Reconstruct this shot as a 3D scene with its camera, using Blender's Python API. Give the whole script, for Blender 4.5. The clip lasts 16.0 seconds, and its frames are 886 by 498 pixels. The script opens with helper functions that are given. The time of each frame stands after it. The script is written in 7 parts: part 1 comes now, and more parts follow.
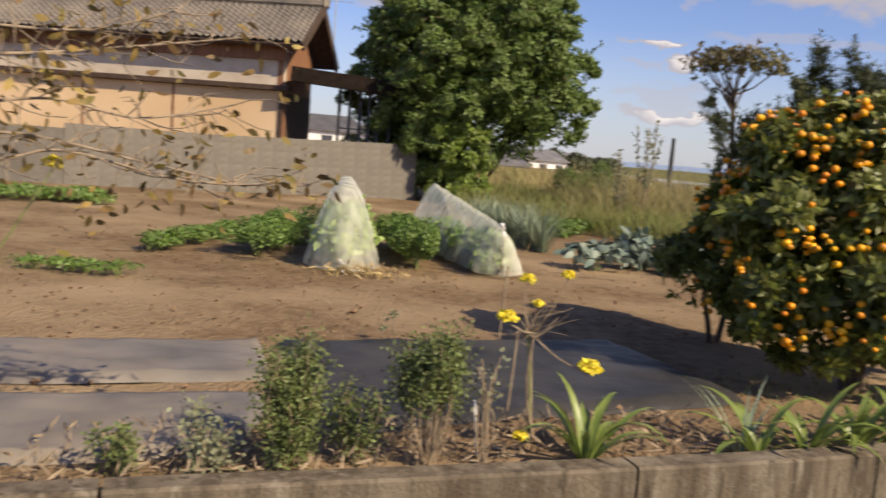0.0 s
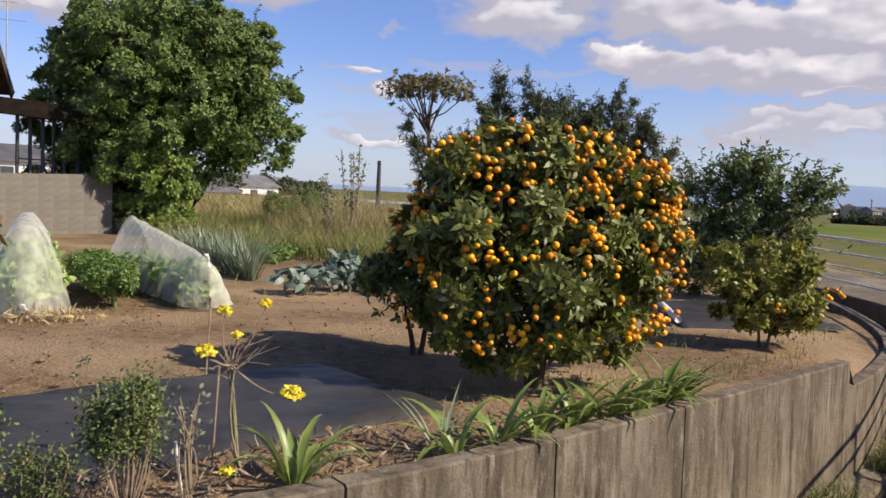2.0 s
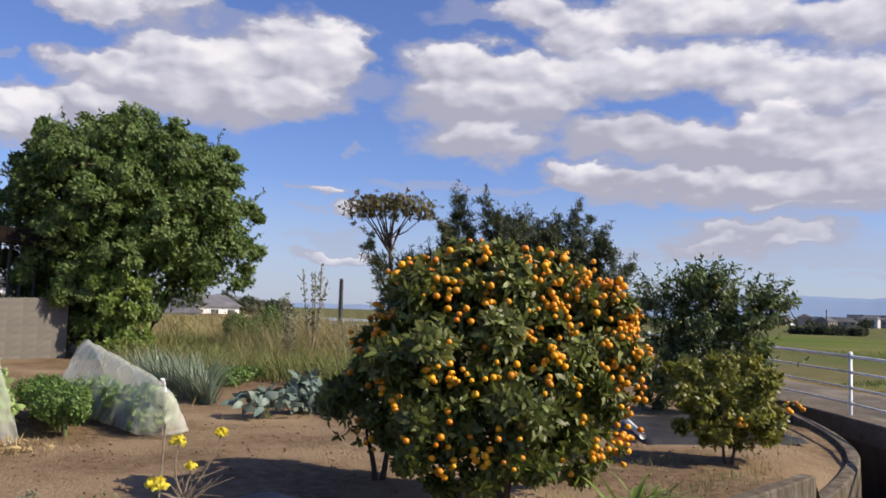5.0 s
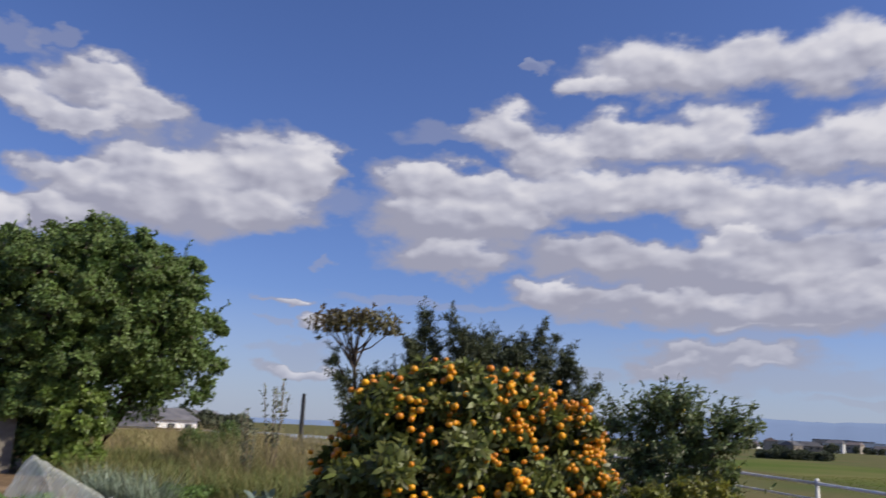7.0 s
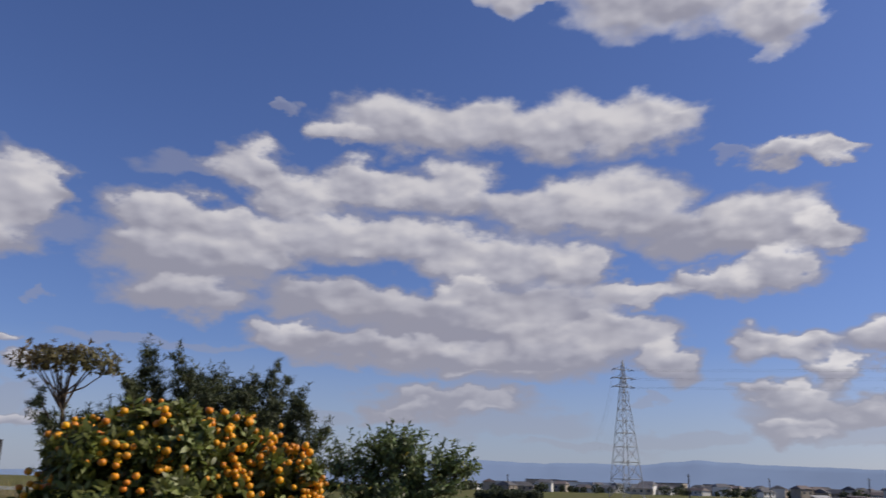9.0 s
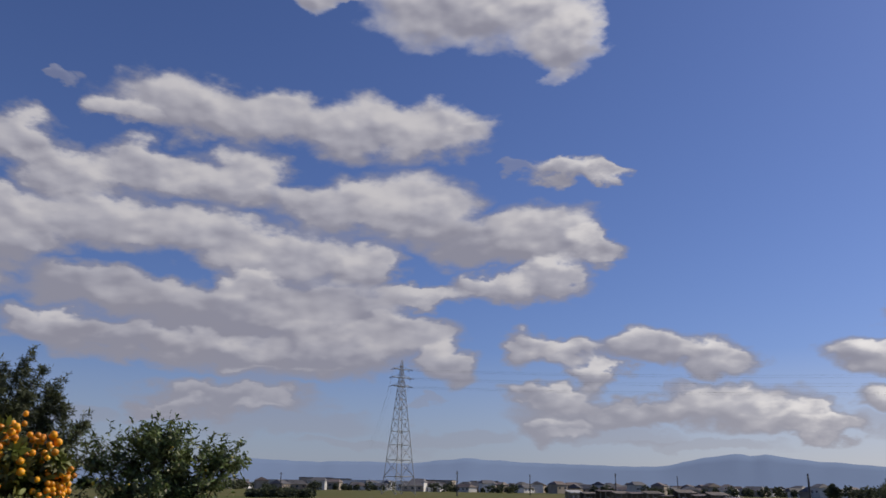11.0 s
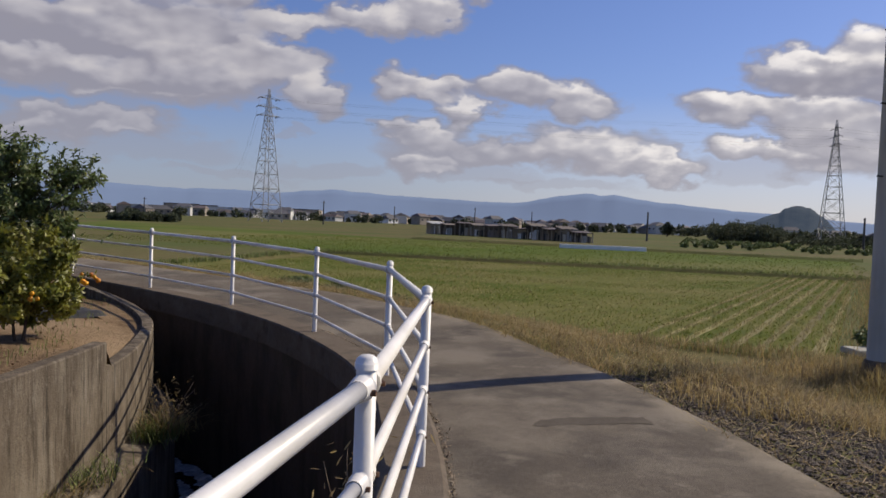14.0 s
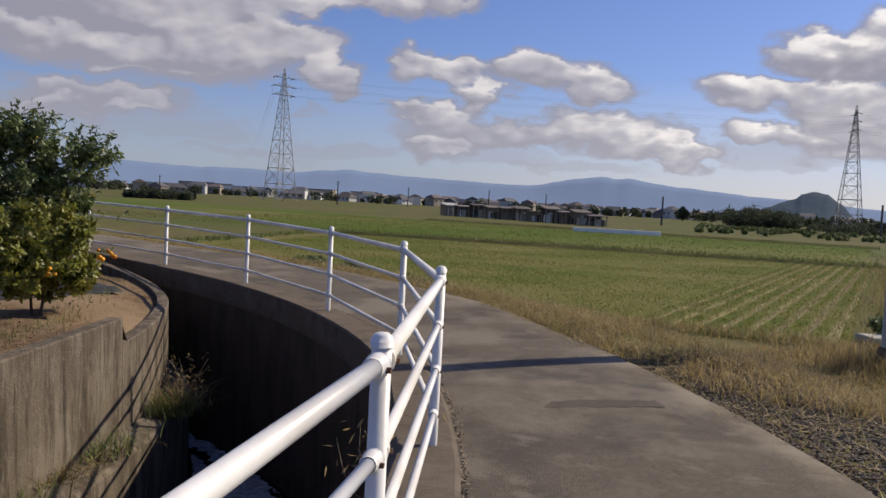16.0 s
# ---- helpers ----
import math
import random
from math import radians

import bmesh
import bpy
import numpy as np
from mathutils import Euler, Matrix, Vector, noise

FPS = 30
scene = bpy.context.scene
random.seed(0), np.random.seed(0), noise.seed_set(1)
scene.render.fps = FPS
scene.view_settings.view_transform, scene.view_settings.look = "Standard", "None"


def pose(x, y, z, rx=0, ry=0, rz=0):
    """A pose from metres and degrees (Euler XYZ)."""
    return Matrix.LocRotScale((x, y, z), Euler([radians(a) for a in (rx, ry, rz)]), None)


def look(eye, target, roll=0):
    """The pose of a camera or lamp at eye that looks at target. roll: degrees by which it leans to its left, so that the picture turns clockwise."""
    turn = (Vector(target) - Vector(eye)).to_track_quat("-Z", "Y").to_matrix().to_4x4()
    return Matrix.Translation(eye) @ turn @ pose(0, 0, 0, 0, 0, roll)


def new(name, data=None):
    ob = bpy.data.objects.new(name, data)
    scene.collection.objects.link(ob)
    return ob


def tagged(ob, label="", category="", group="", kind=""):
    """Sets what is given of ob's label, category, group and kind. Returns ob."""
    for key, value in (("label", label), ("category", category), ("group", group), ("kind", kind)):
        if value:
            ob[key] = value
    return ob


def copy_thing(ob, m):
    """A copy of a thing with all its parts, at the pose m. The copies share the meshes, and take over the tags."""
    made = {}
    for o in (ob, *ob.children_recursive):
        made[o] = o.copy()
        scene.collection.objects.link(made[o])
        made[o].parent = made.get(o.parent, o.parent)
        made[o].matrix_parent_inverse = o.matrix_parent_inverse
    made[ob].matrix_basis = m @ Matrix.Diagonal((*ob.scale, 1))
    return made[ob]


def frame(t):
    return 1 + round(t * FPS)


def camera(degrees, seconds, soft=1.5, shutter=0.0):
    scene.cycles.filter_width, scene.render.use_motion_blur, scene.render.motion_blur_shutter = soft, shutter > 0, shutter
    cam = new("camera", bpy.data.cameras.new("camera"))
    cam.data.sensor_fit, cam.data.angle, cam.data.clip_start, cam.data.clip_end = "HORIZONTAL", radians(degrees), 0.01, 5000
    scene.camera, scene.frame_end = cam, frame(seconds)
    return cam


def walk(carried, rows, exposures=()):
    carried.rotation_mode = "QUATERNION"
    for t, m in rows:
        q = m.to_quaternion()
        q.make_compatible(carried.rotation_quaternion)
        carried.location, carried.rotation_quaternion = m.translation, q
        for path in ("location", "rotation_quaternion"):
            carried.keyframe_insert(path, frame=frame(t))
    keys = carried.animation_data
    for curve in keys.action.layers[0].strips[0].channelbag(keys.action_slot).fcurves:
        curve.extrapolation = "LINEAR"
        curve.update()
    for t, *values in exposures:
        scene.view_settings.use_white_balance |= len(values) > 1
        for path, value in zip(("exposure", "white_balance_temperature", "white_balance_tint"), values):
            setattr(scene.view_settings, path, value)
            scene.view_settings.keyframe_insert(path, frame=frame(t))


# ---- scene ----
cam = camera(56.4, 16.0, shutter=0.4)
# seconds, place, yaw, pitch, roll
PATH = [
    (0.0, -0.327, 0.251, 1.551, 0.07, -6.74, -4.62),
    (0.5, -0.271, 0.237, 1.557, -7.81, -6.22, -4.53),
    (1.0, -0.251, 0.193, 1.570, -13.92, -5.47, -3.74),
    (1.5, -0.233, 0.161, 1.589, -18.01, -3.70, -2.88),
    (2.0, -0.224, 0.158, 1.585, -19.67, -3.84, -2.65),
    (2.5, -0.209, 0.156, 1.601, -21.58, -2.88, -3.12),
    (3.0, -0.201, 0.143, 1.604, -23.68, -1.10, -3.03),
    (3.2, -0.203, 0.133, 1.613, -24.43, -0.62, -2.88),
    (5.3, -0.219, 0.118, 1.623, -21.05, 6.00, -1.56),
    (5.5, -0.229, 0.112, 1.628, -20.03, 7.36, -1.60),
    (6.0, -0.241, 0.111, 1.638, -18.32, 10.17, -2.37),
    (6.5, -0.230, 0.112, 1.638, -19.92, 10.86, -2.59),
    (7.0, -0.207, 0.118, 1.644, -24.67, 12.40, -2.65),
    (7.5, -0.162, 0.129, 1.651, -30.37, 14.31, -2.32),
    (8.0, -0.157, 0.106, 1.645, -35.25, 15.28, -1.96),
    (8.5, -0.145, 0.093, 1.645, -38.06, 15.13, -1.69),
    (9.0, -0.132, 0.073, 1.641, -42.72, 15.97, -1.44),
    (9.5, -0.105, 0.059, 1.643, -47.33, 16.59, -0.84),
    (9.7, -0.092, 0.051, 1.643, -49.60, 16.69, -1.08),
    (11.8, -0.102, -0.018, 1.539, -61.68, 13.56, -0.24),
    (12.0, -0.097, -0.024, 1.534, -62.84, 11.86, -0.58),
    (12.5, -0.038, -0.012, 1.503, -65.33, 7.20, -1.00),
    (13.0, -0.016, -0.010, 1.485, -67.02, 3.71, -2.06),
    (13.5, 0.002, -0.005, 1.465, -67.83, 0.58, -2.69),
    (14.0, 0.008, 0.001, 1.458, -66.89, -1.83, -2.30),
    (14.5, 0.010, 0.003, 1.452, -66.43, -2.76, -2.38),
    (15.0, 0.000, 0.000, 1.450, -66.41, -3.45, -2.86),
    (15.5, 0.000, 0.000, 1.450, -66.66, -3.38, -2.72),
    (16.0, -0.000, 0.006, 1.451, -65.93, -3.15, -3.04),
]
walk(cam, [(t, pose(x, y, z, 90 + p, r, a)) for t, x, y, z, a, p, r in PATH],
     exposures=[(0.0, 0.45, 7500, 10), (1.5, 0.46, 6900, 10), (3.0, 0.47, 6600, 10), (5.5, 0.20, 6350, 10), (7.0, -0.04, 6200, 10), (9.0, -0.27, 6350, 10), (12.0, -0.5, 6450, 10), (12.6, -0.5, 6550, 10), (13.5, -0.38, 6550, 10), (14.5, -0.2, 6550, 10), (16.0, -0.18, 6550, 10)])

# ---- sky, sun ----
SUN_TO = Vector((0.79, -0.61, 0.77)).normalized()
world = bpy.data.worlds.new("sky")
scene.world = world
world.use_nodes = True
wt = world.node_tree
world.cycles.sampling_method, world.cycles.sample_map_resolution = "MANUAL", 512
wt.nodes.clear()

# puffs of cloud: azimuth, elevation, half width, half height (degrees)
CLOUDS_WHITE_A = [
    (59.0, 32.9, 7.4, 2.67), (66.5, 30.4, 3.0, 2.48), (47.8, 33.1, 2.7, 1.08), (38.0, 24.5, 4.5, 1.81), (43.8, 24.3, 5.5, 1.72), (51.1, 24.0, 5.1, 1.93), (56.6, 24.3, 4.2, 1.72), (34.8, 23.6, 2.4, 0.93),
    (66.2, 21.3, 2.7, 0.75), (68.8, 20.9, 1.5, 0.59), (28.1, 20.8, 3.3, 1.45), (36.7, 20.1, 4.0, 1.52), (42.4, 20.2, 3.7, 1.74), (31.3, 19.2, 3.0, 1.3), (55.3, 18.9, 4.5, 2.41), (49.9, 18.7, 4.5, 1.76),
    (64.7, 17.0, 4.2, 1.89), (68.1, 16.2, 1.8, 1.04), (22.6, 16.9, 3.6, 1.57), (26.8, 16.6, 4.2, 1.45),
]
CLOUDS_WHITE_B = [
    (33.9, 16.6, 4.9, 1.7), (40.2, 16.4, 5.2, 1.74), (46.7, 15.1, 5.2, 1.76), (52.0, 14.8, 2.4, 1.56), (44.0, 13.2, 2.4, 1.09), (56.0, 12.7, 3.2, 0.85), (61.1, 13.5, 3.1, 0.96), (65.3, 14.1, 2.6, 1.43),
    (31.7, 9.5, 2.9, 1.03), (55.2, 10.2, 3.5, 1.35), (57.9, 8.6, 1.9, 1.44), (63.5, 9.3, 1.9, 1.23), (66.2, 9.1, 2.3, 0.93), (68.2, 7.5, 1.5, 0.94), (71.6, 9.5, 3.4, 1.19), (75.5, 8.5, 2.6, 1.19),
    (65.2, 6.2, 3.1, 0.76), (76.4, 5.4, 4.5, 1.32), (80.2, 4.6, 3.3, 0.82), (82.0, 4.1, 2.5, 0.56),
]
CLOUDS_WHITE_C = [
    (89.8, 10.5, 3.3, 1.19), (93.6, 11.2, 2.7, 1.47), (86.0, 8.1, 3.1, 0.99), (90.4, 7.8, 3.9, 1.31), (87.2, 5.5, 2.7, 0.64), (-5.5, 19.7, 2.7, 1.25), (-0.6, 21.1, 3.3, 1.42), (2.6, 19.6, 2.7, 1.64),
    (-1.8, 18.6, 3.2, 1.07), (12.3, 17.7, 4.0, 1.91), (14.8, 17.3, 2.0, 1.73), (3.8, 16.0, 4.5, 1.68), (-1.7, 14.9, 2.5, 1.09), (-8.7, 10.7, 2.5, 1.21), (-5.8, 11.1, 2.6, 1.42), (15.1, 3.6, 2.7, 0.46),
    (15.4, 6.8, 1.4, 0.47), (13.7, 8.3, 1.6, 0.35),
]
CLOUDS_GREY = [
    (60.4, 16.6, 4.7, 1.54), (23.7, 14.2, 4.9, 1.76), (29.3, 14.5, 2.9, 1.54), (24.4, 11.7, 4.3, 1.34), (35.1, 12.0, 5.6, 1.32), (42.1, 11.2, 7.8, 1.85), (50.0, 11.7, 5.2, 1.75), (36.5, 8.8, 4.8, 1.05),
    (50.1, 8.8, 5.5, 1.84), (42.3, 8.5, 4.6, 1.22), (43.2, 5.4, 5.7, 1.12), (38.7, 4.8, 2.6, 0.74), (69.9, 5.1, 6.9, 0.92), (65.3, 4.1, 2.7, 0.77), (93.4, 9.8, 4.0, 1.26), (93.3, 6.4, 4.0, 1.43),
    (92.1, 5.2, 3.8, 1.21), (9.3, 15.6, 5.1, 2.37), (0.6, 13.5, 4.4, 1.48), (6.3, 13.6, 4.6, 1.6), (11.8, 14.0, 3.6, 1.35), (-2.8, 12.2, 3.5, 1.09),
]
CLOUDS_THIN_A = [
    (65.8, 27.6, 1.2, 0.65), (59.9, 24.3, 1.9, 0.45), (31.0, 25.1, 1.0, 0.36), (62.6, 21.7, 1.0, 0.38), (23.5, 20.4, 3.1, 0.77), (45.7, 19.2, 2.5, 0.98), (46.2, 7.3, 5.0, 0.61), (47.1, 4.0, 5.7, 0.82),
    (33.0, 3.9, 3.2, 0.64), (75.6, 6.5, 2.6, 0.41), (68.8, 3.5, 4.7, 0.5), (59.1, 3.4, 3.4, 0.61), (89.0, 4.1, 5.3, 0.71), (56.7, 5.7, 1.5, 0.38),
]
CLOUDS_THIN_B = [
    (52.7, 2.5, 4.0, 0.45), (74.6, 3.0, 5.3, 0.38), (-5.5, 22.7, 2.1, 0.61), (-3.0, 23.2, 1.1, 0.48), (-8.6, 20.0, 1.0, 0.67), (6.7, 18.4, 2.0, 0.94), (16.1, 15.1, 2.0, 0.78), (-9.5, 12.0, 1.9, 0.52),
    (-6.3, 14.8, 0.6, 0.28), (15.9, 10.9, 0.7, 0.31), (12.6, 6.5, 0.8, 0.27), (14.3, 4.8, 2.7, 0.62), (23.2, 8.7, 6.3, 0.35),
]
CLOUDS_ROUND = [(-24, 16, 9, 3), (-30, 6, 14, 2.0), (-60, 20, 12, 3), (110, 22, 12, 3.5), (125, 9, 14, 2.5), (103, 9, 6, 2.2), (-120, 30, 14, 5), (170, 18, 16, 4)]


def wmath(tree, op, a, b=None, c=None, clamp=False):
    n = tree.nodes.new("ShaderNodeMath")
    n.operation, n.use_clamp = op, clamp
    for i, v in enumerate((a, b, c)):
        if v is None:
            continue
        if isinstance(v, (int, float)):
            n.inputs[i].default_value = v
        else:
            tree.links.new(v, n.inputs[i])
    return n.outputs[0]


def wvec(tree, op, a, b=None):
    n = tree.nodes.new("ShaderNodeVectorMath")
    n.operation = op
    for i, v in enumerate((a, b)):
        if v is None:
            continue
        if isinstance(v, tuple):
            n.inputs[i].default_value = v
        else:
            tree.links.new(v, n.inputs[i])
    return n.outputs["Value"] if op == "DOT_PRODUCT" else n.outputs[0]


def noise_at(t, place, scale, detail, rough=0.55):
    n = t.nodes.new("ShaderNodeTexNoise")
    n.inputs["Scale"].default_value, n.inputs["Detail"].default_value, n.inputs["Roughness"].default_value = scale, detail, rough
    t.links.new(place, n.inputs["Vector"])
    return n


def ramp_of(t, value, lo, hi, out_lo=0.0, out_hi=1.0):
    r = t.nodes.new("ShaderNodeMapRange")
    r.interpolation_type = "SMOOTHSTEP"
    t.links.new(value, r.inputs[0])
    for k, v in enumerate((lo, hi, out_lo, out_hi)):
        r.inputs[k + 1].default_value = v
    return r.outputs[0]


def blend_of(t, fac, a, b):
    m = t.nodes.new("ShaderNodeMix")
    m.data_type = "RGBA"
    for k, v in ((0, fac), (6, a), (7, b)):
        if isinstance(v, tuple):
            m.inputs[k].default_value = (*v, 1)
        else:
            t.links.new(v, m.inputs[k])
    return m.outputs[2]


def build_sky():
    t = wt
    co = t.nodes.new("ShaderNodeTexCoord")
    sep = t.nodes.new("ShaderNodeSeparateXYZ")
    t.links.new(co.outputs["Generated"], sep.inputs[0])
    az = wmath(t, "MULTIPLY", wmath(t, "ARCTAN2", sep.outputs[0], sep.outputs[1]), 180 / math.pi)
    el = wmath(t, "MULTIPLY", wmath(t, "ARCSINE", sep.outputs[2]), 180 / math.pi)
    comb = t.nodes.new("ShaderNodeCombineXYZ")
    t.links.new(az, comb.inputs[0])
    t.links.new(el, comb.inputs[1])
    place = comb.outputs[0]
    # billows: the same lumps bend the outlines and give the relief
    squash = wvec(t, "MULTIPLY", place, (0.75, 1.35, 1.0))
    lumps = noise_at(t, squash, 0.40, 5.0, 0.52)
    soft = noise_at(t, squash, 0.40, 2.2, 0.5)
    lit_lumps = noise_at(t, wvec(t, "ADD", squash, (0.35, 0.75, 0.0)), 0.40, 2.2, 0.5)
    big = noise_at(t, squash, 0.13, 2.0)
    warp = wvec(t, "MULTIPLY", wvec(t, "SUBTRACT", lumps.outputs["Color"], (0.5, 0.5, 0.5)), (6.2, 3.6, 0.0))
    warp2 = wvec(t, "MULTIPLY", wvec(t, "SUBTRACT", big.outputs["Color"], (0.5, 0.5, 0.5)), (2.0, 0.8, 0.0))
    q = wvec(t, "ADD", wvec(t, "ADD", place, warp), warp2)
    puffs = [(p, 0.13, 0.97) for p in CLOUDS_WHITE_A + CLOUDS_WHITE_B + CLOUDS_WHITE_C + CLOUDS_ROUND]
    puffs += [(p, -0.17, 0.97) for p in CLOUDS_GREY] + [(p, 0.22, 0.42) for p in CLOUDS_THIN_A + CLOUDS_THIN_B]
    # the nearer layers stand lower on the sky's slope and cover the bases of those above
    puffs.sort(key=lambda p: -(p[0][1] + 0.6 * p[0][3]))
    clear, local = None, None
    for (a, e, w, h), tone, opaque in puffs:
        n = t.nodes.new("ShaderNodeVectorMath")
        n.operation = "MULTIPLY_ADD"
        if local is not None:
            # each puff waits for the one before, which keeps the sky's shader small
            c = t.nodes.new("ShaderNodeVectorMath")
            c.operation = "MULTIPLY_ADD"
            t.links.new(local, c.inputs[0])
            c.inputs[1].default_value = (1e-7, 1e-7, 1e-7)
            t.links.new(q, c.inputs[2])
        t.links.new(q if local is None else c.outputs[0], n.inputs[0])
        w, h = w * 1.12, h * 1.15
        n.inputs[1].default_value, n.inputs[2].default_value = (1 / w, 1 / h, 0.0), (-a / w, -e / h, 0.0)
        d = n.outputs[0]
        gap = ramp_of(t, wvec(t, "DOT_PRODUCT", d, d), 0.40, 1.38, 1 - opaque, 1.0)
        d = wvec(t, "ADD", d, (0.0, 0.0, tone))
        if clear is None:
            clear, local = gap, d
            continue
        m = t.nodes.new("ShaderNodeMix")
        m.data_type = "VECTOR"
        t.links.new(gap, m.inputs[0])
        t.links.new(d, m.inputs[4])
        t.links.new(local, m.inputs[5])
        clear, local = wmath(t, "MULTIPLY", clear, gap), m.outputs[1]
    # tops and sunward ends are bright, bases grey
    relief = wmath(t, "MULTIPLY", wmath(t, "SUBTRACT", soft.outputs[0], lit_lumps.outputs[0]), 1.25)
    light = wmath(t, "ADD", wvec(t, "DOT_PRODUCT", local, (0.17, 0.46, 1.0)), wmath(t, "ADD", relief, wmath(t, "MULTIPLY_ADD", clear, 0.85, 0.38)))
    # the air is paler towards the sun
    glow = ramp_of(t, az, 52.0, 92.0)
    bright = blend_of(t, glow, (0.76, 0.725, 0.74), (1.16, 1.10, 1.06))
    half = blend_of(t, ramp_of(t, light, 0.0, 0.55), (0.36, 0.352, 0.425), (0.54, 0.525, 0.585))
    cloud = blend_of(t, ramp_of(t, light, 0.40, 0.95), half, bright)
    sky = t.nodes.new("ShaderNodeTexSky")
    sky.sky_type, sky.sun_disc = "NISHITA", False
    sky.sun_elevation = math.asin(SUN_TO.z)
    sky.sun_rotation = math.atan2(SUN_TO.x, SUN_TO.y)
    sky.altitude, sky.air_density, sky.dust_density, sky.ozone_density = 0, 1.0, 0.6, 2.0
    scaled = wvec(t, "MULTIPLY", sky.outputs[0], (0.072, 0.079, 0.117))
    # thin pale haze low over the plain
    haze = t.nodes.new("ShaderNodeMapRange")
    t.links.new(el, haze.inputs[0])
    haze.inputs[1].default_value, haze.inputs[2].default_value = 9.0, -1.0
    haze.inputs[3].default_value, haze.inputs[4].default_value = 0.0, 0.75
    pale = blend_of(t, glow, (0.44, 0.49, 0.60), (0.80, 0.78, 0.80))
    low = blend_of(t, haze.outputs[0], scaled, pale)
    # far low clouds fade into the haze
    veil = blend_of(t, wmath(t, "MULTIPLY", haze.outputs[0], 0.55), cloud, pale)
    seen = blend_of(t, clear, veil, low)
    bg = t.nodes.new("ShaderNodeBackground")
    out = t.nodes.new("ShaderNodeOutputWorld")
    t.links.new(seen, bg.inputs[0])
    bg.inputs[1].default_value = 1.0
    t.links.new(bg.outputs[0], out.inputs[0])


build_sky()
lamp = bpy.data.lights.new("sun", "SUN")
lamp.energy, lamp.angle, lamp.color = 5.0, radians(0.53), (1.0, 0.88, 0.69)
sun = new("sun", lamp)
sun.matrix_world = look(SUN_TO * 50, (0, 0, 0))

# ---- materials ----


def material(name, col_a, col_b, scale=6.0, rough=0.85, bump=0.3, bump_scale=40.0, metal=0.0, island=0.0, rand=0.0,
             big=(None, 0.5), translucent=0.0, stretch=(1, 1, 1), detail=6.0, bump_dist=0.02, spec=0.5):
    """A procedural surface: two colours over fine noise, a broad second tone, per-island or per-object variation, bump."""
    m = bpy.data.materials.new(name)
    m.use_nodes = True
    t = m.node_tree
    b = t.nodes["Principled BSDF"]
    co = t.nodes.new("ShaderNodeTexCoord")
    st = wvec(t, "MULTIPLY", co.outputs["Object"], tuple(float(s) for s in stretch))
    n = t.nodes.new("ShaderNodeTexNoise")
    n.inputs["Scale"].default_value, n.inputs["Detail"].default_value = scale, detail
    t.links.new(st, n.inputs["Vector"])
    ramp = t.nodes.new("ShaderNodeMapRange")
    t.links.new(n.outputs[0], ramp.inputs[0])
    ramp.inputs[1].default_value, ramp.inputs[2].default_value = 0.32, 0.68
    mix = t.nodes.new("ShaderNodeMix")
    mix.data_type = "RGBA"
    t.links.new(ramp.outputs[0], mix.inputs[0])
    mix.inputs[6].default_value, mix.inputs[7].default_value = (*col_a, 1), (*col_b, 1)
    col = mix.outputs[2]
    if big[0] is not None:
        n2 = t.nodes.new("ShaderNodeTexNoise")
        n2.inputs["Scale"].default_value, n2.inputs["Detail"].default_value = big[1], 4.0
        t.links.new(co.outputs["Object"], n2.inputs["Vector"])
        r2 = t.nodes.new("ShaderNodeMapRange")
        t.links.new(n2.outputs[0], r2.inputs[0])
        r2.inputs[1].default_value, r2.inputs[2].default_value = 0.42, 0.66
        m2 = t.nodes.new("ShaderNodeMix")
        m2.data_type = "RGBA"
        t.links.new(r2.outputs[0], m2.inputs[0])
        t.links.new(col, m2.inputs[6])
        m2.inputs[7].default_value = (*big[0], 1)
        col = m2.outputs[2]
    if island or rand:
        if island:
            src = t.nodes.new("ShaderNodeNewGeometry").outputs["Random Per Island"]
        else:
            src = t.nodes.new("ShaderNodeObjectInfo").outputs["Random"]
        amount = island or rand
        v = wmath(t, "ADD", wmath(t, "MULTIPLY", src, 2 * amount), 1 - amount)
        hs = t.nodes.new("ShaderNodeHueSaturation")
        t.links.new(v, hs.inputs["Value"])
        t.links.new(wmath(t, "ADD", wmath(t, "MULTIPLY", src, 0.05 * amount), 0.5 - 0.025 * amount), hs.inputs["Hue"])
        t.links.new(col, hs.inputs["Color"])
        col = hs.outputs[0]
    t.links.new(col, b.inputs["Base Color"])
    b.inputs["Roughness"].default_value, b.inputs["Metallic"].default_value = rough, metal
    b.inputs["Specular IOR Level"].default_value = spec
    if bump:
        nb = t.nodes.new("ShaderNodeTexNoise")
        nb.inputs["Scale"].default_value, nb.inputs["Detail"].default_value = bump_scale, 5.0
        t.links.new(st, nb.inputs["Vector"])
        bp = t.nodes.new("ShaderNodeBump")
        bp.inputs["Strength"].default_value, bp.inputs["Distance"].default_value = bump, bump_dist
        t.links.new(nb.outputs[0], bp.inputs["Height"])
        t.links.new(bp.outputs[0], b.inputs["Normal"])
    if translucent:
        out = t.nodes["Material Output"]
        tr = t.nodes.new("ShaderNodeBsdfTranslucent")
        t.links.new(col, tr.inputs[0])
        ms = t.nodes.new("ShaderNodeMixShader")
        ms.inputs[0].default_value = translucent
        t.links.new(b.outputs[0], ms.inputs[1])
        t.links.new(tr.outputs[0], ms.inputs[2])
        t.links.new(ms.outputs[0], out.inputs[0])
    return m


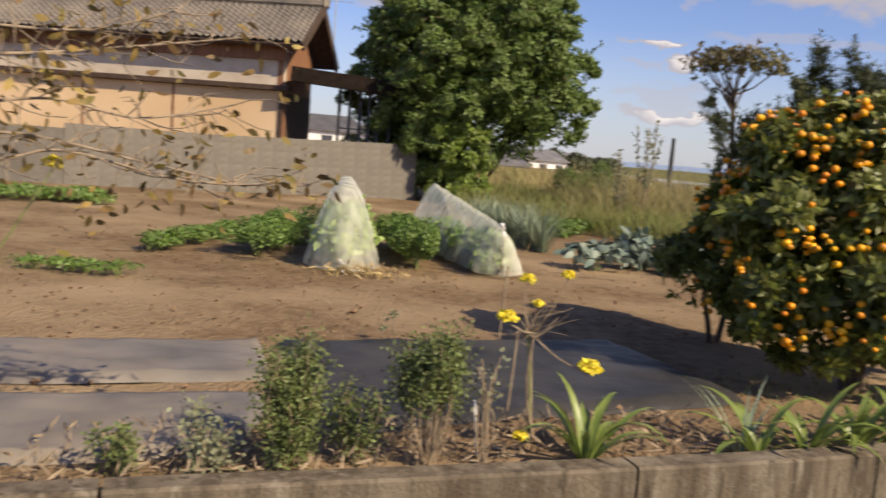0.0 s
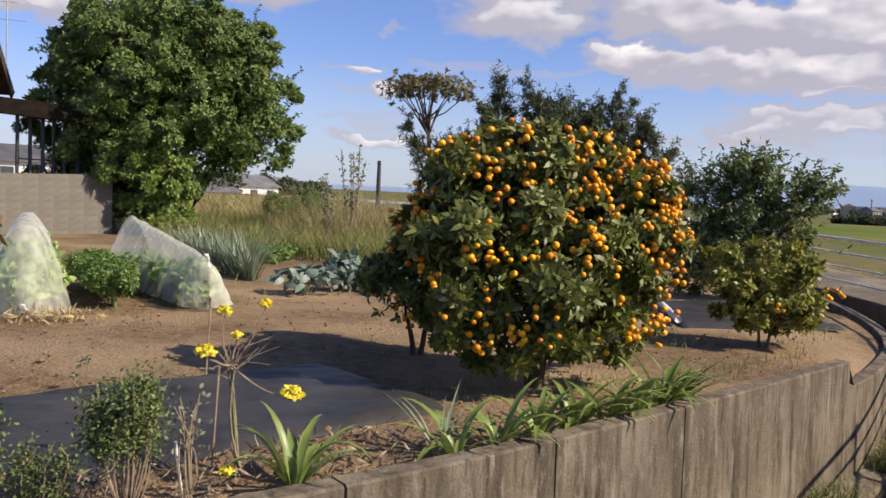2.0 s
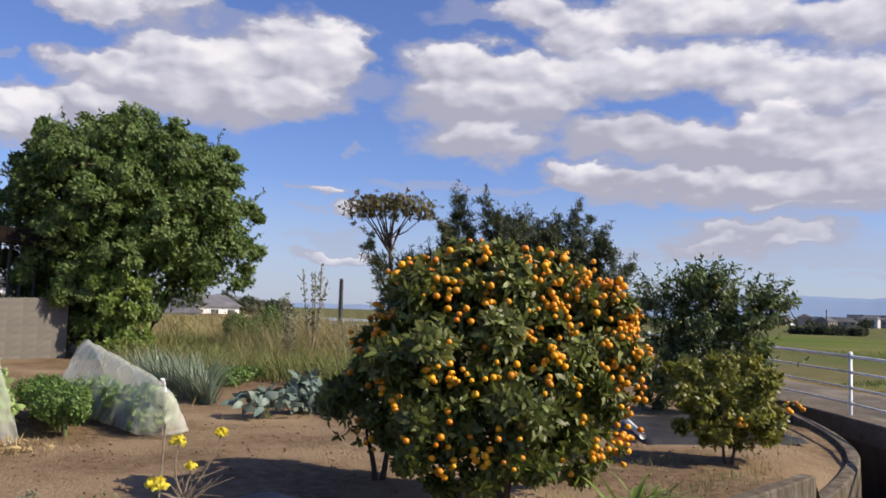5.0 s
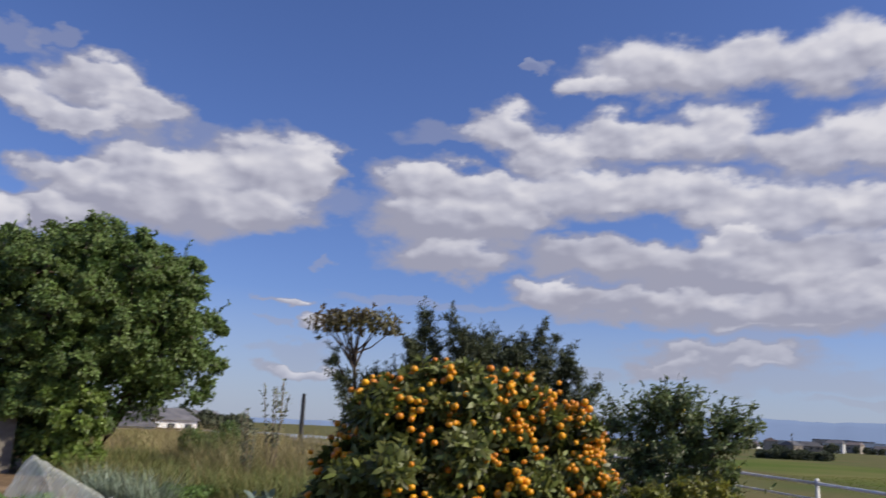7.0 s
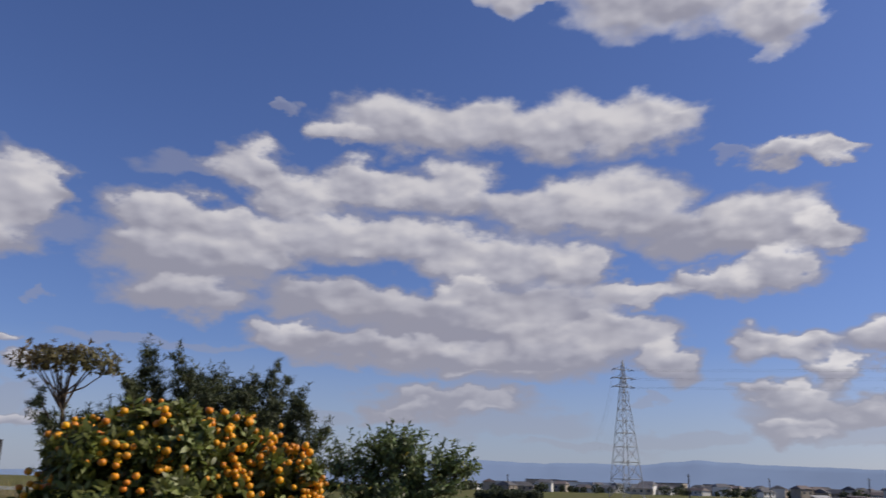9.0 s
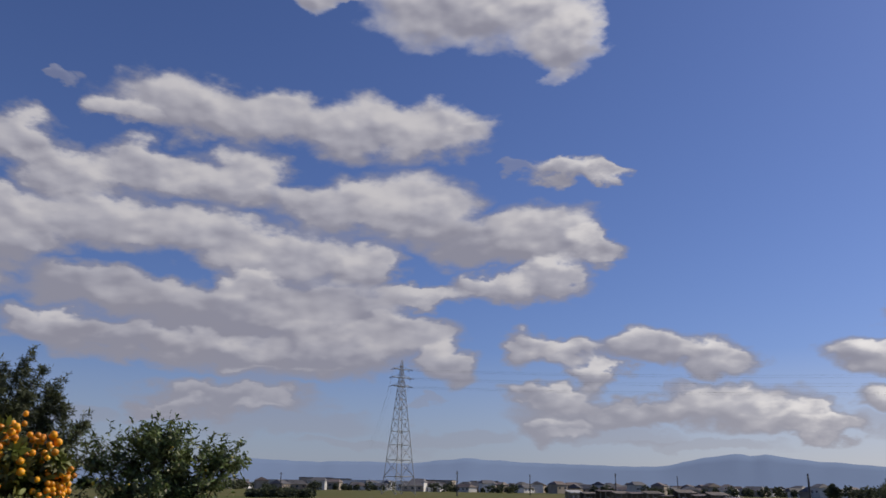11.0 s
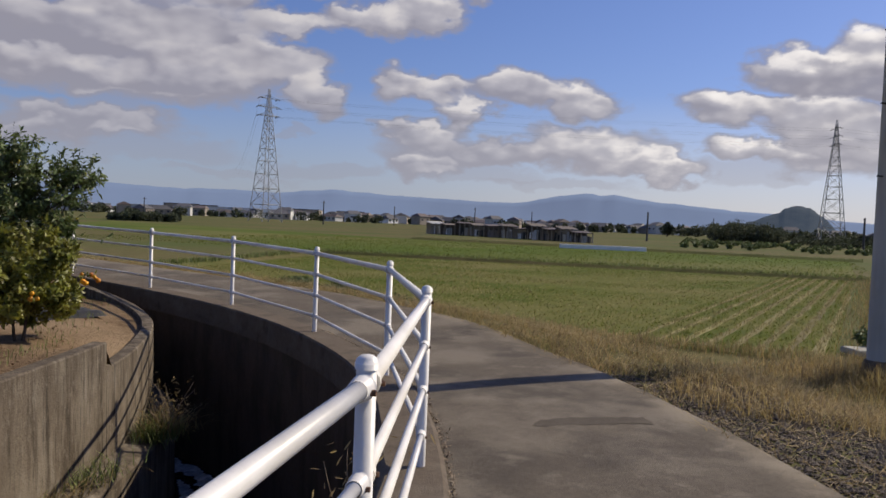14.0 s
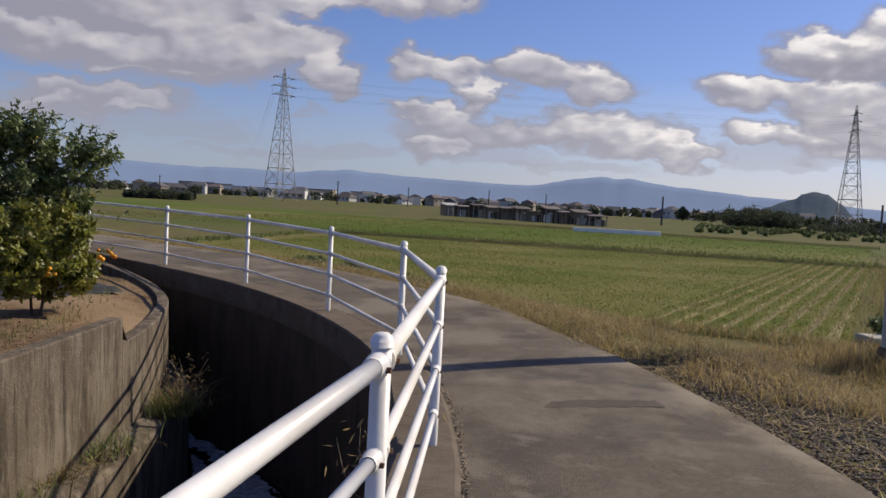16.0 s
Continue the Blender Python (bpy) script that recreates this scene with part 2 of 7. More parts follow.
def weathered(name, base, layers, rough=0.9, bump=0.4, bump_scale=50.0, bump_dist=0.006):
    """A base colour with layers of stain (colour, scale, stretch, from, to, most) laid one over the other."""
    m = material(name, base, tuple(c * 1.25 for c in base), 22, rough, bump, bump_scale, bump_dist=bump_dist, spec=0.2)
    t = m.node_tree
    b = t.nodes["Principled BSDF"]
    link = b.inputs["Base Color"].links[0]
    col = link.from_socket
    co = t.nodes.new("ShaderNodeTexCoord")
    for k, (colour, scale, stretch, lo, hi, most) in enumerate(layers):
        n = t.nodes.new("ShaderNodeTexNoise")
        n.inputs["Scale"].default_value, n.inputs["Detail"].default_value, n.inputs["Roughness"].default_value = scale, 6.0, 0.62
        st = wvec(t, "MULTIPLY", wvec(t, "ADD", co.outputs["Object"], (7.3 * k, 3.1 * k, 0.0)), tuple(float(q) for q in stretch))
        t.links.new(st, n.inputs["Vector"])
        r = t.nodes.new("ShaderNodeMapRange")
        t.links.new(n.outputs[0], r.inputs[0])
        r.inputs[1].default_value, r.inputs[2].default_value, r.inputs[4].default_value = lo, hi, most
        mix = t.nodes.new("ShaderNodeMix")
        mix.data_type = "RGBA"
        t.links.new(r.outputs[0], mix.inputs[0])
        t.links.new(col, mix.inputs[6])
        mix.inputs[7].default_value = (*colour, 1)
        col = mix.outputs[2]
    t.links.new(col, b.inputs["Base Color"])
    return m


def cracked(m, colour, scale, width):
    """Adds thin dark cracks along the borders of warped cells."""
    t = m.node_tree
    b = t.nodes["Principled BSDF"]
    col = b.inputs["Base Color"].links[0].from_socket
    co = t.nodes.new("ShaderNodeTexCoord")
    n = t.nodes.new("ShaderNodeTexNoise")
    n.inputs["Scale"].default_value, n.inputs["Detail"].default_value = 1.6, 5.0
    t.links.new(co.outputs["Object"], n.inputs["Vector"])
    p = wvec(t, "ADD", co.outputs["Object"], wvec(t, "MULTIPLY", n.outputs["Color"], (1.3, 1.3, 0.0)))
    v = t.nodes.new("ShaderNodeTexVoronoi")
    v.feature = "DISTANCE_TO_EDGE"
    v.inputs["Scale"].default_value = scale
    t.links.new(p, v.inputs["Vector"])
    r = t.nodes.new("ShaderNodeMapRange")
    t.links.new(v.outputs[0], r.inputs[0])
    r.inputs[1].default_value, r.inputs[2].default_value, r.inputs[3].default_value, r.inputs[4].default_value = 0.0, width, 0.75, 0.0
    mix = t.nodes.new("ShaderNodeMix")
    mix.data_type = "RGBA"
    t.links.new(r.outputs[0], mix.inputs[0])
    t.links.new(col, mix.inputs[6])
    mix.inputs[7].default_value = (*colour, 1)
    t.links.new(mix.outputs[2], b.inputs["Base Color"])


M_SOIL = material("garden_soil", (0.122, 0.080, 0.046), (0.225, 0.155, 0.094), 9, 0.95, 0.9, 26, big=((0.31, 0.225, 0.14), 0.45), bump_dist=0.04, spec=0.1)
M_EARTH = material("earth_grass", (0.098, 0.092, 0.034), (0.155, 0.132, 0.056), 1.5, 0.95, 0.6, 12, big=((0.085, 0.108, 0.028), 0.05), spec=0.1)
M_ASPHALT = weathered("asphalt", (0.118, 0.098, 0.076), [((0.235, 0.202, 0.16), 0.5, (1, 1, 1), 0.46, 0.58, 0.85), ((0.078, 0.066, 0.055), 0.8, (1, 1, 1), 0.50, 0.62, 0.75), ((0.26, 0.222, 0.178), 3.0, (1, 1, 1), 0.56, 0.72, 0.6), ((0.065, 0.055, 0.046), 120, (1, 1, 1), 0.52, 0.62, 0.5), ((0.27, 0.24, 0.2), 150, (1, 1, 1), 0.60, 0.68, 0.5)], 0.92, 0.8, 160, 0.008)
cracked(M_ASPHALT, (0.085, 0.072, 0.058), 0.33, 0.0018)
M_CONCRETE = weathered("old_concrete", (0.135, 0.109, 0.081), [((0.225, 0.192, 0.15), 3.2, (1, 1, 0.5), 0.46, 0.64, 0.75), ((0.066, 0.051, 0.037), 5.5, (1, 1, 0.11), 0.46, 0.60, 0.85), ((0.26, 0.23, 0.187), 10.0, (1, 1, 0.16), 0.57, 0.67, 0.75), ((0.042, 0.034, 0.025), 12.0, (1, 1, 0.10), 0.56, 0.65, 0.8), ((0.085, 0.068, 0.05), 1.2, (1, 1, 1), 0.48, 0.66, 0.6), ((0.21, 0.178, 0.14), 18, (1, 1, 0.6), 0.56, 0.67, 0.5), ((0.04, 0.033, 0.025), 55, (1, 1, 0.7), 0.60, 0.69, 0.7)], 0.93, 0.8, 45, 0.01)
# Deep shade below the lane is put into this dark base tone; streaks are stain.
M_WALLDARK = weathered("shade_dark_concrete", (0.088, 0.066, 0.05), [((0.05, 0.038, 0.03), 3.0, (1, 1, 0.3), 0.45, 0.65, 0.8), ((0.10, 0.078, 0.06), 2.0, (1, 1, 0.5), 0.55, 0.7, 0.6), ((0.04, 0.042, 0.022), 1.1, (1, 1, 1), 0.52, 0.66, 0.5)], 0.85, 0.5, 30, 0.01)
M_KERB = weathered("kerb_concrete", (0.118, 0.094, 0.072), [((0.175, 0.146, 0.115), 2.2, (1, 1, 1), 0.5, 0.66, 0.7), ((0.066, 0.053, 0.041), 4.0, (1, 1, 1), 0.54, 0.68, 0.7), ((0.05, 0.042, 0.033), 70, (1, 1, 1), 0.58, 0.7, 0.5)], 0.93, 0.6, 90, 0.008)
M_WHITE = material("white_paint", (0.84, 0.82, 0.79), (0.90, 0.88, 0.85), 14, 0.4, 0.06, 60, big=((0.74, 0.71, 0.66), 2.5))
M_RUST = material("rusty_bolt", (0.10, 0.055, 0.035), (0.19, 0.10, 0.06), 60, 0.75, 0.3, 120, metal=0.2)
M_GALV = material("galvanised_steel", (0.33, 0.34, 0.36), (0.42, 0.43, 0.45), 3, 0.55, 0.05, 30, metal=0.35)
M_LEAF_CITRUS = material("citrus_leaf", (0.098, 0.12, 0.02), (0.185, 0.2, 0.045), 5, 0.5, 0.0, island=0.5, translucent=0.3)
M_LEAF_CITRUS_B = material("lemon_leaf", (0.085, 0.12, 0.036), (0.15, 0.19, 0.06), 5, 0.45, 0.0, island=0.5, translucent=0.3)
M_LEAF_PALE = material("yellowing_citrus_leaf", (0.15, 0.165, 0.024), (0.27, 0.255, 0.05), 5, 0.45, 0.0, island=0.5, translucent=0.35)
M_LEAF_LIME = material("bright_shrub_leaf", (0.14, 0.205, 0.035), (0.22, 0.29, 0.065), 3, 0.45, 0.0, island=0.45, translucent=0.35)
M_LEAF_BROAD = material("evergreen_leaf", (0.085, 0.14, 0.03), (0.165, 0.225, 0.06), 0.9, 0.56, 0.0, island=0.5, translucent=0.34)
M_LEAF_PINE = material("conifer_needle", (0.06, 0.075, 0.032), (0.10, 0.115, 0.052), 1.2, 0.6, 0.0, island=0.4, translucent=0.2)
M_BARK = material("bark", (0.07, 0.052, 0.038), (0.14, 0.105, 0.078), 14, 0.95, 0.8, 35, stretch=(1, 1, 0.25), spec=0.1)
M_FRUIT = material("orange_peel", (0.70, 0.19, 0.003), (0.74, 0.37, 0.008), 3, 0.42, 0.12, 220, rand=0.3, bump_dist=0.002)
M_FRUIT_REST = material("orange_peel_rest", (0.70, 0.19, 0.003), (0.74, 0.37, 0.008), 3, 0.42, 0.12, 220, island=0.3, bump_dist=0.002)

# ---- helpers for meshes ----


def part(name, bm, mat, parent=None, label="", smooth=False):
    """One bmesh as one mesh object, under a thing or a part."""
    me = bpy.data.meshes.new(name)
    bm.to_mesh(me)
    bm.free()
    if smooth:
        me.polygons.foreach_set("use_smooth", [True] * len(me.polygons))
    me.materials.append(mat)
    ob = new(name, me)
    if parent is not None:
        ob.parent = parent
    if label:
        tagged(ob, label)
    return ob


def mesh_part(name, verts, faces, mat, parent=None, label="", smooth=False):
    me = bpy.data.meshes.new(name)
    me.from_pydata([tuple(map(float, v)) for v in verts], [], [tuple(map(int, f)) for f in faces])
    me.update()
    if smooth:
        me.polygons.foreach_set("use_smooth", [True] * len(me.polygons))
    me.materials.append(mat)
    ob = new(name, me)
    if parent is not None:
        ob.parent = parent
    if label:
        tagged(ob, label)
    return ob


def thing(name, at, label, category, group="", kind=""):
    ob = new(name)
    ob.location = at
    ob.empty_display_size = 0.2
    return tagged(ob, label, category, group, kind)


def box_bm(sx, sy, sz, at=(0, 0, 0), bevel=0.0, bm=None, turn=None):
    own = bmesh.new()
    bmesh.ops.create_cube(own, size=1.0, matrix=Matrix.Translation(at) @ (turn or Matrix()) @ Matrix.Diagonal((sx, sy, sz, 1)))
    if bevel:
        bmesh.ops.bevel(own, geom=own.edges[:], offset=bevel, segments=1, affect="EDGES")
    if bm is None:
        return own
    me = bpy.data.meshes.new("tmp")
    own.to_mesh(me)
    own.free()
    bm.from_mesh(me)
    bpy.data.meshes.remove(me)
    return bm


def tube_geo(points, radii, sides=8, cap=True):
    """Vertices and faces of a tube along points."""
    pts = [Vector(p) for p in points]
    verts, faces = [], []
    up = Vector((0, 0, 1))
    for i, p in enumerate(pts):
        d = (pts[min(i + 1, len(pts) - 1)] - pts[max(i - 1, 0)]).normalized()
        ref = up if abs(d.z) < 0.9 else Vector((1, 0, 0))
        u = d.cross(ref).normalized()
        v = d.cross(u).normalized()
        for k in range(sides):
            a = 2 * math.pi * k / sides
            verts.append(p + (u * math.cos(a) + v * math.sin(a)) * radii[i])
    for i in range(len(pts) - 1):
        for k in range(sides):
            k2 = (k + 1) % sides
            faces.append((i * sides + k, i * sides + k2, (i + 1) * sides + k2, (i + 1) * sides + k))
    if cap:
        faces.append(tuple(range(sides)))
        n = (len(pts) - 1) * sides
        faces.append(tuple(n + k for k in reversed(range(sides))))
    return verts, faces


def join_geo(items):
    verts, faces = [], []
    for v, f in items:
        n = len(verts)
        verts += list(v)
        faces += [tuple(n + i for i in q) for q in f]
    return verts, faces


def along(line, step):
    """Points every step metres along a smooth curve through line."""
    pts = [Vector((*p, 0)) if len(p) == 2 else Vector(p) for p in line]
    fine = []
    for i in range(len(pts) - 1):
        a, b, c, d = pts[max(i - 1, 0)], pts[i], pts[i + 1], pts[min(i + 2, len(pts) - 1)]
        for k in range(24):
            t = k / 24
            fine.append(0.5 * ((2 * b) + (c - a) * t + (2 * a - 5 * b + 4 * c - d) * t * t + (3 * b - a - 3 * c + d) * t ** 3))
    fine.append(pts[-1])
    out, left = [fine[0]], step
    for p, q in zip(fine, fine[1:]):
        seg = (q - p).length
        while seg >= left and seg > 0:
            p = p + (q - p) * (left / seg)
            seg = (q - p).length
            out.append(p)
            left = step
        left -= seg
    return out


def side(line, i):
    """The unit normal to the left of a line at its point i."""
    d = line[min(i + 1, len(line) - 1)] - line[max(i - 1, 0)]
    d.z = 0
    d.normalize()
    return Vector((-d.y, d.x, 0))


def strip(line_a, line_b, za, zb):
    """Faces between two lines with the same number of points."""
    n = len(line_a)
    verts = [(p.x, p.y, za(p) if callable(za) else za) for p in line_a] + [(p.x, p.y, zb(p) if callable(zb) else zb) for p in line_b]
    return verts, [(i, i + 1, n + i + 1, n + i) for i in range(n - 1)]


def leaf_geo(places, ways, length, width, droop=0.0, spread=0.35, whorl=0):
    """Folded leaves at places (N,3): ways (N,3) point out of the plant; with whorl, that many leaves spread from each shoot tip."""
    n = len(places)
    face = ways + np.random.normal(0, spread, (n, 3))
    face /= np.linalg.norm(face, axis=1)[:, None] + 1e-9
    t1 = np.cross(face, np.random.normal(0, 1, (n, 3)))
    t1 /= np.linalg.norm(t1, axis=1)[:, None] + 1e-9
    if whorl:
        t2 = np.cross(face, t1)
        k = np.tile(np.arange(whorl), n)
        face, t1, t2, places = (np.repeat(q, whorl, axis=0) for q in (face, t1, t2, places))
        n = n * whorl
        a = (k * 2.4 + np.random.normal(0, 0.3, n))[:, None]
        axis = np.cos(a) * t1 + np.sin(a) * t2 + face * np.random.uniform(0.15, 1.1, (n, 1))
        places = places - face * (k / whorl)[:, None] * length * 0.5
    else:
        axis = t1 + face * 0.35
    axis = axis + np.array([0, 0, -droop])
    axis /= np.linalg.norm(axis, axis=1)[:, None] + 1e-9
    u = np.cross(axis, face)
    u /= np.linalg.norm(u, axis=1)[:, None] + 1e-9
    nor = np.cross(u, axis)
    s = np.random.uniform(0.65, 1.25, (n, 1))
    L, W = length * s, width * s
    lo = places + axis * L * 0.28 + nor * W * 0.16
    hi = places + axis * L * 0.66 + nor * W * 0.12
    tip = places + axis * L - nor * L * 0.06
    v = np.stack([places, lo + u * W * 0.46, hi + u * W * 0.40, tip, hi - u * W * 0.40, lo - u * W * 0.46], 1).reshape(-1, 3)
    i = np.arange(n) * 6
    f = np.stack([np.stack([i + a, i + b, i + c], 1) for a, b, c in ((0, 1, 5), (1, 2, 5), (5, 2, 4), (2, 3, 4))], 1).reshape(-1, 3)
    return v, f


def tri_object(name, geos, mat, parent=None, label=""):
    vs, fs, k = [], [], 0
    for v, f in geos:
        vs.append(v)
        fs.append(f + k)
        k += len(v)
    v, f = np.concatenate(vs), np.concatenate(fs)
    me = bpy.data.meshes.new(name)
    me.vertices.add(len(v))
    me.vertices.foreach_set("co", v.ravel())
    me.loops.add(f.size)
    me.loops.foreach_set("vertex_index", f.ravel().astype(np.int32))
    me.polygons.add(len(f))
    me.polygons.foreach_set("loop_start", np.arange(len(f)) * 3)
    me.polygons.foreach_set("loop_total", np.full(len(f), 3))
    me.update()
    me.validate()
    me.materials.append(mat)
    ob = new(name, me)
    ob.parent = parent
    if label:
        tagged(ob, label)
    return ob


def leaf_cloud(name, places, ways, length, width, mat, parent, label="", droop=0.0, spread=0.35, whorl=0):
    """Many folded leaves in one mesh."""
    return tri_object(name, [leaf_geo(places, ways, length, width, droop, spread, whorl)], mat, parent, label)


def shell(centre, radii, n, inner=0.72, low=-0.9):
    """Points near the surface of an ellipsoid and the ways outward."""
    d = np.random.normal(0, 1, (n * 2, 3))
    d /= np.linalg.norm(d, axis=1)[:, None]
    d = d[d[:, 2] > low][:n]
    r = np.random.uniform(inner ** 2, 1, len(d)) ** 0.5
    return np.array(centre) + d * np.array(radii) * r[:, None], d


# ---- the lie of the land ----
GARDEN_EDGE = [(-40, -12), (-20, -3.8), (-8, 1.15), (-5, 2.33), (-2.1, 3.40), (0, 4.06), (2, 4.72), (4.2, 5.62), (6.9, 6.82),
               (8.1, 7.5), (9.1, 8.25), (9.85, 9.15), (10.4, 10.2), (10.85, 11.5), (11.3, 13.2), (11.9, 16.5), (12.6, 22), (13.6, 32), (15, 50), (20, 120)]
ROAD_EDGE = [(-40, -9.5), (-20, -4.3), (-8, -1.3), (-3, 0.05), (-0.45, 0.62), (1.95, 1.15), (4.32, 2.05), (6.73, 3.49), (8.77, 5.53), (10.3, 7.96), (11.35, 10.53),
             (12.25, 13.4), (12.9, 17), (13.8, 23), (15, 33), (16.5, 51), (22, 121)]
FENCE = [(-5.8, -0.75), (-3.1, -0.08), (-0.45, 0.455), (2.0, 1.06), (4.38, 1.95), (6.8, 3.41), (8.85, 5.46), (10.4, 7.91), (11.46, 10.49), (12.38, 13.35), (13.0, 16.2), (13.6, 19.0)]
ROAD_RIGHT = [(-40, -13.2), (-20, -8), (-8, -4.9), (-2, -3.2), (2, -1.75), (4.92, -0.42), (6.36, 0.36), (8.12, 1.55), (9.76, 2.92), (11.3, 4.3), (12.5, 6.1), (13.6, 8.2), (14.5, 10.9), (15.3, 13.8),
              (16.2, 17.5), (17.2, 23.5), (18.4, 33.5), (20, 51.5), (25.5, 121)]


def rise(p):
    """The road climbs a little as it bends away."""
    return 0.012 * max(0.0, math.hypot(p.x, p.y) - 10) if p.y > 0 else 0.0


def rise_capped(p):
    return min(rise(p), 0.25)


EDGE_FINE = []


def field_z(q):
    """Height of the land on the lane's side: level with the lane, then down a bank to the fields."""
    if not EDGE_FINE:
        EDGE_FINE.extend(np.array([(p.x, p.y) for p in along(ROAD_EDGE, 0.25)]) for _ in range(1))
    line = EDGE_FINE[0]
    d2 = (line[:, 0] - q.x) ** 2 + (line[:, 1] - q.y) ** 2
    i = int(d2.argmin())
    drop = min(1.0, max(0.0, (math.sqrt(d2[i]) - 3.3) / 1.9))
    drop = drop * drop * (3 - 2 * drop)
    lift = rise_capped(Vector((line[i, 0], line[i, 1], 0)))
    return lift * (1 - drop) - 0.06 - 0.30 * drop


def resample(line, n):
    pts = along(line, 0.1)
    return [pts[round(i * (len(pts) - 1) / (n - 1))] for i in range(n)]


def wall_top(p):
    """Height of the garden wall: the straight run is higher than the curved run that follows it."""
    if p.x < 6.75:
        return 0.03
    return -0.25 + 0.40 * min(1, max(0, (p.y - 6.8) / 4.7))


def build_ground():
    # the land on the garden's side, from the canal wall out to the far distance
    inner = along(GARDEN_EDGE, 0.22)
    n = len(inner)
    outer = []
    for i in range(n):
        a = radians(248 - (248 - 88) * 0 - 170 * i / (n - 1))
        outer.append(Vector((3600 * math.cos(a), 3600 * math.sin(a), 0)))
    ts = [0.0, 0.12, 0.3] + [0.3 * 1.055 ** k for k in range(1, 172)]
    verts, faces = [], []
    ts = [t for t in ts if t < 3500] + [3500]
    for k, t in enumerate(ts):
        for i in range(n):
            w = side(inner, i)
            p = inner[i]
            far = (outer[i] - p).normalized()
            mixv = min(1.0, t / 25.0)
            q = p + (w * (1 - mixv) + far * mixv).normalized() * t
            z = -0.05 + 0.10 * min(1, max(0, (q.y - 14) / 12)) + (0.02 * noise.noise(Vector((q.x * 1.1, q.y * 1.1, 0))) + 0.012 * noise.noise(Vector((q.x * 4.5, q.y * 4.5, 3))) if t > 0.2 and q.length < 60 else 0)
            if p.x > 6.75 and p.y < 10.5 and t < 1.1:
                k = 1 - t / 1.1
                z = min(z, z + (wall_top(p) - 0.07 - z) * k * k * (3 - 2 * k))
            if q.length > 60:
                z = 0.0
            verts.append((q.x, q.y, z))
    m = len(ts)
    for k in range(m - 1):
        for i in range(n - 1):
            faces.append((k * n + i, k * n + i + 1, (k + 1) * n + i + 1, (k + 1) * n + i))
    g = mesh_part("ground", verts, faces, M_SOIL, smooth=True)
    tagged(g, "bare brown vegetable garden soil, raked and dry", "ground", kind="structure")
    # the land on the road's side
    inner = resample(ROAD_EDGE, 160)
    n = len(inner)
    verts, faces = [], []
    ts = [0.05, 1.0, 2.0, 2.6] + [2.8 + 0.14 * k for k in range(1, 24)] + [6.2 * 1.09 ** k for k in range(1, 80)]
    ts = [t for t in ts if t < 3500] + [3500]
    for t in ts:
        for i in range(n):
            w = -side(inner, i)
            p = inner[i]
            a = radians(247 + (438 - 247) * i / (n - 1))
            far = (Vector((3600 * math.cos(a), 3600 * math.sin(a), 0)) - p).normalized()
            mixv = min(1.0, t / 60.0)
            q = p + (w * (1 - mixv) + far * mixv).normalized() * t
            verts.append((q.x, q.y, field_z(q)))
    for k in range(len(ts) - 1):
        for i in range(n - 1):
            faces.append((k * n + i, (k + 1) * n + i, (k + 1) * n + i + 1, k * n + i + 1))
    g = mesh_part("ground_fields", verts, faces, M_EARTH, smooth=True)
    tagged(g, "flat farmland with dry grass and earth", "ground", kind="structure")


build_ground()


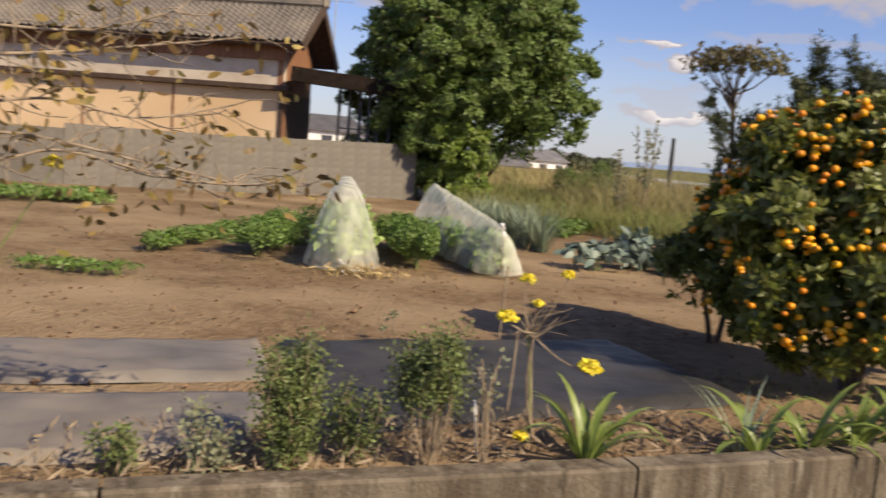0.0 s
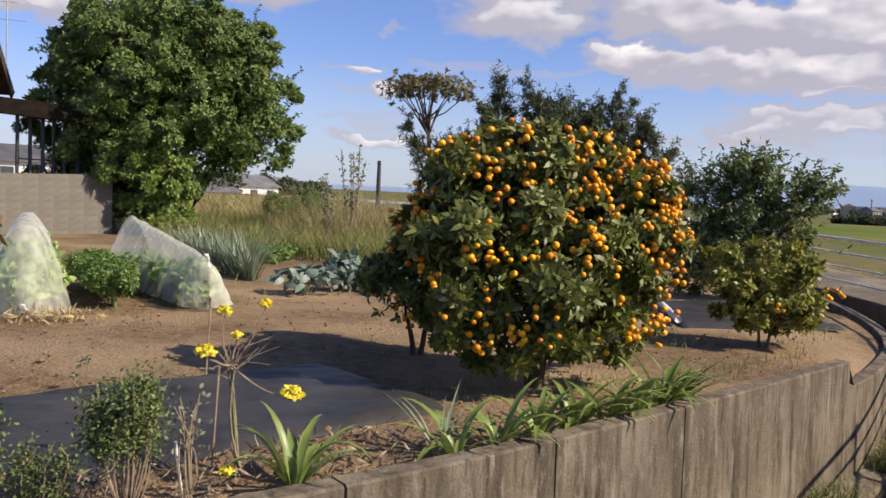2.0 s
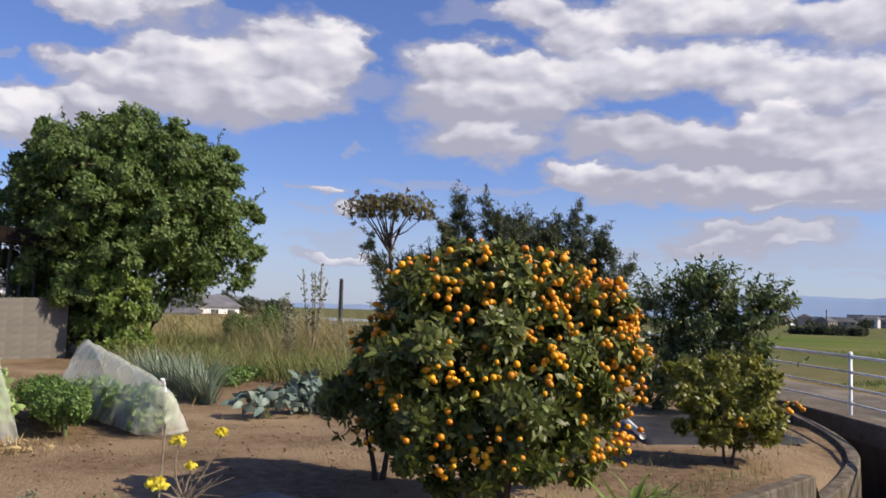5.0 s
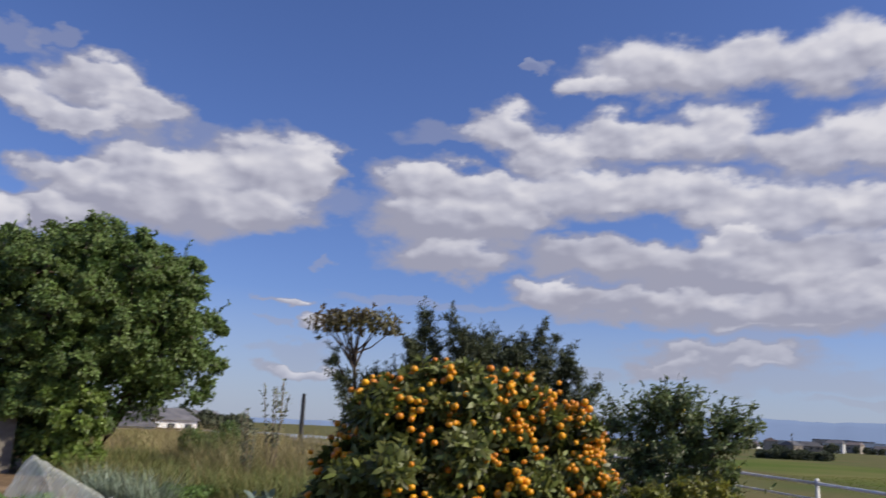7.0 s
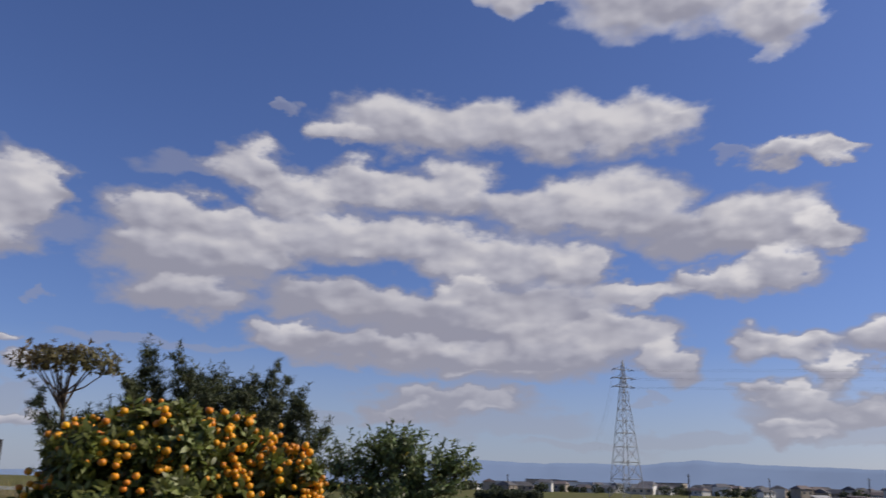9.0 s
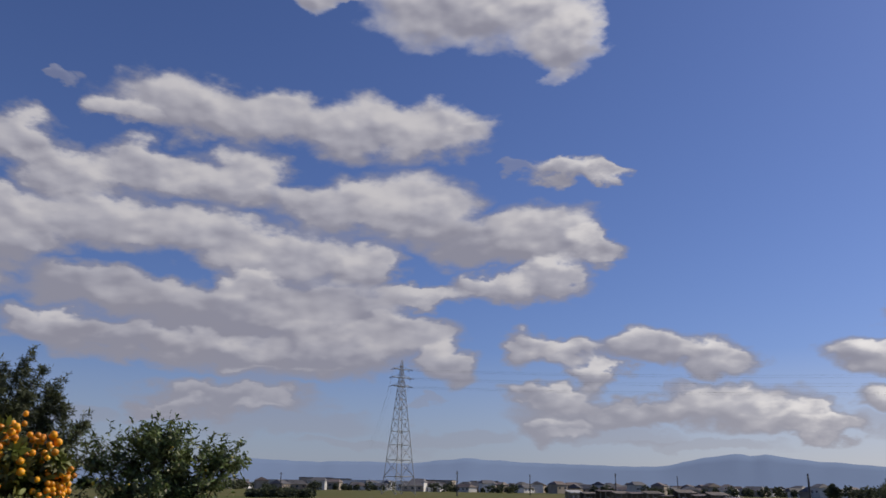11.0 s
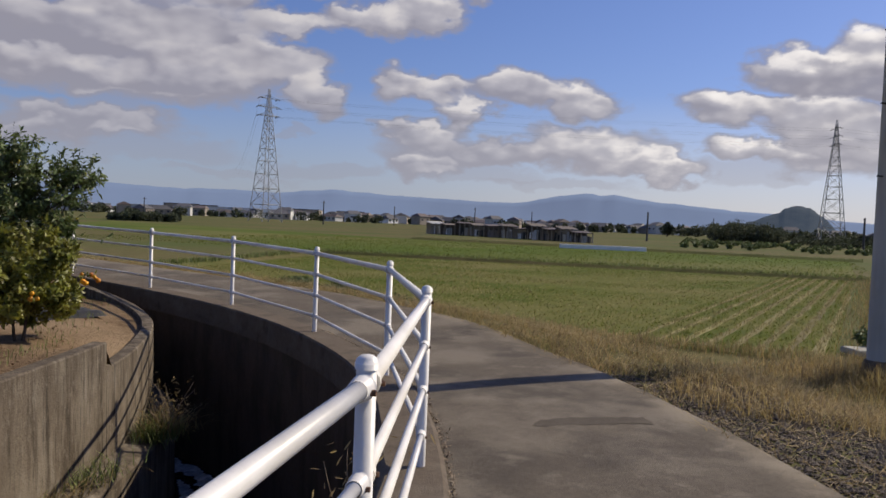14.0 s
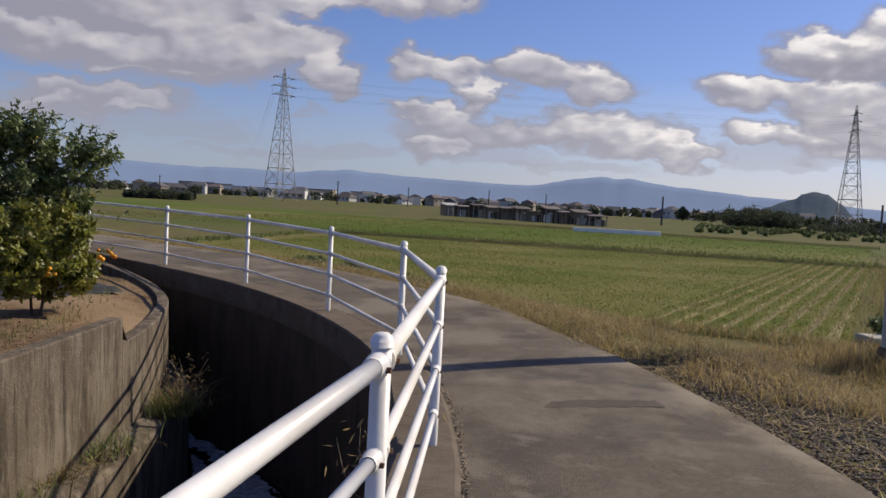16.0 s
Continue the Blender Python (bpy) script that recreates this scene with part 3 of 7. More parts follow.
def build_road():
    a, b = resample(ROAD_EDGE, 240), resample(ROAD_RIGHT, 240)
    rows = 9
    verts, faces = [], []
    for k in range(rows):
        u = k / (rows - 1)
        for p, q in zip(a, b):
            w = (q - p).normalized()
            s = p + w * 0.262
            r = s + (q - s) * u
            edge = 0.05 * noise.noise(Vector((q.x * 1.7, q.y * 1.7, 0))) if k == rows - 1 else 0
            r = r + w * edge
            verts.append((r.x, r.y, rise_capped(p) + 0.012 * math.sin(math.pi * u)))
    n = len(a)
    for k in range(rows - 1):
        for i in range(n - 1):
            faces.append((k * n + i, (k + 1) * n + i, (k + 1) * n + i + 1, k * n + i + 1))
    # a thin edge down to the earth
    m = len(verts)
    for i in range(n):
        x, y, z = verts[(rows - 1) * n + i]
        verts.append((x + 0.03, y - 0.03, z - 0.10))
    for i in range(n - 1):
        faces.append(((rows - 1) * n + i, m + i, m + i + 1, (rows - 1) * n + i + 1))
    tagged(mesh_part("road", verts, faces, M_ASPHALT, smooth=True), "narrow worn grey asphalt lane bending along the canal", "road", kind="structure")
    # concrete coping that carries the railing
    a2 = resample(ROAD_EDGE, 260)
    prof = [(-0.13, -0.30), (-0.13, 0.015), (-0.11, 0.035), (0.24, 0.032), (0.27, 0.015), (0.275, -0.2)]
    verts, faces = [], []
    for i, p in enumerate(a2):
        w = -side(a2, i)
        for d, z in prof:
            verts.append((p.x + w.x * d, p.y + w.y * d, rise_capped(p) + z))
    c = len(prof)
    for i in range(len(a2) - 1):
        for k in range(c - 1):
            faces.append((i * c + k, i * c + k + 1, (i + 1) * c + k + 1, (i + 1) * c + k))
    tagged(mesh_part("kerb", verts, faces, M_KERB), "concrete coping along the canal edge of the lane", "kerb", kind="structure")
    # canal wall under the coping
    verts, faces = [], []
    prof = [(-0.10, -0.29), (0.0, -3.2), (0.4, -3.2), (0.4, -0.29)]
    for i, p in enumerate(a2):
        w = -side(a2, i)
        for d, z in prof:
            verts.append((p.x + w.x * d, p.y + w.y * d, z + rise_capped(p)))
    c = len(prof)
    for i in range(len(a2) - 1):
        for k in range(c - 1):
            faces.append((i * c + k, i * c + k + 1, (i + 1) * c + k + 1, (i + 1) * c + k))
    tagged(mesh_part("wall_canal_road", verts, faces, M_WALLDARK), "stained concrete canal wall below the lane, coloured dark for shade", "wall", kind="structure")


build_road()


def build_garden_wall():
    line = along(GARDEN_EDGE, 0.018)
    joints = [-12.0, -9.4, -6.8, -4.2, -1.65, 0.8, 2.3, 3.72, 6.75, 8.45, 9.95, 10.8]
    pieces, cur = [], []
    for p in line:
        if p.x < -14 or p.y > 60:
            continue
        if joints and p.x >= joints[0]:
            joints.pop(0)
            if len(cur) > 2:
                pieces.append(cur)
            cur = []
        cur.append(p)
    pieces.append(cur)
    wall = thing("garden_wall", (0, 0, 0), "weathered concrete retaining wall with streaks beside the canal", "retaining wall", kind="structure")
    for pc in pieces:
        pc = pc[::9] + [pc[-1]]
        zt = wall_top(pc[len(pc) // 2])
        verts, faces = [], []
        for i, p in enumerate(pc):
            w = side(pc, i)
            top = wall_top(p) if p.x > 6.8 else zt
            for d, z in ((-0.03, -1.32), (0.0, top - 0.015), (0.015, top), (0.15, top), (0.165, top - 0.015), (0.165, -0.6)):
                verts.append((p.x + w.x * d, p.y + w.y * d, z))
        c = 6
        for i in range(len(pc) - 1):
            for k in range(c - 1):
                faces.append((i * c + k, (i + 1) * c + k, (i + 1) * c + k + 1, i * c + k + 1))
        faces.append(tuple(range(c)))
        faces.append(tuple((len(pc) - 1) * c + k for k in reversed(range(c))))
        mesh_part("panel", verts, faces, M_CONCRETE, wall)
    # ledge and lower wall
    low = [p for p in along(GARDEN_EDGE, 0.25) if p.x > -30 and p.y < 100]
    verts, faces = [], []
    prof = [(0.05, -1.22), (-0.28, -1.29), (-0.32, -1.33), (-0.36, -3.2)]
    for i, p in enumerate(low):
        w = side(low, i)
        for d, z in prof:
            verts.append((p.x + w.x * d, p.y + w.y * d, z))
    c = len(prof)
    for i in range(len(low) - 1):
        for k in range(c - 1):
            faces.append((i * c + k, i * c + k + 1, (i + 1) * c + k + 1, (i + 1) * c + k))
    tagged(mesh_part("wall_canal_garden", verts, faces, M_CONCRETE), "lower concrete canal wall with a mossy ledge", "wall", kind="structure")


build_garden_wall()

M_WATER = material("canal_water", (0.012, 0.014, 0.012), (0.03, 0.032, 0.028), 3, 0.08, 0.5, 9, bump_dist=0.05)
M_FOAM = material("foam", (0.22, 0.225, 0.24), (0.66, 0.66, 0.68), 9, 0.6, 0.6, 30, bump_dist=0.02)


def build_canal():
    a, b = resample(GARDEN_EDGE, 200), resample(ROAD_EDGE, 200)
    verts, faces = [], []
    cols = 9
    for k in range(cols):
        u = k / (cols - 1)
        for p, q in zip(a, b):
            r = p + (q - p) * u
            verts.append((r.x, r.y, -2.60 + 0.02 * noise.noise(Vector((r.x * 2, r.y * 2, 0)))))
    n = 200
    for k in range(cols - 1):
        for i in range(n - 1):
            faces.append((k * n + i, (k + 1) * n + i, (k + 1) * n + i + 1, k * n + i + 1))
    tagged(mesh_part("water", verts, faces, M_WATER, smooth=True), "dark running water in the canal", "water", kind="structure")


build_canal()


# ---- railing ----
def build_railing():
    fence = thing("railing", (0, 0, 0), "white-painted tubular steel railing with four rails along the canal", "railing")
    posts = [Vector((x, y, 0)) for x, y in FENCE]
    for p in posts:
        p.z = rise_capped(p) + 0.03
    top = 1.04
    heights = [0.975, 0.715, 0.455, 0.195]
    r_post, r_top, r_rail = 0.0285, 0.0265, 0.0195
    # a post with a domed cap
    prof = [(0.0, r_post), (top - 0.02, r_post), (top - 0.02, r_post), (top - 0.02, r_post + 0.004), (top - 0.02, r_post + 0.004), (top - 0.004, r_post + 0.005),
            (top - 0.004, r_post + 0.005), (top + 0.010, r_post - 0.001), (top + 0.018, 0.018), (top + 0.021, 0.001)]
    v, f = [], []
    sides_n = 28
    for z, r in prof:
        for k in range(sides_n):
            a = 2 * math.pi * k / sides_n
            v.append((r * math.cos(a), r * math.sin(a), z))
    for i in range(len(prof) - 1):
        for k in range(sides_n):
            k2 = (k + 1) % sides_n
            f.append((i * sides_n + k, i * sides_n + k2, (i + 1) * sides_n + k2, (i + 1) * sides_n + k))
    f.append(tuple((len(prof) - 1) * sides_n + k for k in range(sides_n)))
    first = None
    for p in posts:
        if first is None:
            first = mesh_part("post", v, f, M_WHITE, fence, smooth=True)
            ob = first
        else:
            ob = new("post", first.data)
            ob.parent = fence
        ob.location = p
    # rails run from post to post and meet at brackets
    for a, b in zip(posts, posts[1:]):
        d = (b - a).normalized()
        for j, h in enumerate(heights):
            r = r_top if j == 0 else r_rail
            s, e = a + Vector((0, 0, h)) + d * (r_post - 0.006), b + Vector((0, 0, h)) - d * (r_post - 0.006)
            vv, ff = tube_geo([s, s + (e - s) * 0.5, e], [r] * 3, 16)
            mesh_part("rail", vv, ff, M_WHITE, fence, smooth=True)
    # sockets: a collar clamped on the post with a bolt at each rail end
    coll = None
    bolt = None
    for i, p in enumerate(posts):
        for sgn, q in ((1, i + 1), (-1, i - 1)):
            if not 0 <= q < len(posts):
                continue
            d = (posts[q] - p).normalized()
            yaw = math.atan2(d.y, d.x)
            tilt = math.asin(d.z)
            for j, h in enumerate(heights):
                if coll is None:
                    cv, cf = tube_geo([(0.03, 0, 0), (0.05, 0, 0), (0.056, 0, 0), (0.088, 0, 0), (0.092, 0, 0)], [0.037, 0.036, 0.033, 0.032, 0.028], 14)
                    coll = mesh_part("bracket", cv, cf, M_WHITE, fence, smooth=True)
                    ob = coll
                    bv, bf = tube_geo([(0.066, -0.045, -0.006), (0.066, -0.026, -0.006)], [0.009, 0.009], 6)
                    bolt = mesh_part("bolt", bv, bf, M_RUST, ob, "dull rust-stained bolt head")
                    bo = bolt
                else:
                    ob = new("bracket", coll.data)
                    ob.parent = fence
                    bo = new("bolt", bolt.data)
                    bo.parent = ob
                    tagged(bo, "dull rust-stained bolt head")
                s = 1.0 if j == 0 else 0.84
                ob.matrix_basis = Matrix.Translation(p + Vector((0, 0, h))) @ Matrix.Rotation(yaw, 4, "Z") @ Matrix.Rotation(-tilt, 4, "Y") @ Matrix.Diagonal((1, s, s, 1))
                if sgn < 0:
                    bo.matrix_basis = Matrix.Diagonal((1, -1, 1, 1))


build_railing()

# ---- trees ----


def limb(points, radii, sides=7):
    return tube_geo(points, radii, sides)


def bent(a, b, sag, n=5):
    a, b = Vector(a), Vector(b)
    off = Vector(np.random.normal(0, 1, 3)) * sag
    return [a + (b - a) * (k / (n - 1)) + off * math.sin(math.pi * k / (n - 1)) for k in range(n)]


def tree(name, at, label, category, lobes, trunk_r, forks, leaf, leaf_w, per_area, mat, group="", inner=0.7, spread=0.5, droop=0.1, low=-0.85, twigs=0, whorl=5, reach=1.0):
    """A tree from lobes (x, y, z, rx, ry, rz) about its base, with limbs from the trunk to the lobes."""
    base = thing(name, at, label, category, group)
    wood = []
    for fx, fy, fz in forks:
        wood.append(limb(bent((fx * 0.25, fy * 0.25, -0.1), (fx, fy, fz), 0.04 * fz), np.linspace(trunk_r, trunk_r * 0.6, 5)))
    for x, y, z, rx, ry, rz in lobes:
        f = min(forks, key=lambda q: (q[0] - x) ** 2 + (q[1] - y) ** 2 + (q[2] - z) ** 2)
        wood.append(limb(bent(f, (x, y, z), 0.1 * rz), np.linspace(trunk_r * 0.55, trunk_r * 0.16, 5), 6))
        for _ in range(5):
            d = Vector(np.random.normal(0, 1, 3)).normalized()
            wood.append(limb(bent((x, y, z), (x + d.x * rx * 0.85, y + d.y * ry * 0.85, z + d.z * rz * 0.8), 0.06 * rz), np.linspace(trunk_r * 0.18, trunk_r * 0.04, 5), 5))
    v, f = join_geo(wood)
    mesh_part("trunk", v, f, M_BARK, base, "grey-brown bark trunk and limbs", smooth=True)
    ps, ws = [], []
    for x, y, z, rx, ry, rz in lobes:
        area = (rx * ry + ry * rz + rx * rz) * 4.2
        # sub-clumps give the outline its uneven edge
        k = max(6, int(area * 1.2 / (leaf * 6) ** 2 * 0.6))
        k = min(k, 90)
        cp, cd = shell((x, y, z), (rx, ry, rz), k, 0.8, low)
        for c, d in zip(cp, cd):
            r = (rx + ry + rz) / 3 * np.random.uniform(0.20, 0.36)
            m = int(per_area * area / k)
            p, w = shell(c, (r, r, r * 0.8), m, 0.3, -0.9)
            ps.append(p)
            ws.append(w * 0.6 + d * 0.7)
        p, w = shell((x, y, z), (rx * 0.85, ry * 0.85, rz * 0.85), int(per_area * area * 0.25), inner * 0.6, low)
        ps.append(p)
        ws.append(w)
    shoots, shoot_ways, stems = [], [], []
    if twigs:
        for x, y, z, rx, ry, rz in lobes:
            for _ in range(twigs):
                d = np.random.normal(0, 1, 3)
                d[2] = abs(d[2]) + 0.25
                d /= np.linalg.norm(d)
                L = np.random.uniform(0.15, 0.42) * (rx + rz) / 2 * reach
                s0 = np.array((x, y, z)) + d * np.array((rx, ry, rz)) * 0.9
                tt = np.random.uniform(-0.3, 1, 18)
                shoots.append(s0 + d * L * tt[:, None])
                shoot_ways.append(np.random.normal(0, 0.8, (18, 3)) + d)
                stems.append(tube_geo([s0 - d * L * 0.8, s0 + d * L * 0.95], [trunk_r * 0.07, trunk_r * 0.03], 4))
    ps, ws = np.concatenate(ps), np.concatenate(ws)
    pick = np.random.permutation(len(ps))[:len(ps) // whorl]
    geos = [leaf_geo(ps[pick], ws[pick], leaf, leaf_w, droop, spread * 0.6, whorl)]
    if twigs:
        geos.append(leaf_geo(np.concatenate(shoots), np.concatenate(shoot_ways), leaf, leaf_w, droop * 0.5, 0.3))
        v, f = join_geo(stems)
        tagged(mesh_part("twig_tangle", v, f, M_BARK, base), kind="stuff")
    tri_object("crown", geos, mat, base)
    return base


def fruit_mesh(r):
    bm = bmesh.new()
    bmesh.ops.create_uvsphere(bm, u_segments=9, v_segments=6, radius=r)
    bmesh.ops.scale(bm, vec=(1, 1, 0.9), verts=bm.verts)
    for v in bm.verts:
        if v.co.z > r * 0.85:
            v.co.z -= r * 0.08
    me = bpy.data.meshes.new("fruit")
    bm.to_mesh(me)
    bm.free()
    me.polygons.foreach_set("use_smooth", [True] * len(me.polygons))
    me.materials.append(M_FRUIT)
    return me


def hang_fruit(base, lobes, n, me, bias, rest=None):
    """Fruit in loose bunches in the outer shell of the crown, more where bias points; past 300 the hindmost are joined."""
    bias = Vector(bias).normalized()
    spots = []
    while len(spots) < n:
        x, y, z, rx, ry, rz = lobes[np.random.randint(len(lobes))]
        d = Vector(np.random.normal(0, 1, 3)).normalized()
        if d.z < -0.75 or np.random.uniform() > 0.45 + 0.55 * d.dot(bias):
            continue
        g = np.random.uniform(0.95, 1.10)
        c = Vector((x + d.x * rx * g, y + d.y * ry * g, z + d.z * rz * g))
        if c.z < 0.38:
            continue
        if any(((c.x - l[0]) / l[3]) ** 2 + ((c.y - l[1]) / l[4]) ** 2 + ((c.z - l[2]) / l[5]) ** 2 < 0.88 for l in lobes):
            continue
        for _ in range(np.random.choice([1, 1, 1, 2, 3, 4])):
            spots.append((c + Vector(np.random.normal(0, 0.04, 3)), np.random.uniform(0.7, 1.15), Vector(np.random.uniform(0, 3, 3))))
    spots.sort(key=lambda q: -q[0].dot(bias))
    for c, s, r in spots[:300]:
        ob = new("fruit", me)
        ob.parent = base
        ob.location, ob.scale, ob.rotation_euler = c, (s, s, s), r
    items = []
    for c, s, r in spots[300:]:
        items.append(([c + v.co * s for v in me.vertices], [tuple(p.vertices) for p in me.polygons]))
    if items:
        v, f = join_geo(items)
        tagged(mesh_part("hindmost_fruit", v, f, rest, base, smooth=True), kind="stuff")


np.random.seed(5)
KUM = [(-0.02, 0.1, 1.25, 0.85, 0.75, 0.72), (-0.62, -0.05, 1.2, 0.55, 0.6, 0.62), (0.68, -0.05, 1.15, 0.55, 0.6, 0.6), (0.05, -0.42, 0.82, 0.75, 0.45, 0.5), (-0.08, 0.05, 1.85, 0.5, 0.5, 0.38),
       (0.85, 0.1, 0.85, 0.42, 0.5, 0.5), (-0.62, -0.1, 0.72, 0.45, 0.5, 0.45), (0.68, 0.05, 1.62, 0.38, 0.4, 0.36), (-0.55, 0.0, 1.68, 0.38, 0.4, 0.36), (0.35, -0.35, 1.35, 0.5, 0.4, 0.5),
       (-0.86, 0.35, 1.25, 0.34, 0.38, 0.42), (0.86, -0.28, 1.2, 0.3, 0.36, 0.4), (-0.6, 0.28, 1.86, 0.3, 0.3, 0.26), (-0.3, 0.12, 1.98, 0.3, 0.3, 0.24), (0.36, -0.18, 1.92, 0.3, 0.3, 0.24), (0.76, -0.38, 1.68, 0.25, 0.25, 0.25), (0.86, -0.42, 1.35, 0.25, 0.25, 0.3), (0.45, -0.3, 0.48, 0.5, 0.4, 0.3), (-0.3, -0.3, 0.5, 0.5, 0.4, 0.3), (0.15, 0.0, 1.98, 0.35, 0.35, 0.28)]
kumquat = tree("orange_tree", (2.98, 6.55, -0.04), "small rounded citrus tree loaded with ripe orange fruit", "citrus tree", KUM, 0.055,
               [(-0.12, 0, 0.5), (0.15, 0.05, 0.55), (0.02, -0.1, 0.55)], 0.105, 0.040, 820, M_LEAF_CITRUS, "citrus trees", droop=0.1, twigs=4)
FRUIT = fruit_mesh(0.0295)
hang_fruit(kumquat, KUM, 600, FRUIT, (0.15, -0.85, 0.35), M_FRUIT_REST)
KUM2 = [(0.1, 0, 0.95, 0.58, 0.5, 0.5), (-0.15, 0, 0.7, 0.48, 0.45, 0.45), (0.3, 0, 1.25, 0.5, 0.4, 0.4), (0.1, -0.1, 0.45, 0.5, 0.4, 0.3)]
small = tree("orange_tree", (2.35, 7.95, -0.04), "low citrus bush with few orange fruit, standing in shade", "citrus tree", KUM2, 0.035,
             [(-0.1, 0, 0.35), (0.1, 0, 0.4)], 0.085, 0.038, 850, M_LEAF_CITRUS, "citrus trees")
hang_fruit(small, KUM2, 26, FRUIT, (-0.2, -0.8, 0.2))
# the trunk leans; the crown spreads across the view
TREE_R = [(-0.15, 0.2, 1.45, 0.55, 0.5, 0.55), (-0.5, 0.55, 1.7, 0.38, 0.4, 0.45), (0.2, -0.1, 1.0, 0.4, 0.4, 0.45), (0.22, -0.1, 1.5, 0.4, 0.4, 0.45), (-0.45, 0.4, 1.1, 0.42, 0.5, 0.5), (-0.1, 0.15, 1.85, 0.36, 0.36, 0.3), (-0.32, 0.25, 0.75, 0.42, 0.35, 0.36), (0.05, 0.0, 0.72, 0.42, 0.4, 0.36), (-0.55, 0.5, 0.68, 0.36, 0.35, 0.32), (0.42, -0.3, 1.75, 0.26, 0.26, 0.28), (-0.2, 0.2, 2.02, 0.3, 0.3, 0.25)]
TREE_R = [(1.45 * x, 1.45 * y, 1.42 * z - 0.66, 1.15 * rx, 1.15 * ry, 1.15 * rz) for x, y, z, rx, ry, rz in TREE_R]
lemon = tree("lemon_tree", (9.9, 11.75, -0.05), "leafy lemon tree with long upright twigs and few pale fruit", "citrus tree", TREE_R, 0.045,
             [(-0.12, 0, 0.45), (0.1, 0.05, 0.5)], 0.105, 0.036, 420, M_LEAF_CITRUS_B, "citrus trees", twigs=46, reach=3.6)
LOW_R = [(-0.35, 0.2, 0.75, 0.32, 0.3, 0.3), (0.0, 0.0, 0.55, 0.42, 0.38, 0.34), (0.25, -0.1, 0.62, 0.36, 0.35, 0.34), (-0.2, 0.0, 0.5, 0.32, 0.3, 0.28), (0.1, 0.0, 0.9, 0.38, 0.35, 0.32), (0.3, 0.0, 0.4, 0.3, 0.3, 0.24)]
LOW_R = [(1.18 * x, 1.18 * y, 1.16 * z - 0.08, 1.2 * rx, 1.2 * ry, 1.2 * rz) for x, y, z, rx, ry, rz in LOW_R]
low_tree = tree("orange_tree", (6.60, 7.88, -0.05), "young citrus tree with yellowing leaves and few orange fruit", "citrus tree", LOW_R, 0.022,
                [(-0.08, 0, 0.3), (0.1, 0.02, 0.32)], 0.08, 0.032, 850, M_LEAF_PALE, "citrus trees", twigs=8)
PALE = fruit_mesh(0.024)
PALE.materials.clear()
PALE.materials.append(material("pale_lemon", (0.62, 0.47, 0.04), (0.70, 0.58, 0.07), 8, 0.45, 0.1, 200, rand=0.2))
hang_fruit(lemon, TREE_R, 34, PALE, (0.1, -0.9, -0.2))
hang_fruit(low_tree, LOW_R, 9, FRUIT, (-0.1, -0.9, -0.2))
np.random.seed(9)
BIG = []
for k in range(54):
    a = k * 2.4
    h = (k + 0.5) / 54
    z = 1.3 + 5.3 * h
    r = 3.35 * math.sqrt(max(0.05, 1 - (2 * (h * 0.88 + 0.06) - 0.98) ** 2))
    if r * math.cos(a) > 0.3 and z < 3.0:
        continue
    BIG.append((r * 0.93 * math.cos(a), r * math.sin(a) * 0.85, z, 0.95 + 0.25 * math.sin(k * 1.9), 0.95, 0.75 + 0.2 * math.cos(k * 2.7)))
BIG += [(0, 0, 3.2, 2.6, 2.4, 2.0), (0, 0, 5.2, 2.3, 2.2, 1.8), (-1.9, -0.6, 0.9, 1.3, 1.2, 0.9), (0, 0, 6.6, 1.3, 1.2, 0.9), (-2.6, -0.8, 1.5, 1.2, 1.1, 1.0), (-1.2, -1.0, 0.7, 1.1, 1.0, 0.7), (2.6, 0.2, 2.5, 1.1, 1.0, 0.7)]
big = tree("evergreen_tree", (0.35, 27.2, 0.05), "large dense round evergreen tree beside the yard wall", "tree", BIG, 0.15,
           [(-0.9, 0, 2.2), (1.5, -0.4, 2.4), (0.5, 0.3, 2.4)], 0.125, 0.055, 330, M_LEAF_BROAD, twigs=6)
np.random.seed(10)
LIME = [(0, 0, 1.3, 0.75, 0.7, 0.8), (0.35, -0.1, 0.8, 0.7, 0.6, 0.7), (-0.3, 0, 2.1, 0.6, 0.6, 0.6), (0.5, 0, 0.45, 0.7, 0.6, 0.4), (-0.4, 0, 0.6, 0.6, 0.6, 0.6), (0.2, 0, 1.9, 0.6, 0.6, 0.5)]
lime = tree("evergreen_shrub", (0.15, 24.7, 0.03), "bright green leafy shrub at the end of the block wall", "shrub", LIME, 0.04, [(-0.2, 0, 0.7), (0.2, 0, 0.6)], 0.15, 0.06, 260, M_LEAF_LIME, twigs=5)
np.random.seed(11)


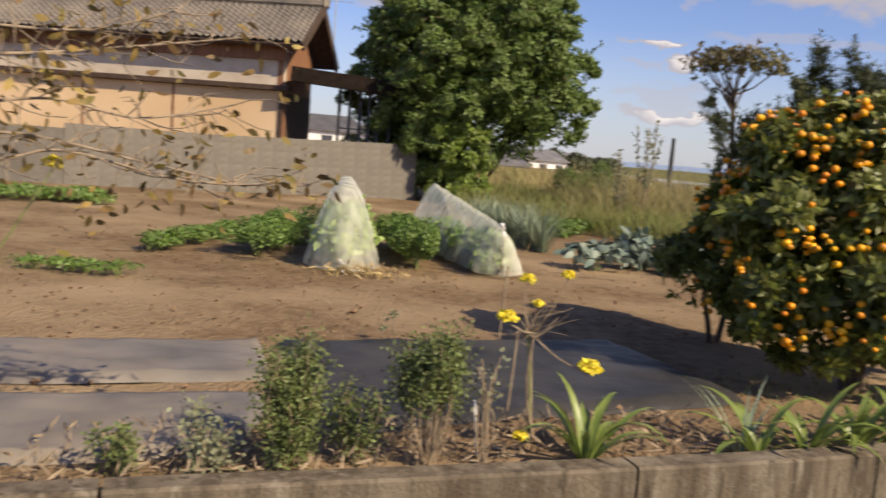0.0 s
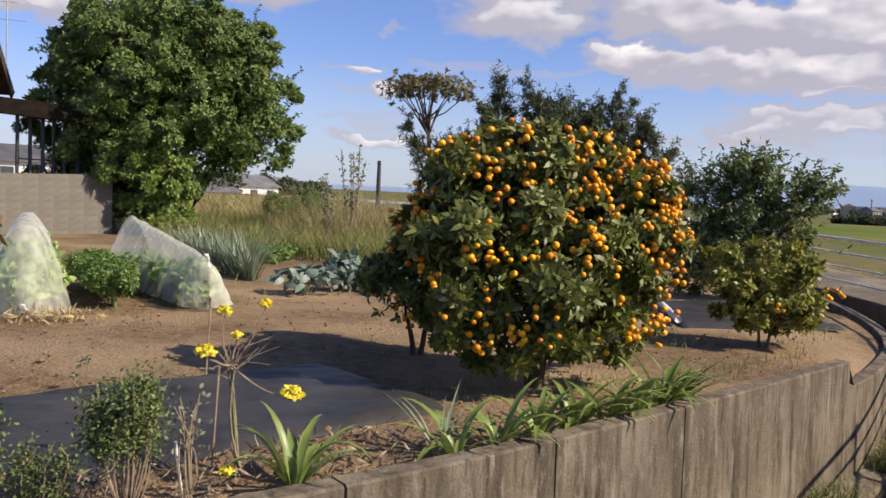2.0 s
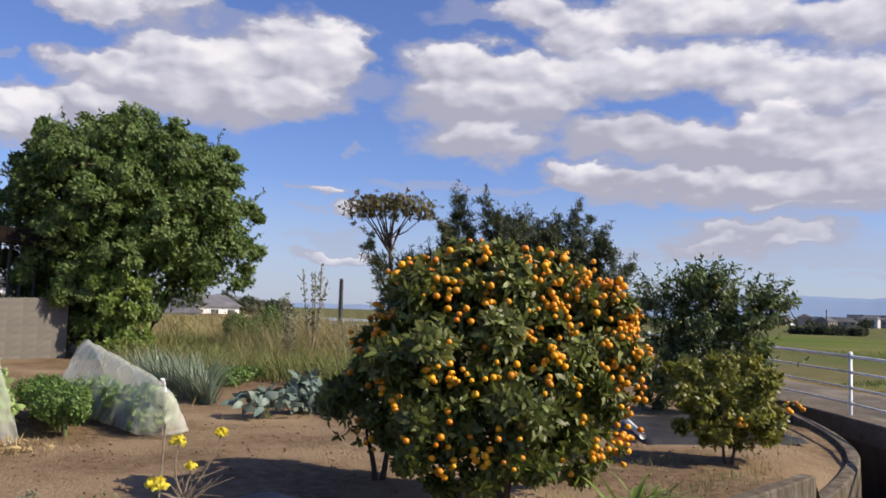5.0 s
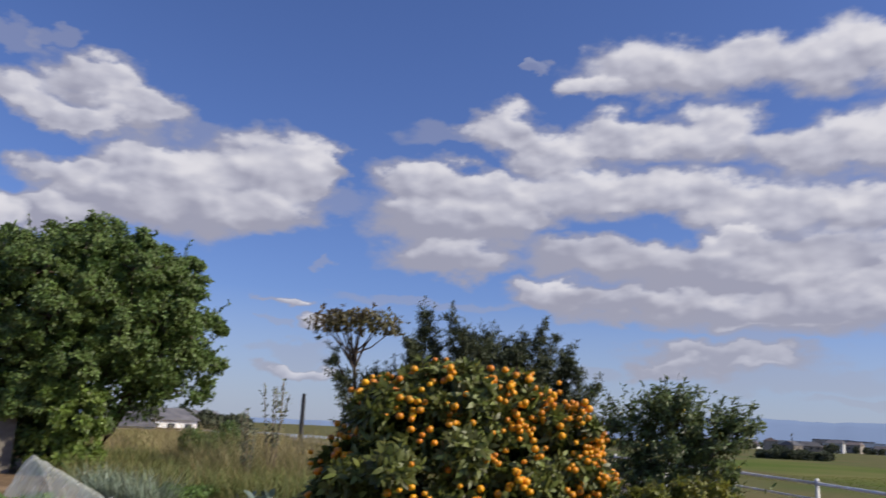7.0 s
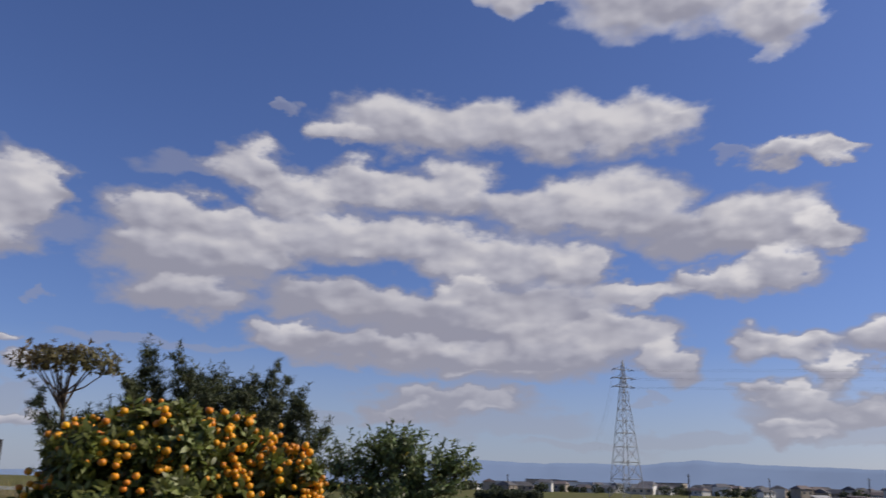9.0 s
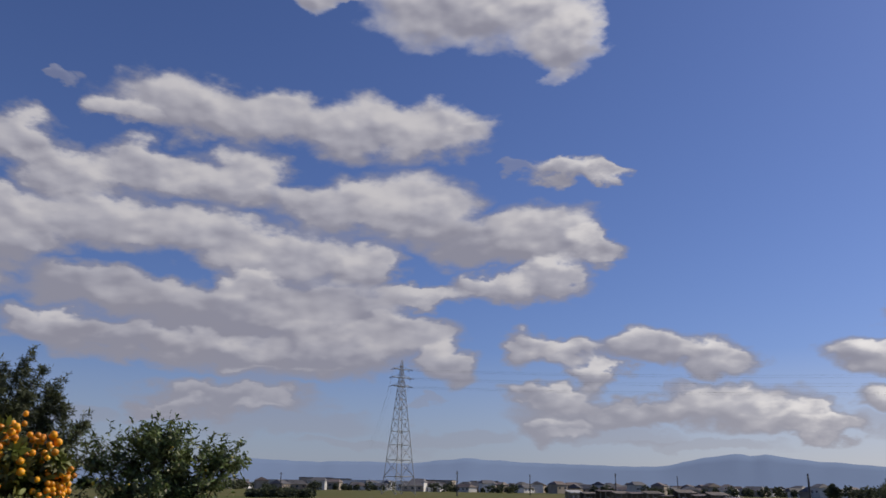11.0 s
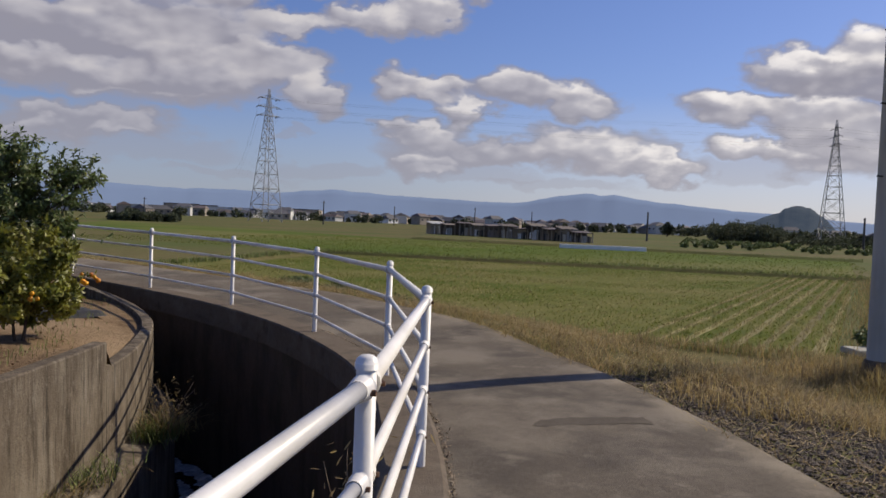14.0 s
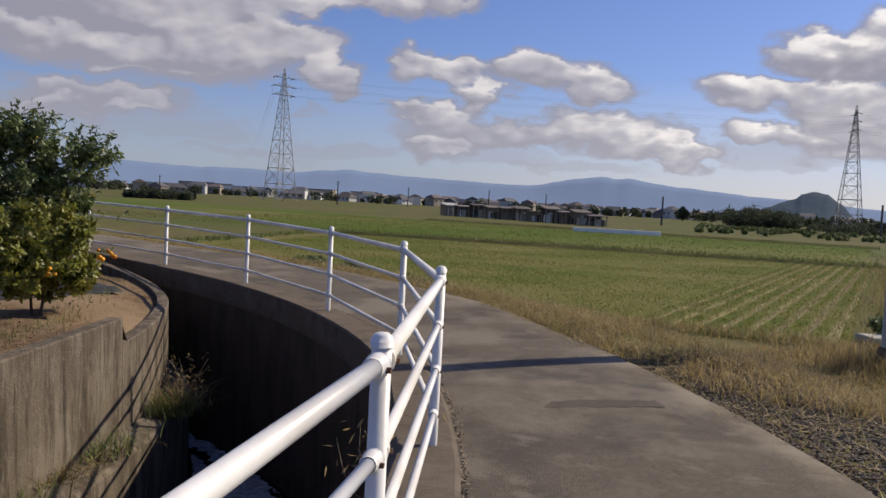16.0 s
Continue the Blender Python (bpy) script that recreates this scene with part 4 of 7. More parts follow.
def plume(a, b, r, n, needle, mat, parent, label=""):
    """A feathery upright bough: a bent stem with sprays of needles that thin out towards the tip."""
    pts = bent(a, b, 0.12, 8)
    v, f = tube_geo(pts, list(np.linspace(0.05, 0.008, 8)), 5)
    wood = mesh_part("bough", v, f, M_BARK, parent, smooth=True)
    ax = np.array(Vector(b) - Vector(a))
    ax /= np.linalg.norm(ax)
    ps, ws = [], []
    for _ in range(n):
        u = np.random.uniform(0.2, 1.0)
        k = min(6, int(u * 7))
        c = np.array(pts[k].lerp(pts[k + 1], u * 7 - k))
        d = np.random.normal(0, 1, 3)
        d /= np.linalg.norm(d)
        d = d * 0.85 + ax * 0.55
        L = r * 1.25 * (1.18 - u) ** 0.45 * np.random.uniform(0.3, 1.15) + 0.04
        t = np.random.uniform(0.2, 1.0, 11)[:, None]
        ps.append(c + d * L * t + np.random.normal(0, 0.018, (11, 3)))
        ws.append(np.tile(d, (11, 1)) + np.random.normal(0, 0.5, (11, 3)))
    tri_object("needles", [leaf_geo(np.concatenate(ps), np.concatenate(ws), needle, needle * 0.16, 0.0, 0.4, 3)], mat, wood, label)


NEEDLES = 1.7
pine = thing("conifer", (11.3, 22.1, 0), "dark feathery conifers in a group behind the garden", "tree")
for x, y, z, r, n in ((-2.5, 1.3, 3.3, 0.7, 60), (-2.1, 1.0, 4.0, 0.6, 60), (-1.8, 0.9, 5.15, 0.62, 90), (-1.05, 0.5, 4.95, 0.62, 80), (-0.6, 0.2, 4.5, 0.75, 70), (-0.1, 0.1, 4.45, 0.8, 80),
                      (0.4, -0.1, 4.4, 0.8, 80), (0.9, -0.4, 4.45, 0.7, 70), (1.35, -0.7, 4.9, 0.6, 60), (1.75, -0.9, 4.5, 0.6, 60), (2.1, -1.0, 4.0, 0.6, 60), (2.4, -1.2, 3.2, 0.6, 60), (-1.4, 0.7, 3.6, 0.8, 60), (1.0, -0.5, 3.4, 0.9, 70), (0, 0, 3.2, 0.9, 70)):
    plume((x * 0.4, y * 0.4, 0.0), (x, y, z), r, int(n * NEEDLES), 0.15, M_LEAF_PINE, pine)
    for _ in range(3):
        dx, dz = np.random.normal(0.12 * x, 0.3), np.random.uniform(0.25, 1.1)
        plume((x * 0.6, y * 0.6, 0.8), (x + dx, y + np.random.normal(0, 0.4), z - dz), r * 0.9, int(n * NEEDLES * 0.6), 0.15, M_LEAF_PINE, pine)

# slender tree: bare forks under a thin domed canopy, dark sprouts about the stem
M_LEAF_DOME = material("thinning_canopy_leaf", (0.12, 0.125, 0.055), (0.20, 0.18, 0.085), 1.2, 0.6, 0.0, island=0.5, translucent=0.35, big=((0.19, 0.13, 0.065), 0.9))
flat = thing("flat_topped_tree", (7.7, 23.8, 0), "slender tree with a flat thinning canopy turning brown", "tree")
stem = [Vector(p) for p in ((0, 0, -0.1), (0.06, 0, 1.2), (0.08, 0, 2.4), (-0.02, 0, 3.3), (-0.08, 0, 3.75))]
wood = [tube_geo(stem, [0.09, 0.08, 0.065, 0.055, 0.045], 8)]
tops, outs = [], []
for k in range(15):
    a = k * 2.4
    r = 1.22 * math.sqrt((k + 0.6) / 15)
    top = Vector((-0.06 + r * math.cos(a), 0.8 * r * math.sin(a), 4.52 + 0.42 * (1 - (r / 1.25) ** 2)))
    fork = stem[4].lerp(top, 0.45) + Vector((0, 0, -0.12))
    wood.append(tube_geo([stem[3 + k % 2], fork, top], [0.034, 0.022, 0.008], 6))
    for _ in range(34):
        c = np.array(top) + np.random.normal(0, 1, 3) * np.array((0.27, 0.27, 0.15))
        tops.append(c)
        outs.append(np.array((c[0] * 0.4, c[1] * 0.4, 1.0)))
v, f = join_geo(wood)
mesh_part("trunk", v, f, M_BARK, flat, "pale forked stem", smooth=True)
tri_object("crown", [leaf_geo(np.array(tops), np.array(outs), 0.12, 0.045, 0.2, 0.5, 9)], M_LEAF_DOME, flat, "thin domed canopy turning brown")
for x, z, r, n in ((-0.72, 3.75, 0.5, 26), (-0.45, 3.1, 0.5, 26), (0.35, 3.0, 0.55, 30), (0.8, 3.15, 0.55, 30), (0.6, 2.5, 0.6, 30), (-0.1, 2.3, 0.5, 24)):
    plume((0.05, 0.0, z - 1.1), (x, 0.0, z), r, n, 0.16, M_LEAF_PINE, flat)

# ---- the vegetable garden ----
M_FILM = material("mulch_film", (0.02, 0.0195, 0.0205), (0.036, 0.035, 0.0355), 2.2, 0.48, 0.4, 9, big=((0.052, 0.048, 0.045), 1.1), bump_dist=0.02, spec=0.3)
M_NET = bpy.data.materials.new("row_cover_net")
M_GREENS = material("leafy_greens", (0.09, 0.16, 0.03), (0.16, 0.25, 0.055), 6, 0.5, 0.0, island=0.4, translucent=0.3)
M_CABBAGE = material("cabbage_leaf", (0.26, 0.38, 0.11), (0.38, 0.48, 0.18), 6, 0.5, 0.0, island=0.3, translucent=0.3)
M_BLUELEAF = material("waxy_blue_leaf", (0.12, 0.17, 0.135), (0.19, 0.245, 0.205), 6, 0.5, 0.0, island=0.35, translucent=0.15)
M_SCALLION = material("scallion_leaf", (0.15, 0.20, 0.135), (0.25, 0.30, 0.205), 5, 0.45, 0.0, island=0.35, translucent=0.15)
M_STRAP = material("strap_leaf", (0.125, 0.18, 0.038), (0.225, 0.275, 0.075), 7, 0.4, 0.0, island=0.4, translucent=0.25)
M_WEED = material("weed_leaf", (0.095, 0.13, 0.038), (0.165, 0.2, 0.068), 7, 0.6, 0.0, island=0.4, translucent=0.25)
M_GREYWEED = material("grey_weed_leaf", (0.16, 0.18, 0.105), (0.24, 0.25, 0.155), 7, 0.7, 0.0, island=0.35, translucent=0.2)
M_STALK = material("dry_stalk", (0.20, 0.145, 0.10), (0.32, 0.25, 0.17), 20, 0.9, 0.3, 60)
M_STRAW = material("straw", (0.36, 0.26, 0.12), (0.52, 0.40, 0.21), 20, 0.85, 0.0, island=0.4, translucent=0.2)
M_DRYGRASS = material("dry_grass", (0.31, 0.225, 0.10), (0.48, 0.36, 0.175), 3, 0.85, 0.0, island=0.45, translucent=0.35, big=((0.28, 0.215, 0.09), 0.55))
M_GREENGRASS = material("green_grass", (0.13, 0.165, 0.045), (0.22, 0.245, 0.08), 3, 0.75, 0.0, island=0.45, translucent=0.3)
M_PETAL = material("yellow_petal", (0.82, 0.66, 0.03), (0.88, 0.78, 0.10), 30, 0.6, 0.0, island=0.2, translucent=0.3)
M_STEM = material("green_stem", (0.13, 0.17, 0.05), (0.20, 0.23, 0.08), 20, 0.7, 0.2, 60)
M_PIPE = material("plastic_pipe", (0.62, 0.62, 0.63), (0.72, 0.72, 0.73), 12, 0.4, 0.05, 40)
M_CLOD = material("soil_clod", (0.22, 0.14, 0.084), (0.34, 0.23, 0.14), 30, 0.97, 0.8, 60, rand=0.25, spec=0.1)
M_YELLOWLEAF = material("turning_leaf", (0.17, 0.14, 0.04), (0.31, 0.19, 0.065), 12, 0.55, 0.0, island=0.5, translucent=0.35)


def build_net():
    m = M_NET
    m.use_nodes = True
    t = m.node_tree
    b = t.nodes["Principled BSDF"]
    b.inputs["Base Color"].default_value = (0.86, 0.87, 0.78, 1)
    b.inputs["Roughness"].default_value = 0.55
    co = t.nodes.new("ShaderNodeTexCoord")
    n = t.nodes.new("ShaderNodeTexNoise")
    n.inputs["Scale"].default_value, n.inputs["Detail"].default_value = 6.0, 5.0
    t.links.new(wvec(t, "MULTIPLY", co.outputs["Object"], (1.0, 1.0, 0.3)), n.inputs["Vector"])
    r = t.nodes.new("ShaderNodeMapRange")
    t.links.new(n.outputs[0], r.inputs[0])
    r.inputs[1].default_value, r.inputs[2].default_value, r.inputs[3].default_value, r.inputs[4].default_value = 0.35, 0.7, 0.26, 0.60
    tp, tr, ms, ms2 = (t.nodes.new(k) for k in ("ShaderNodeBsdfTransparent", "ShaderNodeBsdfTranslucent", "ShaderNodeMixShader", "ShaderNodeMixShader"))
    tr.inputs[0].default_value = (0.86, 0.87, 0.78, 1)
    ms2.inputs[0].default_value = 0.4
    t.links.new(b.outputs[0], ms2.inputs[1])
    t.links.new(tr.outputs[0], ms2.inputs[2])
    t.links.new(r.outputs[0], ms.inputs[0])
    t.links.new(tp.outputs[0], ms.inputs[1])
    t.links.new(ms2.outputs[0], ms.inputs[2])
    t.links.new(ms.outputs[0], t.nodes["Material Output"].inputs[0])


build_net()


def film(name, corners, label, seed, mat=M_FILM):
    """A wrinkled sheet of mulch film laid between four corners, its edge tucked into the soil."""
    a, b, c, d = (Vector((*p, 0)) for p in corners)
    nu, nv = 46, 26
    verts, faces = [], []
    for j in range(nv + 1):
        for i in range(nu + 1):
            u, v = i / nu, j / nv
            p = a.lerp(b, u).lerp(d.lerp(c, u), v)
            e = min(u, 1 - u, v * 0.6, (1 - v) * 0.6)
            wob = noise.noise(Vector((p.x * 2.2, p.y * 2.2, seed))) * 0.05 * (1 if e < 0.03 else 0.2)
            z = 0.015 + 0.018 * noise.noise(Vector((p.x * 1.2, p.y * 5.0, seed))) + 0.010 * noise.noise(Vector((p.x * 7, p.y * 9, seed)))
            if e < 0.02:
                z = -0.05
            verts.append((p.x + wob, p.y + wob, z + 0.0))
    for j in range(nv):
        for i in range(nu):
            k = j * (nu + 1) + i
            faces.append((k, k + 1, k + nu + 2, k + nu + 1))
    tagged(mesh_part(name, verts, faces, mat, smooth=True), label, "mulch film", "mulch film sheets")


M_FILM_DUSTY = material("dusty_film", (0.10, 0.091, 0.085), (0.175, 0.158, 0.142), 2.2, 0.6, 0.25, 9, big=((0.215, 0.18, 0.142), 0.9), bump_dist=0.02)
film("mulch_film", [(-3.9, 5.75), (-1.60, 6.50), (-1.33, 5.58), (-3.4, 4.93)], "dusty grey mulch film laid flat on the soil", 1, M_FILM_DUSTY)
film("mulch_film", [(-3.3, 4.6), (-1.28, 5.20), (-1.25, 4.22), (-2.7, 3.75)], "dusty grey mulch film beside the wall", 2, M_FILM_DUSTY)
film("mulch_film", [(-1.52, 6.55), (1.30, 7.55), (1.95, 5.95), (-0.75, 4.68)], "dark mulch film, creased, partly in tree shade", 3)
film("mulch_film", [(7.2, 11.7), (9.6, 11.6), (8.9, 8.9), (6.5, 9.3)], "dark mulch film under the lemon tree", 4)


def blades(places, height, width, lean, segs=3, splay=0.0):
    """Geometry of grass-like blades that bend outward."""
    n = len(places)
    az = np.random.uniform(0, 2 * math.pi, n)
    d = np.stack([np.cos(az), np.sin(az), np.zeros(n)], 1)
    s = np.stack([-np.sin(az), np.cos(az), np.zeros(n)], 1)
    h = height * np.random.uniform(0.55, 1.2, n)
    ln = lean * np.random.uniform(0.2, 1.4, n)
    w = width * np.random.uniform(0.7, 1.2, n)
    spread = np.random.uniform(0.0, 1.0, n)
    rows = []
    for k in range(segs + 1):
        u = k / segs
        c = places + d * (h * (ln * u * u + splay * spread * u))[:, None]
        c = c + np.stack([np.zeros(n), np.zeros(n), h * (u - 0.35 * np.minimum(ln, 1.2) * u * u)], 1)
        ww = (w * (1 - u) ** 0.6 * 0.5)[:, None]
        rows.append(c + s * ww)
        rows.append(c - s * ww)
    v = np.stack(rows, 1).reshape(-1, 3)
    m = 2 * (segs + 1)
    base = np.arange(n) * m
    f = np.concatenate([np.stack([base + 2 * k, base + 2 * k + 1, base + 2 * k + 3, base + 2 * k + 2], 1) for k in range(segs)])
    return v, f


def blade_object(name, places, height, width, lean, mat, parent=None, segs=3, splay=0.0):
    v, f = blades(np.asarray(places, float), height, width, lean, segs, splay)
    me = bpy.data.meshes.new(name)
    me.vertices.add(len(v))
    me.vertices.foreach_set("co", v.ravel())
    me.loops.add(f.size)
    me.loops.foreach_set("vertex_index", f.ravel().astype(np.int32))
    me.polygons.add(len(f))
    me.polygons.foreach_set("loop_start", np.arange(len(f)) * 4)
    me.polygons.foreach_set("loop_total", np.full(len(f), 4))
    me.update()
    me.validate()
    me.materials.append(mat)
    ob = new(name, me)
    if parent is not None:
        ob.parent = parent
    return ob


def row_points(a, b, n, spread):
    t = np.random.uniform(0, 1, n)[:, None]
    p = np.array(a) * (1 - t) + np.array(b) * t
    p = p + np.random.normal(0, 1, (n, 2)) * spread
    return np.concatenate([p, np.full((n, 1), -0.03)], 1)


def mound(name, a, b, radius, height, label, category, leaf, mat, dens, group="", z0=0.0):
    """A row of leafy plants: overlapping leafy mounds on short stalks between a and b."""
    base = thing(name, (a[0], a[1], z0), label, category, group)
    L = math.hypot(b[0] - a[0], b[1] - a[1])
    k = max(1, round(L / (radius * 0.9)) + 1)
    ps, ws, st = [], [], []
    for i in range(k):
        u = i / max(1, k - 1)
        c = np.array(((b[0] - a[0]) * u, (b[1] - a[1]) * u, height * 0.48)) + np.append(np.random.normal(0, radius * 0.12, 2), 0)
        for _ in range(6):
            o = np.random.normal(0, 0.38, 3) * np.array((radius, radius, height * 0.35))
            r = np.random.uniform(0.45, 0.75)
            p, w = shell(c + o, (radius * r, radius * r, height * 0.5 * r), int(dens / 6), 0.5, -0.6)
            ps.append(p)
            ws.append(w + np.array((0, 0, 0.5)))
        for _ in range(5):
            q = np.random.normal(0, radius * 0.25, 2)
            st.append(tube_geo([(c[0] + q[0] * 0.3, c[1] + q[1] * 0.3, -0.04), (c[0] + q[0], c[1] + q[1], height * 0.5)], [0.008, 0.005], 5))
    ps = np.concatenate(ps)
    ps[:, 2] = np.maximum(ps[:, 2], 0.01)
    leaf_cloud("foliage", ps, np.concatenate(ws), leaf, leaf * 0.5, mat, base, droop=0.1, spread=0.6)
    v, f = join_geo(st)
    tagged(mesh_part("stalk_tangle", v, f, M_STEM, base), kind="stuff")
    return base


np.random.seed(21)
mound("greens_row", (-0.55, 11.2), (-0.95, 13.4), 0.29, 0.60, "row of bushy bright green leafy vegetables on dark soil", "vegetables", 0.05, M_GREENS, 2400, "rows of greens")
mound("greens_row", (-2.75, 11.25), (-2.7, 13.2), 0.42, 0.54, "row of bushy bright green leafy vegetables on bare soil", "vegetables", 0.05, M_GREENS, 2200, "rows of greens")
mound("greens_row", (-4.05, 11.0), (-3.55, 13.2), 0.22, 0.22, "thin low row of green seedlings on pale soil", "vegetables", 0.05, M_GREENS, 420, "rows of greens")
mound("greens_patch", (-4.6, 9.0), (-3.7, 9.1), 0.22, 0.10, "low patch of green weeds on bare soil", "weeds", 0.05, M_GREENS, 160)
mound("greens_patch", (-9.6, 15.5), (-7.6, 17.0), 0.7, 0.25, "flat bright green patch of young greens", "vegetables", 0.10, M_GREENS, 700)
for (x, y) in ((2.15, 12.7), (2.75, 13.1), (3.3, 12.75), (3.0, 14.0), (3.6, 13.6), (3.3, 14.9), (3.9, 14.4)):
    mound("broccoli_plant", (x, y), (x, y), 0.32, 0.42, "broad blue-green waxy-leaved cabbage plant", "cabbage plant", 0.20, M_BLUELEAF, 130, "cabbage plants")
sc = thing("scallion_row", (1.5, 14.4, 0), "row of tall splayed blue-green scallions, outer leaves dry", "scallions")
P = np.concatenate([row_points((-k * 0.05, k * 0.145), (-k * 0.05, k * 0.145), 46, 0.035) for k in range(21)])
tagged(blade_object("leaf_mass", P, 0.80, 0.022, 0.35, M_SCALLION, sc, splay=0.75), kind="stuff")
P = row_points((0.02, -0.1), (-0.6, 1.8), 26, 0.16)
tagged(blade_object("dry_leaf_litter", P, 0.5, 0.02, 1.6, M_STRAW, sc), kind="stuff")


def row_cover(name, front, back, width, height, label, knot, seed, steep):
    """A net tunnel over hoops, gathered and knotted at the near end, with plants inside."""
    f, b = Vector((*front, 0)), Vector((*back, 0))
    base = thing(name, f, label, "row cover", "row covers")
    axis = (b - f)
    L = axis.length
    axis.normalize()
    nrm = Vector((-axis.y, axis.x, 0))
    ns, nk = 26, 22
    kn = Vector(knot) - f
    verts, faces = [], []
    for i in range(ns + 1):
        s = i / ns * L
        g = min(1.0, s / ((0.15 if steep else 0.85) * L))
        g = math.sin(g * math.pi / 2) ** 0.75
        for k in range(nk + 1):
            a = math.pi * k / nk
            wx, hz = math.cos(a), (1 - abs(math.cos(a)) ** 2.0) if steep else math.sin(a) ** 0.8
            p = axis * s + nrm * (wx * width / 2) + Vector((0, 0, hz * height))
            if not steep:
                # the ridge falls straight from the far hoop to the knot
                u = i / ns
                drop = kn.z / height + (1 - kn.z / height) * u ** 0.9
                p = axis * s + nrm * (wx * width / 2 * (0.72 + 0.28 * u)) + Vector((0, 0, (1 - abs(wx) ** 1.5) * height * drop))
                p += Vector((kn.x, kn.y, 0)) * (max(0.0, 1 - u * 7) * hz)
                g = 1.0
            low = axis * s * 0.4 + nrm * (wx * width * 0.10)
            close = Vector((kn.x, kn.y, 0)) * 0.8 + low + Vector((0, 0, hz * kn.z))
            p = close.lerp(p, g)
            rip = noise.noise(Vector((s * 3.5, k * 0.9, seed))) * 0.03 + 0.02 * math.sin(k * 2.6 + seed) * (1 - 0.6 * g)
            p += (nrm * wx + Vector((0, 0, hz))) * rip
            p.z = max(p.z, -0.03 if k in (0, nk) else 0.0)
            verts.append(p)
    for i in range(ns):
        for k in range(nk):
            q = i * (nk + 1) + k
            faces.append((q, q + 1, q + nk + 2, q + nk + 1))
    faces.append(tuple(ns * (nk + 1) + k for k in range(nk + 1)))
    if not steep:
        # gathered near end, drawn together below the knot
        rings = [list(range(nk + 1))]
        for q, zq in ((0.45, 0.75), (0.8, 0.55), (1.0, 0.5)):
            row = []
            for k in range(nk + 1):
                p = verts[k].lerp(Vector((kn.x * 0.9, kn.y * 0.9 - 0.10, kn.z * zq)), q * 0.92)
                p.z = verts[k].z * (1 - q * 0.35)
                row.append(len(verts))
                verts.append(p + Vector((0.018 * math.sin(k * 1.9), 0.03 * math.sin(k * 2.6), 0)))
            rings.append(row)
        for r0, r1 in zip(rings, rings[1:]):
            faces += [(r0[k], r1[k], r1[k + 1], r0[k + 1]) for k in range(nk)]
        faces.append(tuple(rings[-1]))
    mesh_part("net", verts, faces, M_NET, base, "pale translucent insect net", smooth=True)
    for u in (0.45, 0.72, 0.97):
        pts = []
        for k in range(13):
            a = math.pi * k / 12
            pts.append(axis * (u * L) + nrm * (math.cos(a) * width * 0.49 * (1 if steep else 0.72 + 0.28 * u)) + Vector((0, 0, ((1 - abs(math.cos(a)) ** 2.0) * height if steep else (1 - abs(math.cos(a)) ** 1.5) * (kn.z + (height - kn.z) * u ** 0.9)) * 0.985)))
        v, fc = tube_geo(pts, [0.006] * 13, 6)
        mesh_part("hoop", v, fc, M_PIPE, base)
    # the knot
    v, fc = tube_geo([kn + Vector((0.0, 0, -0.07)), kn + Vector((0, 0, -0.01)), kn + Vector((0, 0, 0.0)), kn + Vector((-0.01, 0, 0.03)), kn + Vector((-0.03, -0.02, 0.075)), kn + Vector((-0.06, -0.03, 0.09))], [q * (0.45 if steep else 1.0) for q in (0.03, 0.012, 0.011, 0.02, 0.032, 0.006)], 9)
    mesh_part("knot", v, fc, M_PIPE, base, "gathered white knot of netting")
    v, fc = tube_geo([kn * 1.02 + Vector((0, 0, -kn.z - 0.05)), kn + Vector((0, 0, 0.02))], [0.009, 0.009], 6)
    mesh_part("stake", v, fc, M_STALK, base)
    return base, axis, L


np.random.seed(31)
for front, back, w, h, knot, seed, steep in (((-1.48, 10.35), (-1.85, 13.6), 0.98, 1.04, (-1.45, 10.28, 0.06), 1.0, True), ((0.56, 11.1), (-0.45, 14.4), 0.92, 1.0, (0.53, 10.9, 0.60), 5.0, False)):
    row_cover("row_cover", front, back, w, h, "translucent net tunnel tied shut over leafy vegetables", knot, seed, steep)
mound("cabbage_row", (-1.5, 10.8), (-1.8, 13.2), 0.33, 0.66, "pale green leafy cabbages growing under the net", "vegetables", 0.16, M_CABBAGE, 520, "rows under nets")
mound("cabbage_row", (0.5, 11.45), (-0.36, 14.1), 0.22, 0.46, "green leafy brassicas growing under the net", "vegetables", 0.12, M_CABBAGE, 520, "rows under nets")

# loose straw by the first cover
np.random.seed(33)
n = 260
P = np.stack([np.random.normal(-1.15, 0.28, n), np.random.normal(10.25, 0.10, n), np.random.uniform(0.0, 0.05, n)], 1)
W = np.random.normal(0, 1, (n, 3)) * np.array((1, 0.7, 0.15))
base = thing("straw_heap", (0, 0, 0), "thin scatter of dry straw on the soil", "straw", kind="stuff")
leaf_cloud("straw", P, W, 0.13, 0.014, M_STRAW, base)


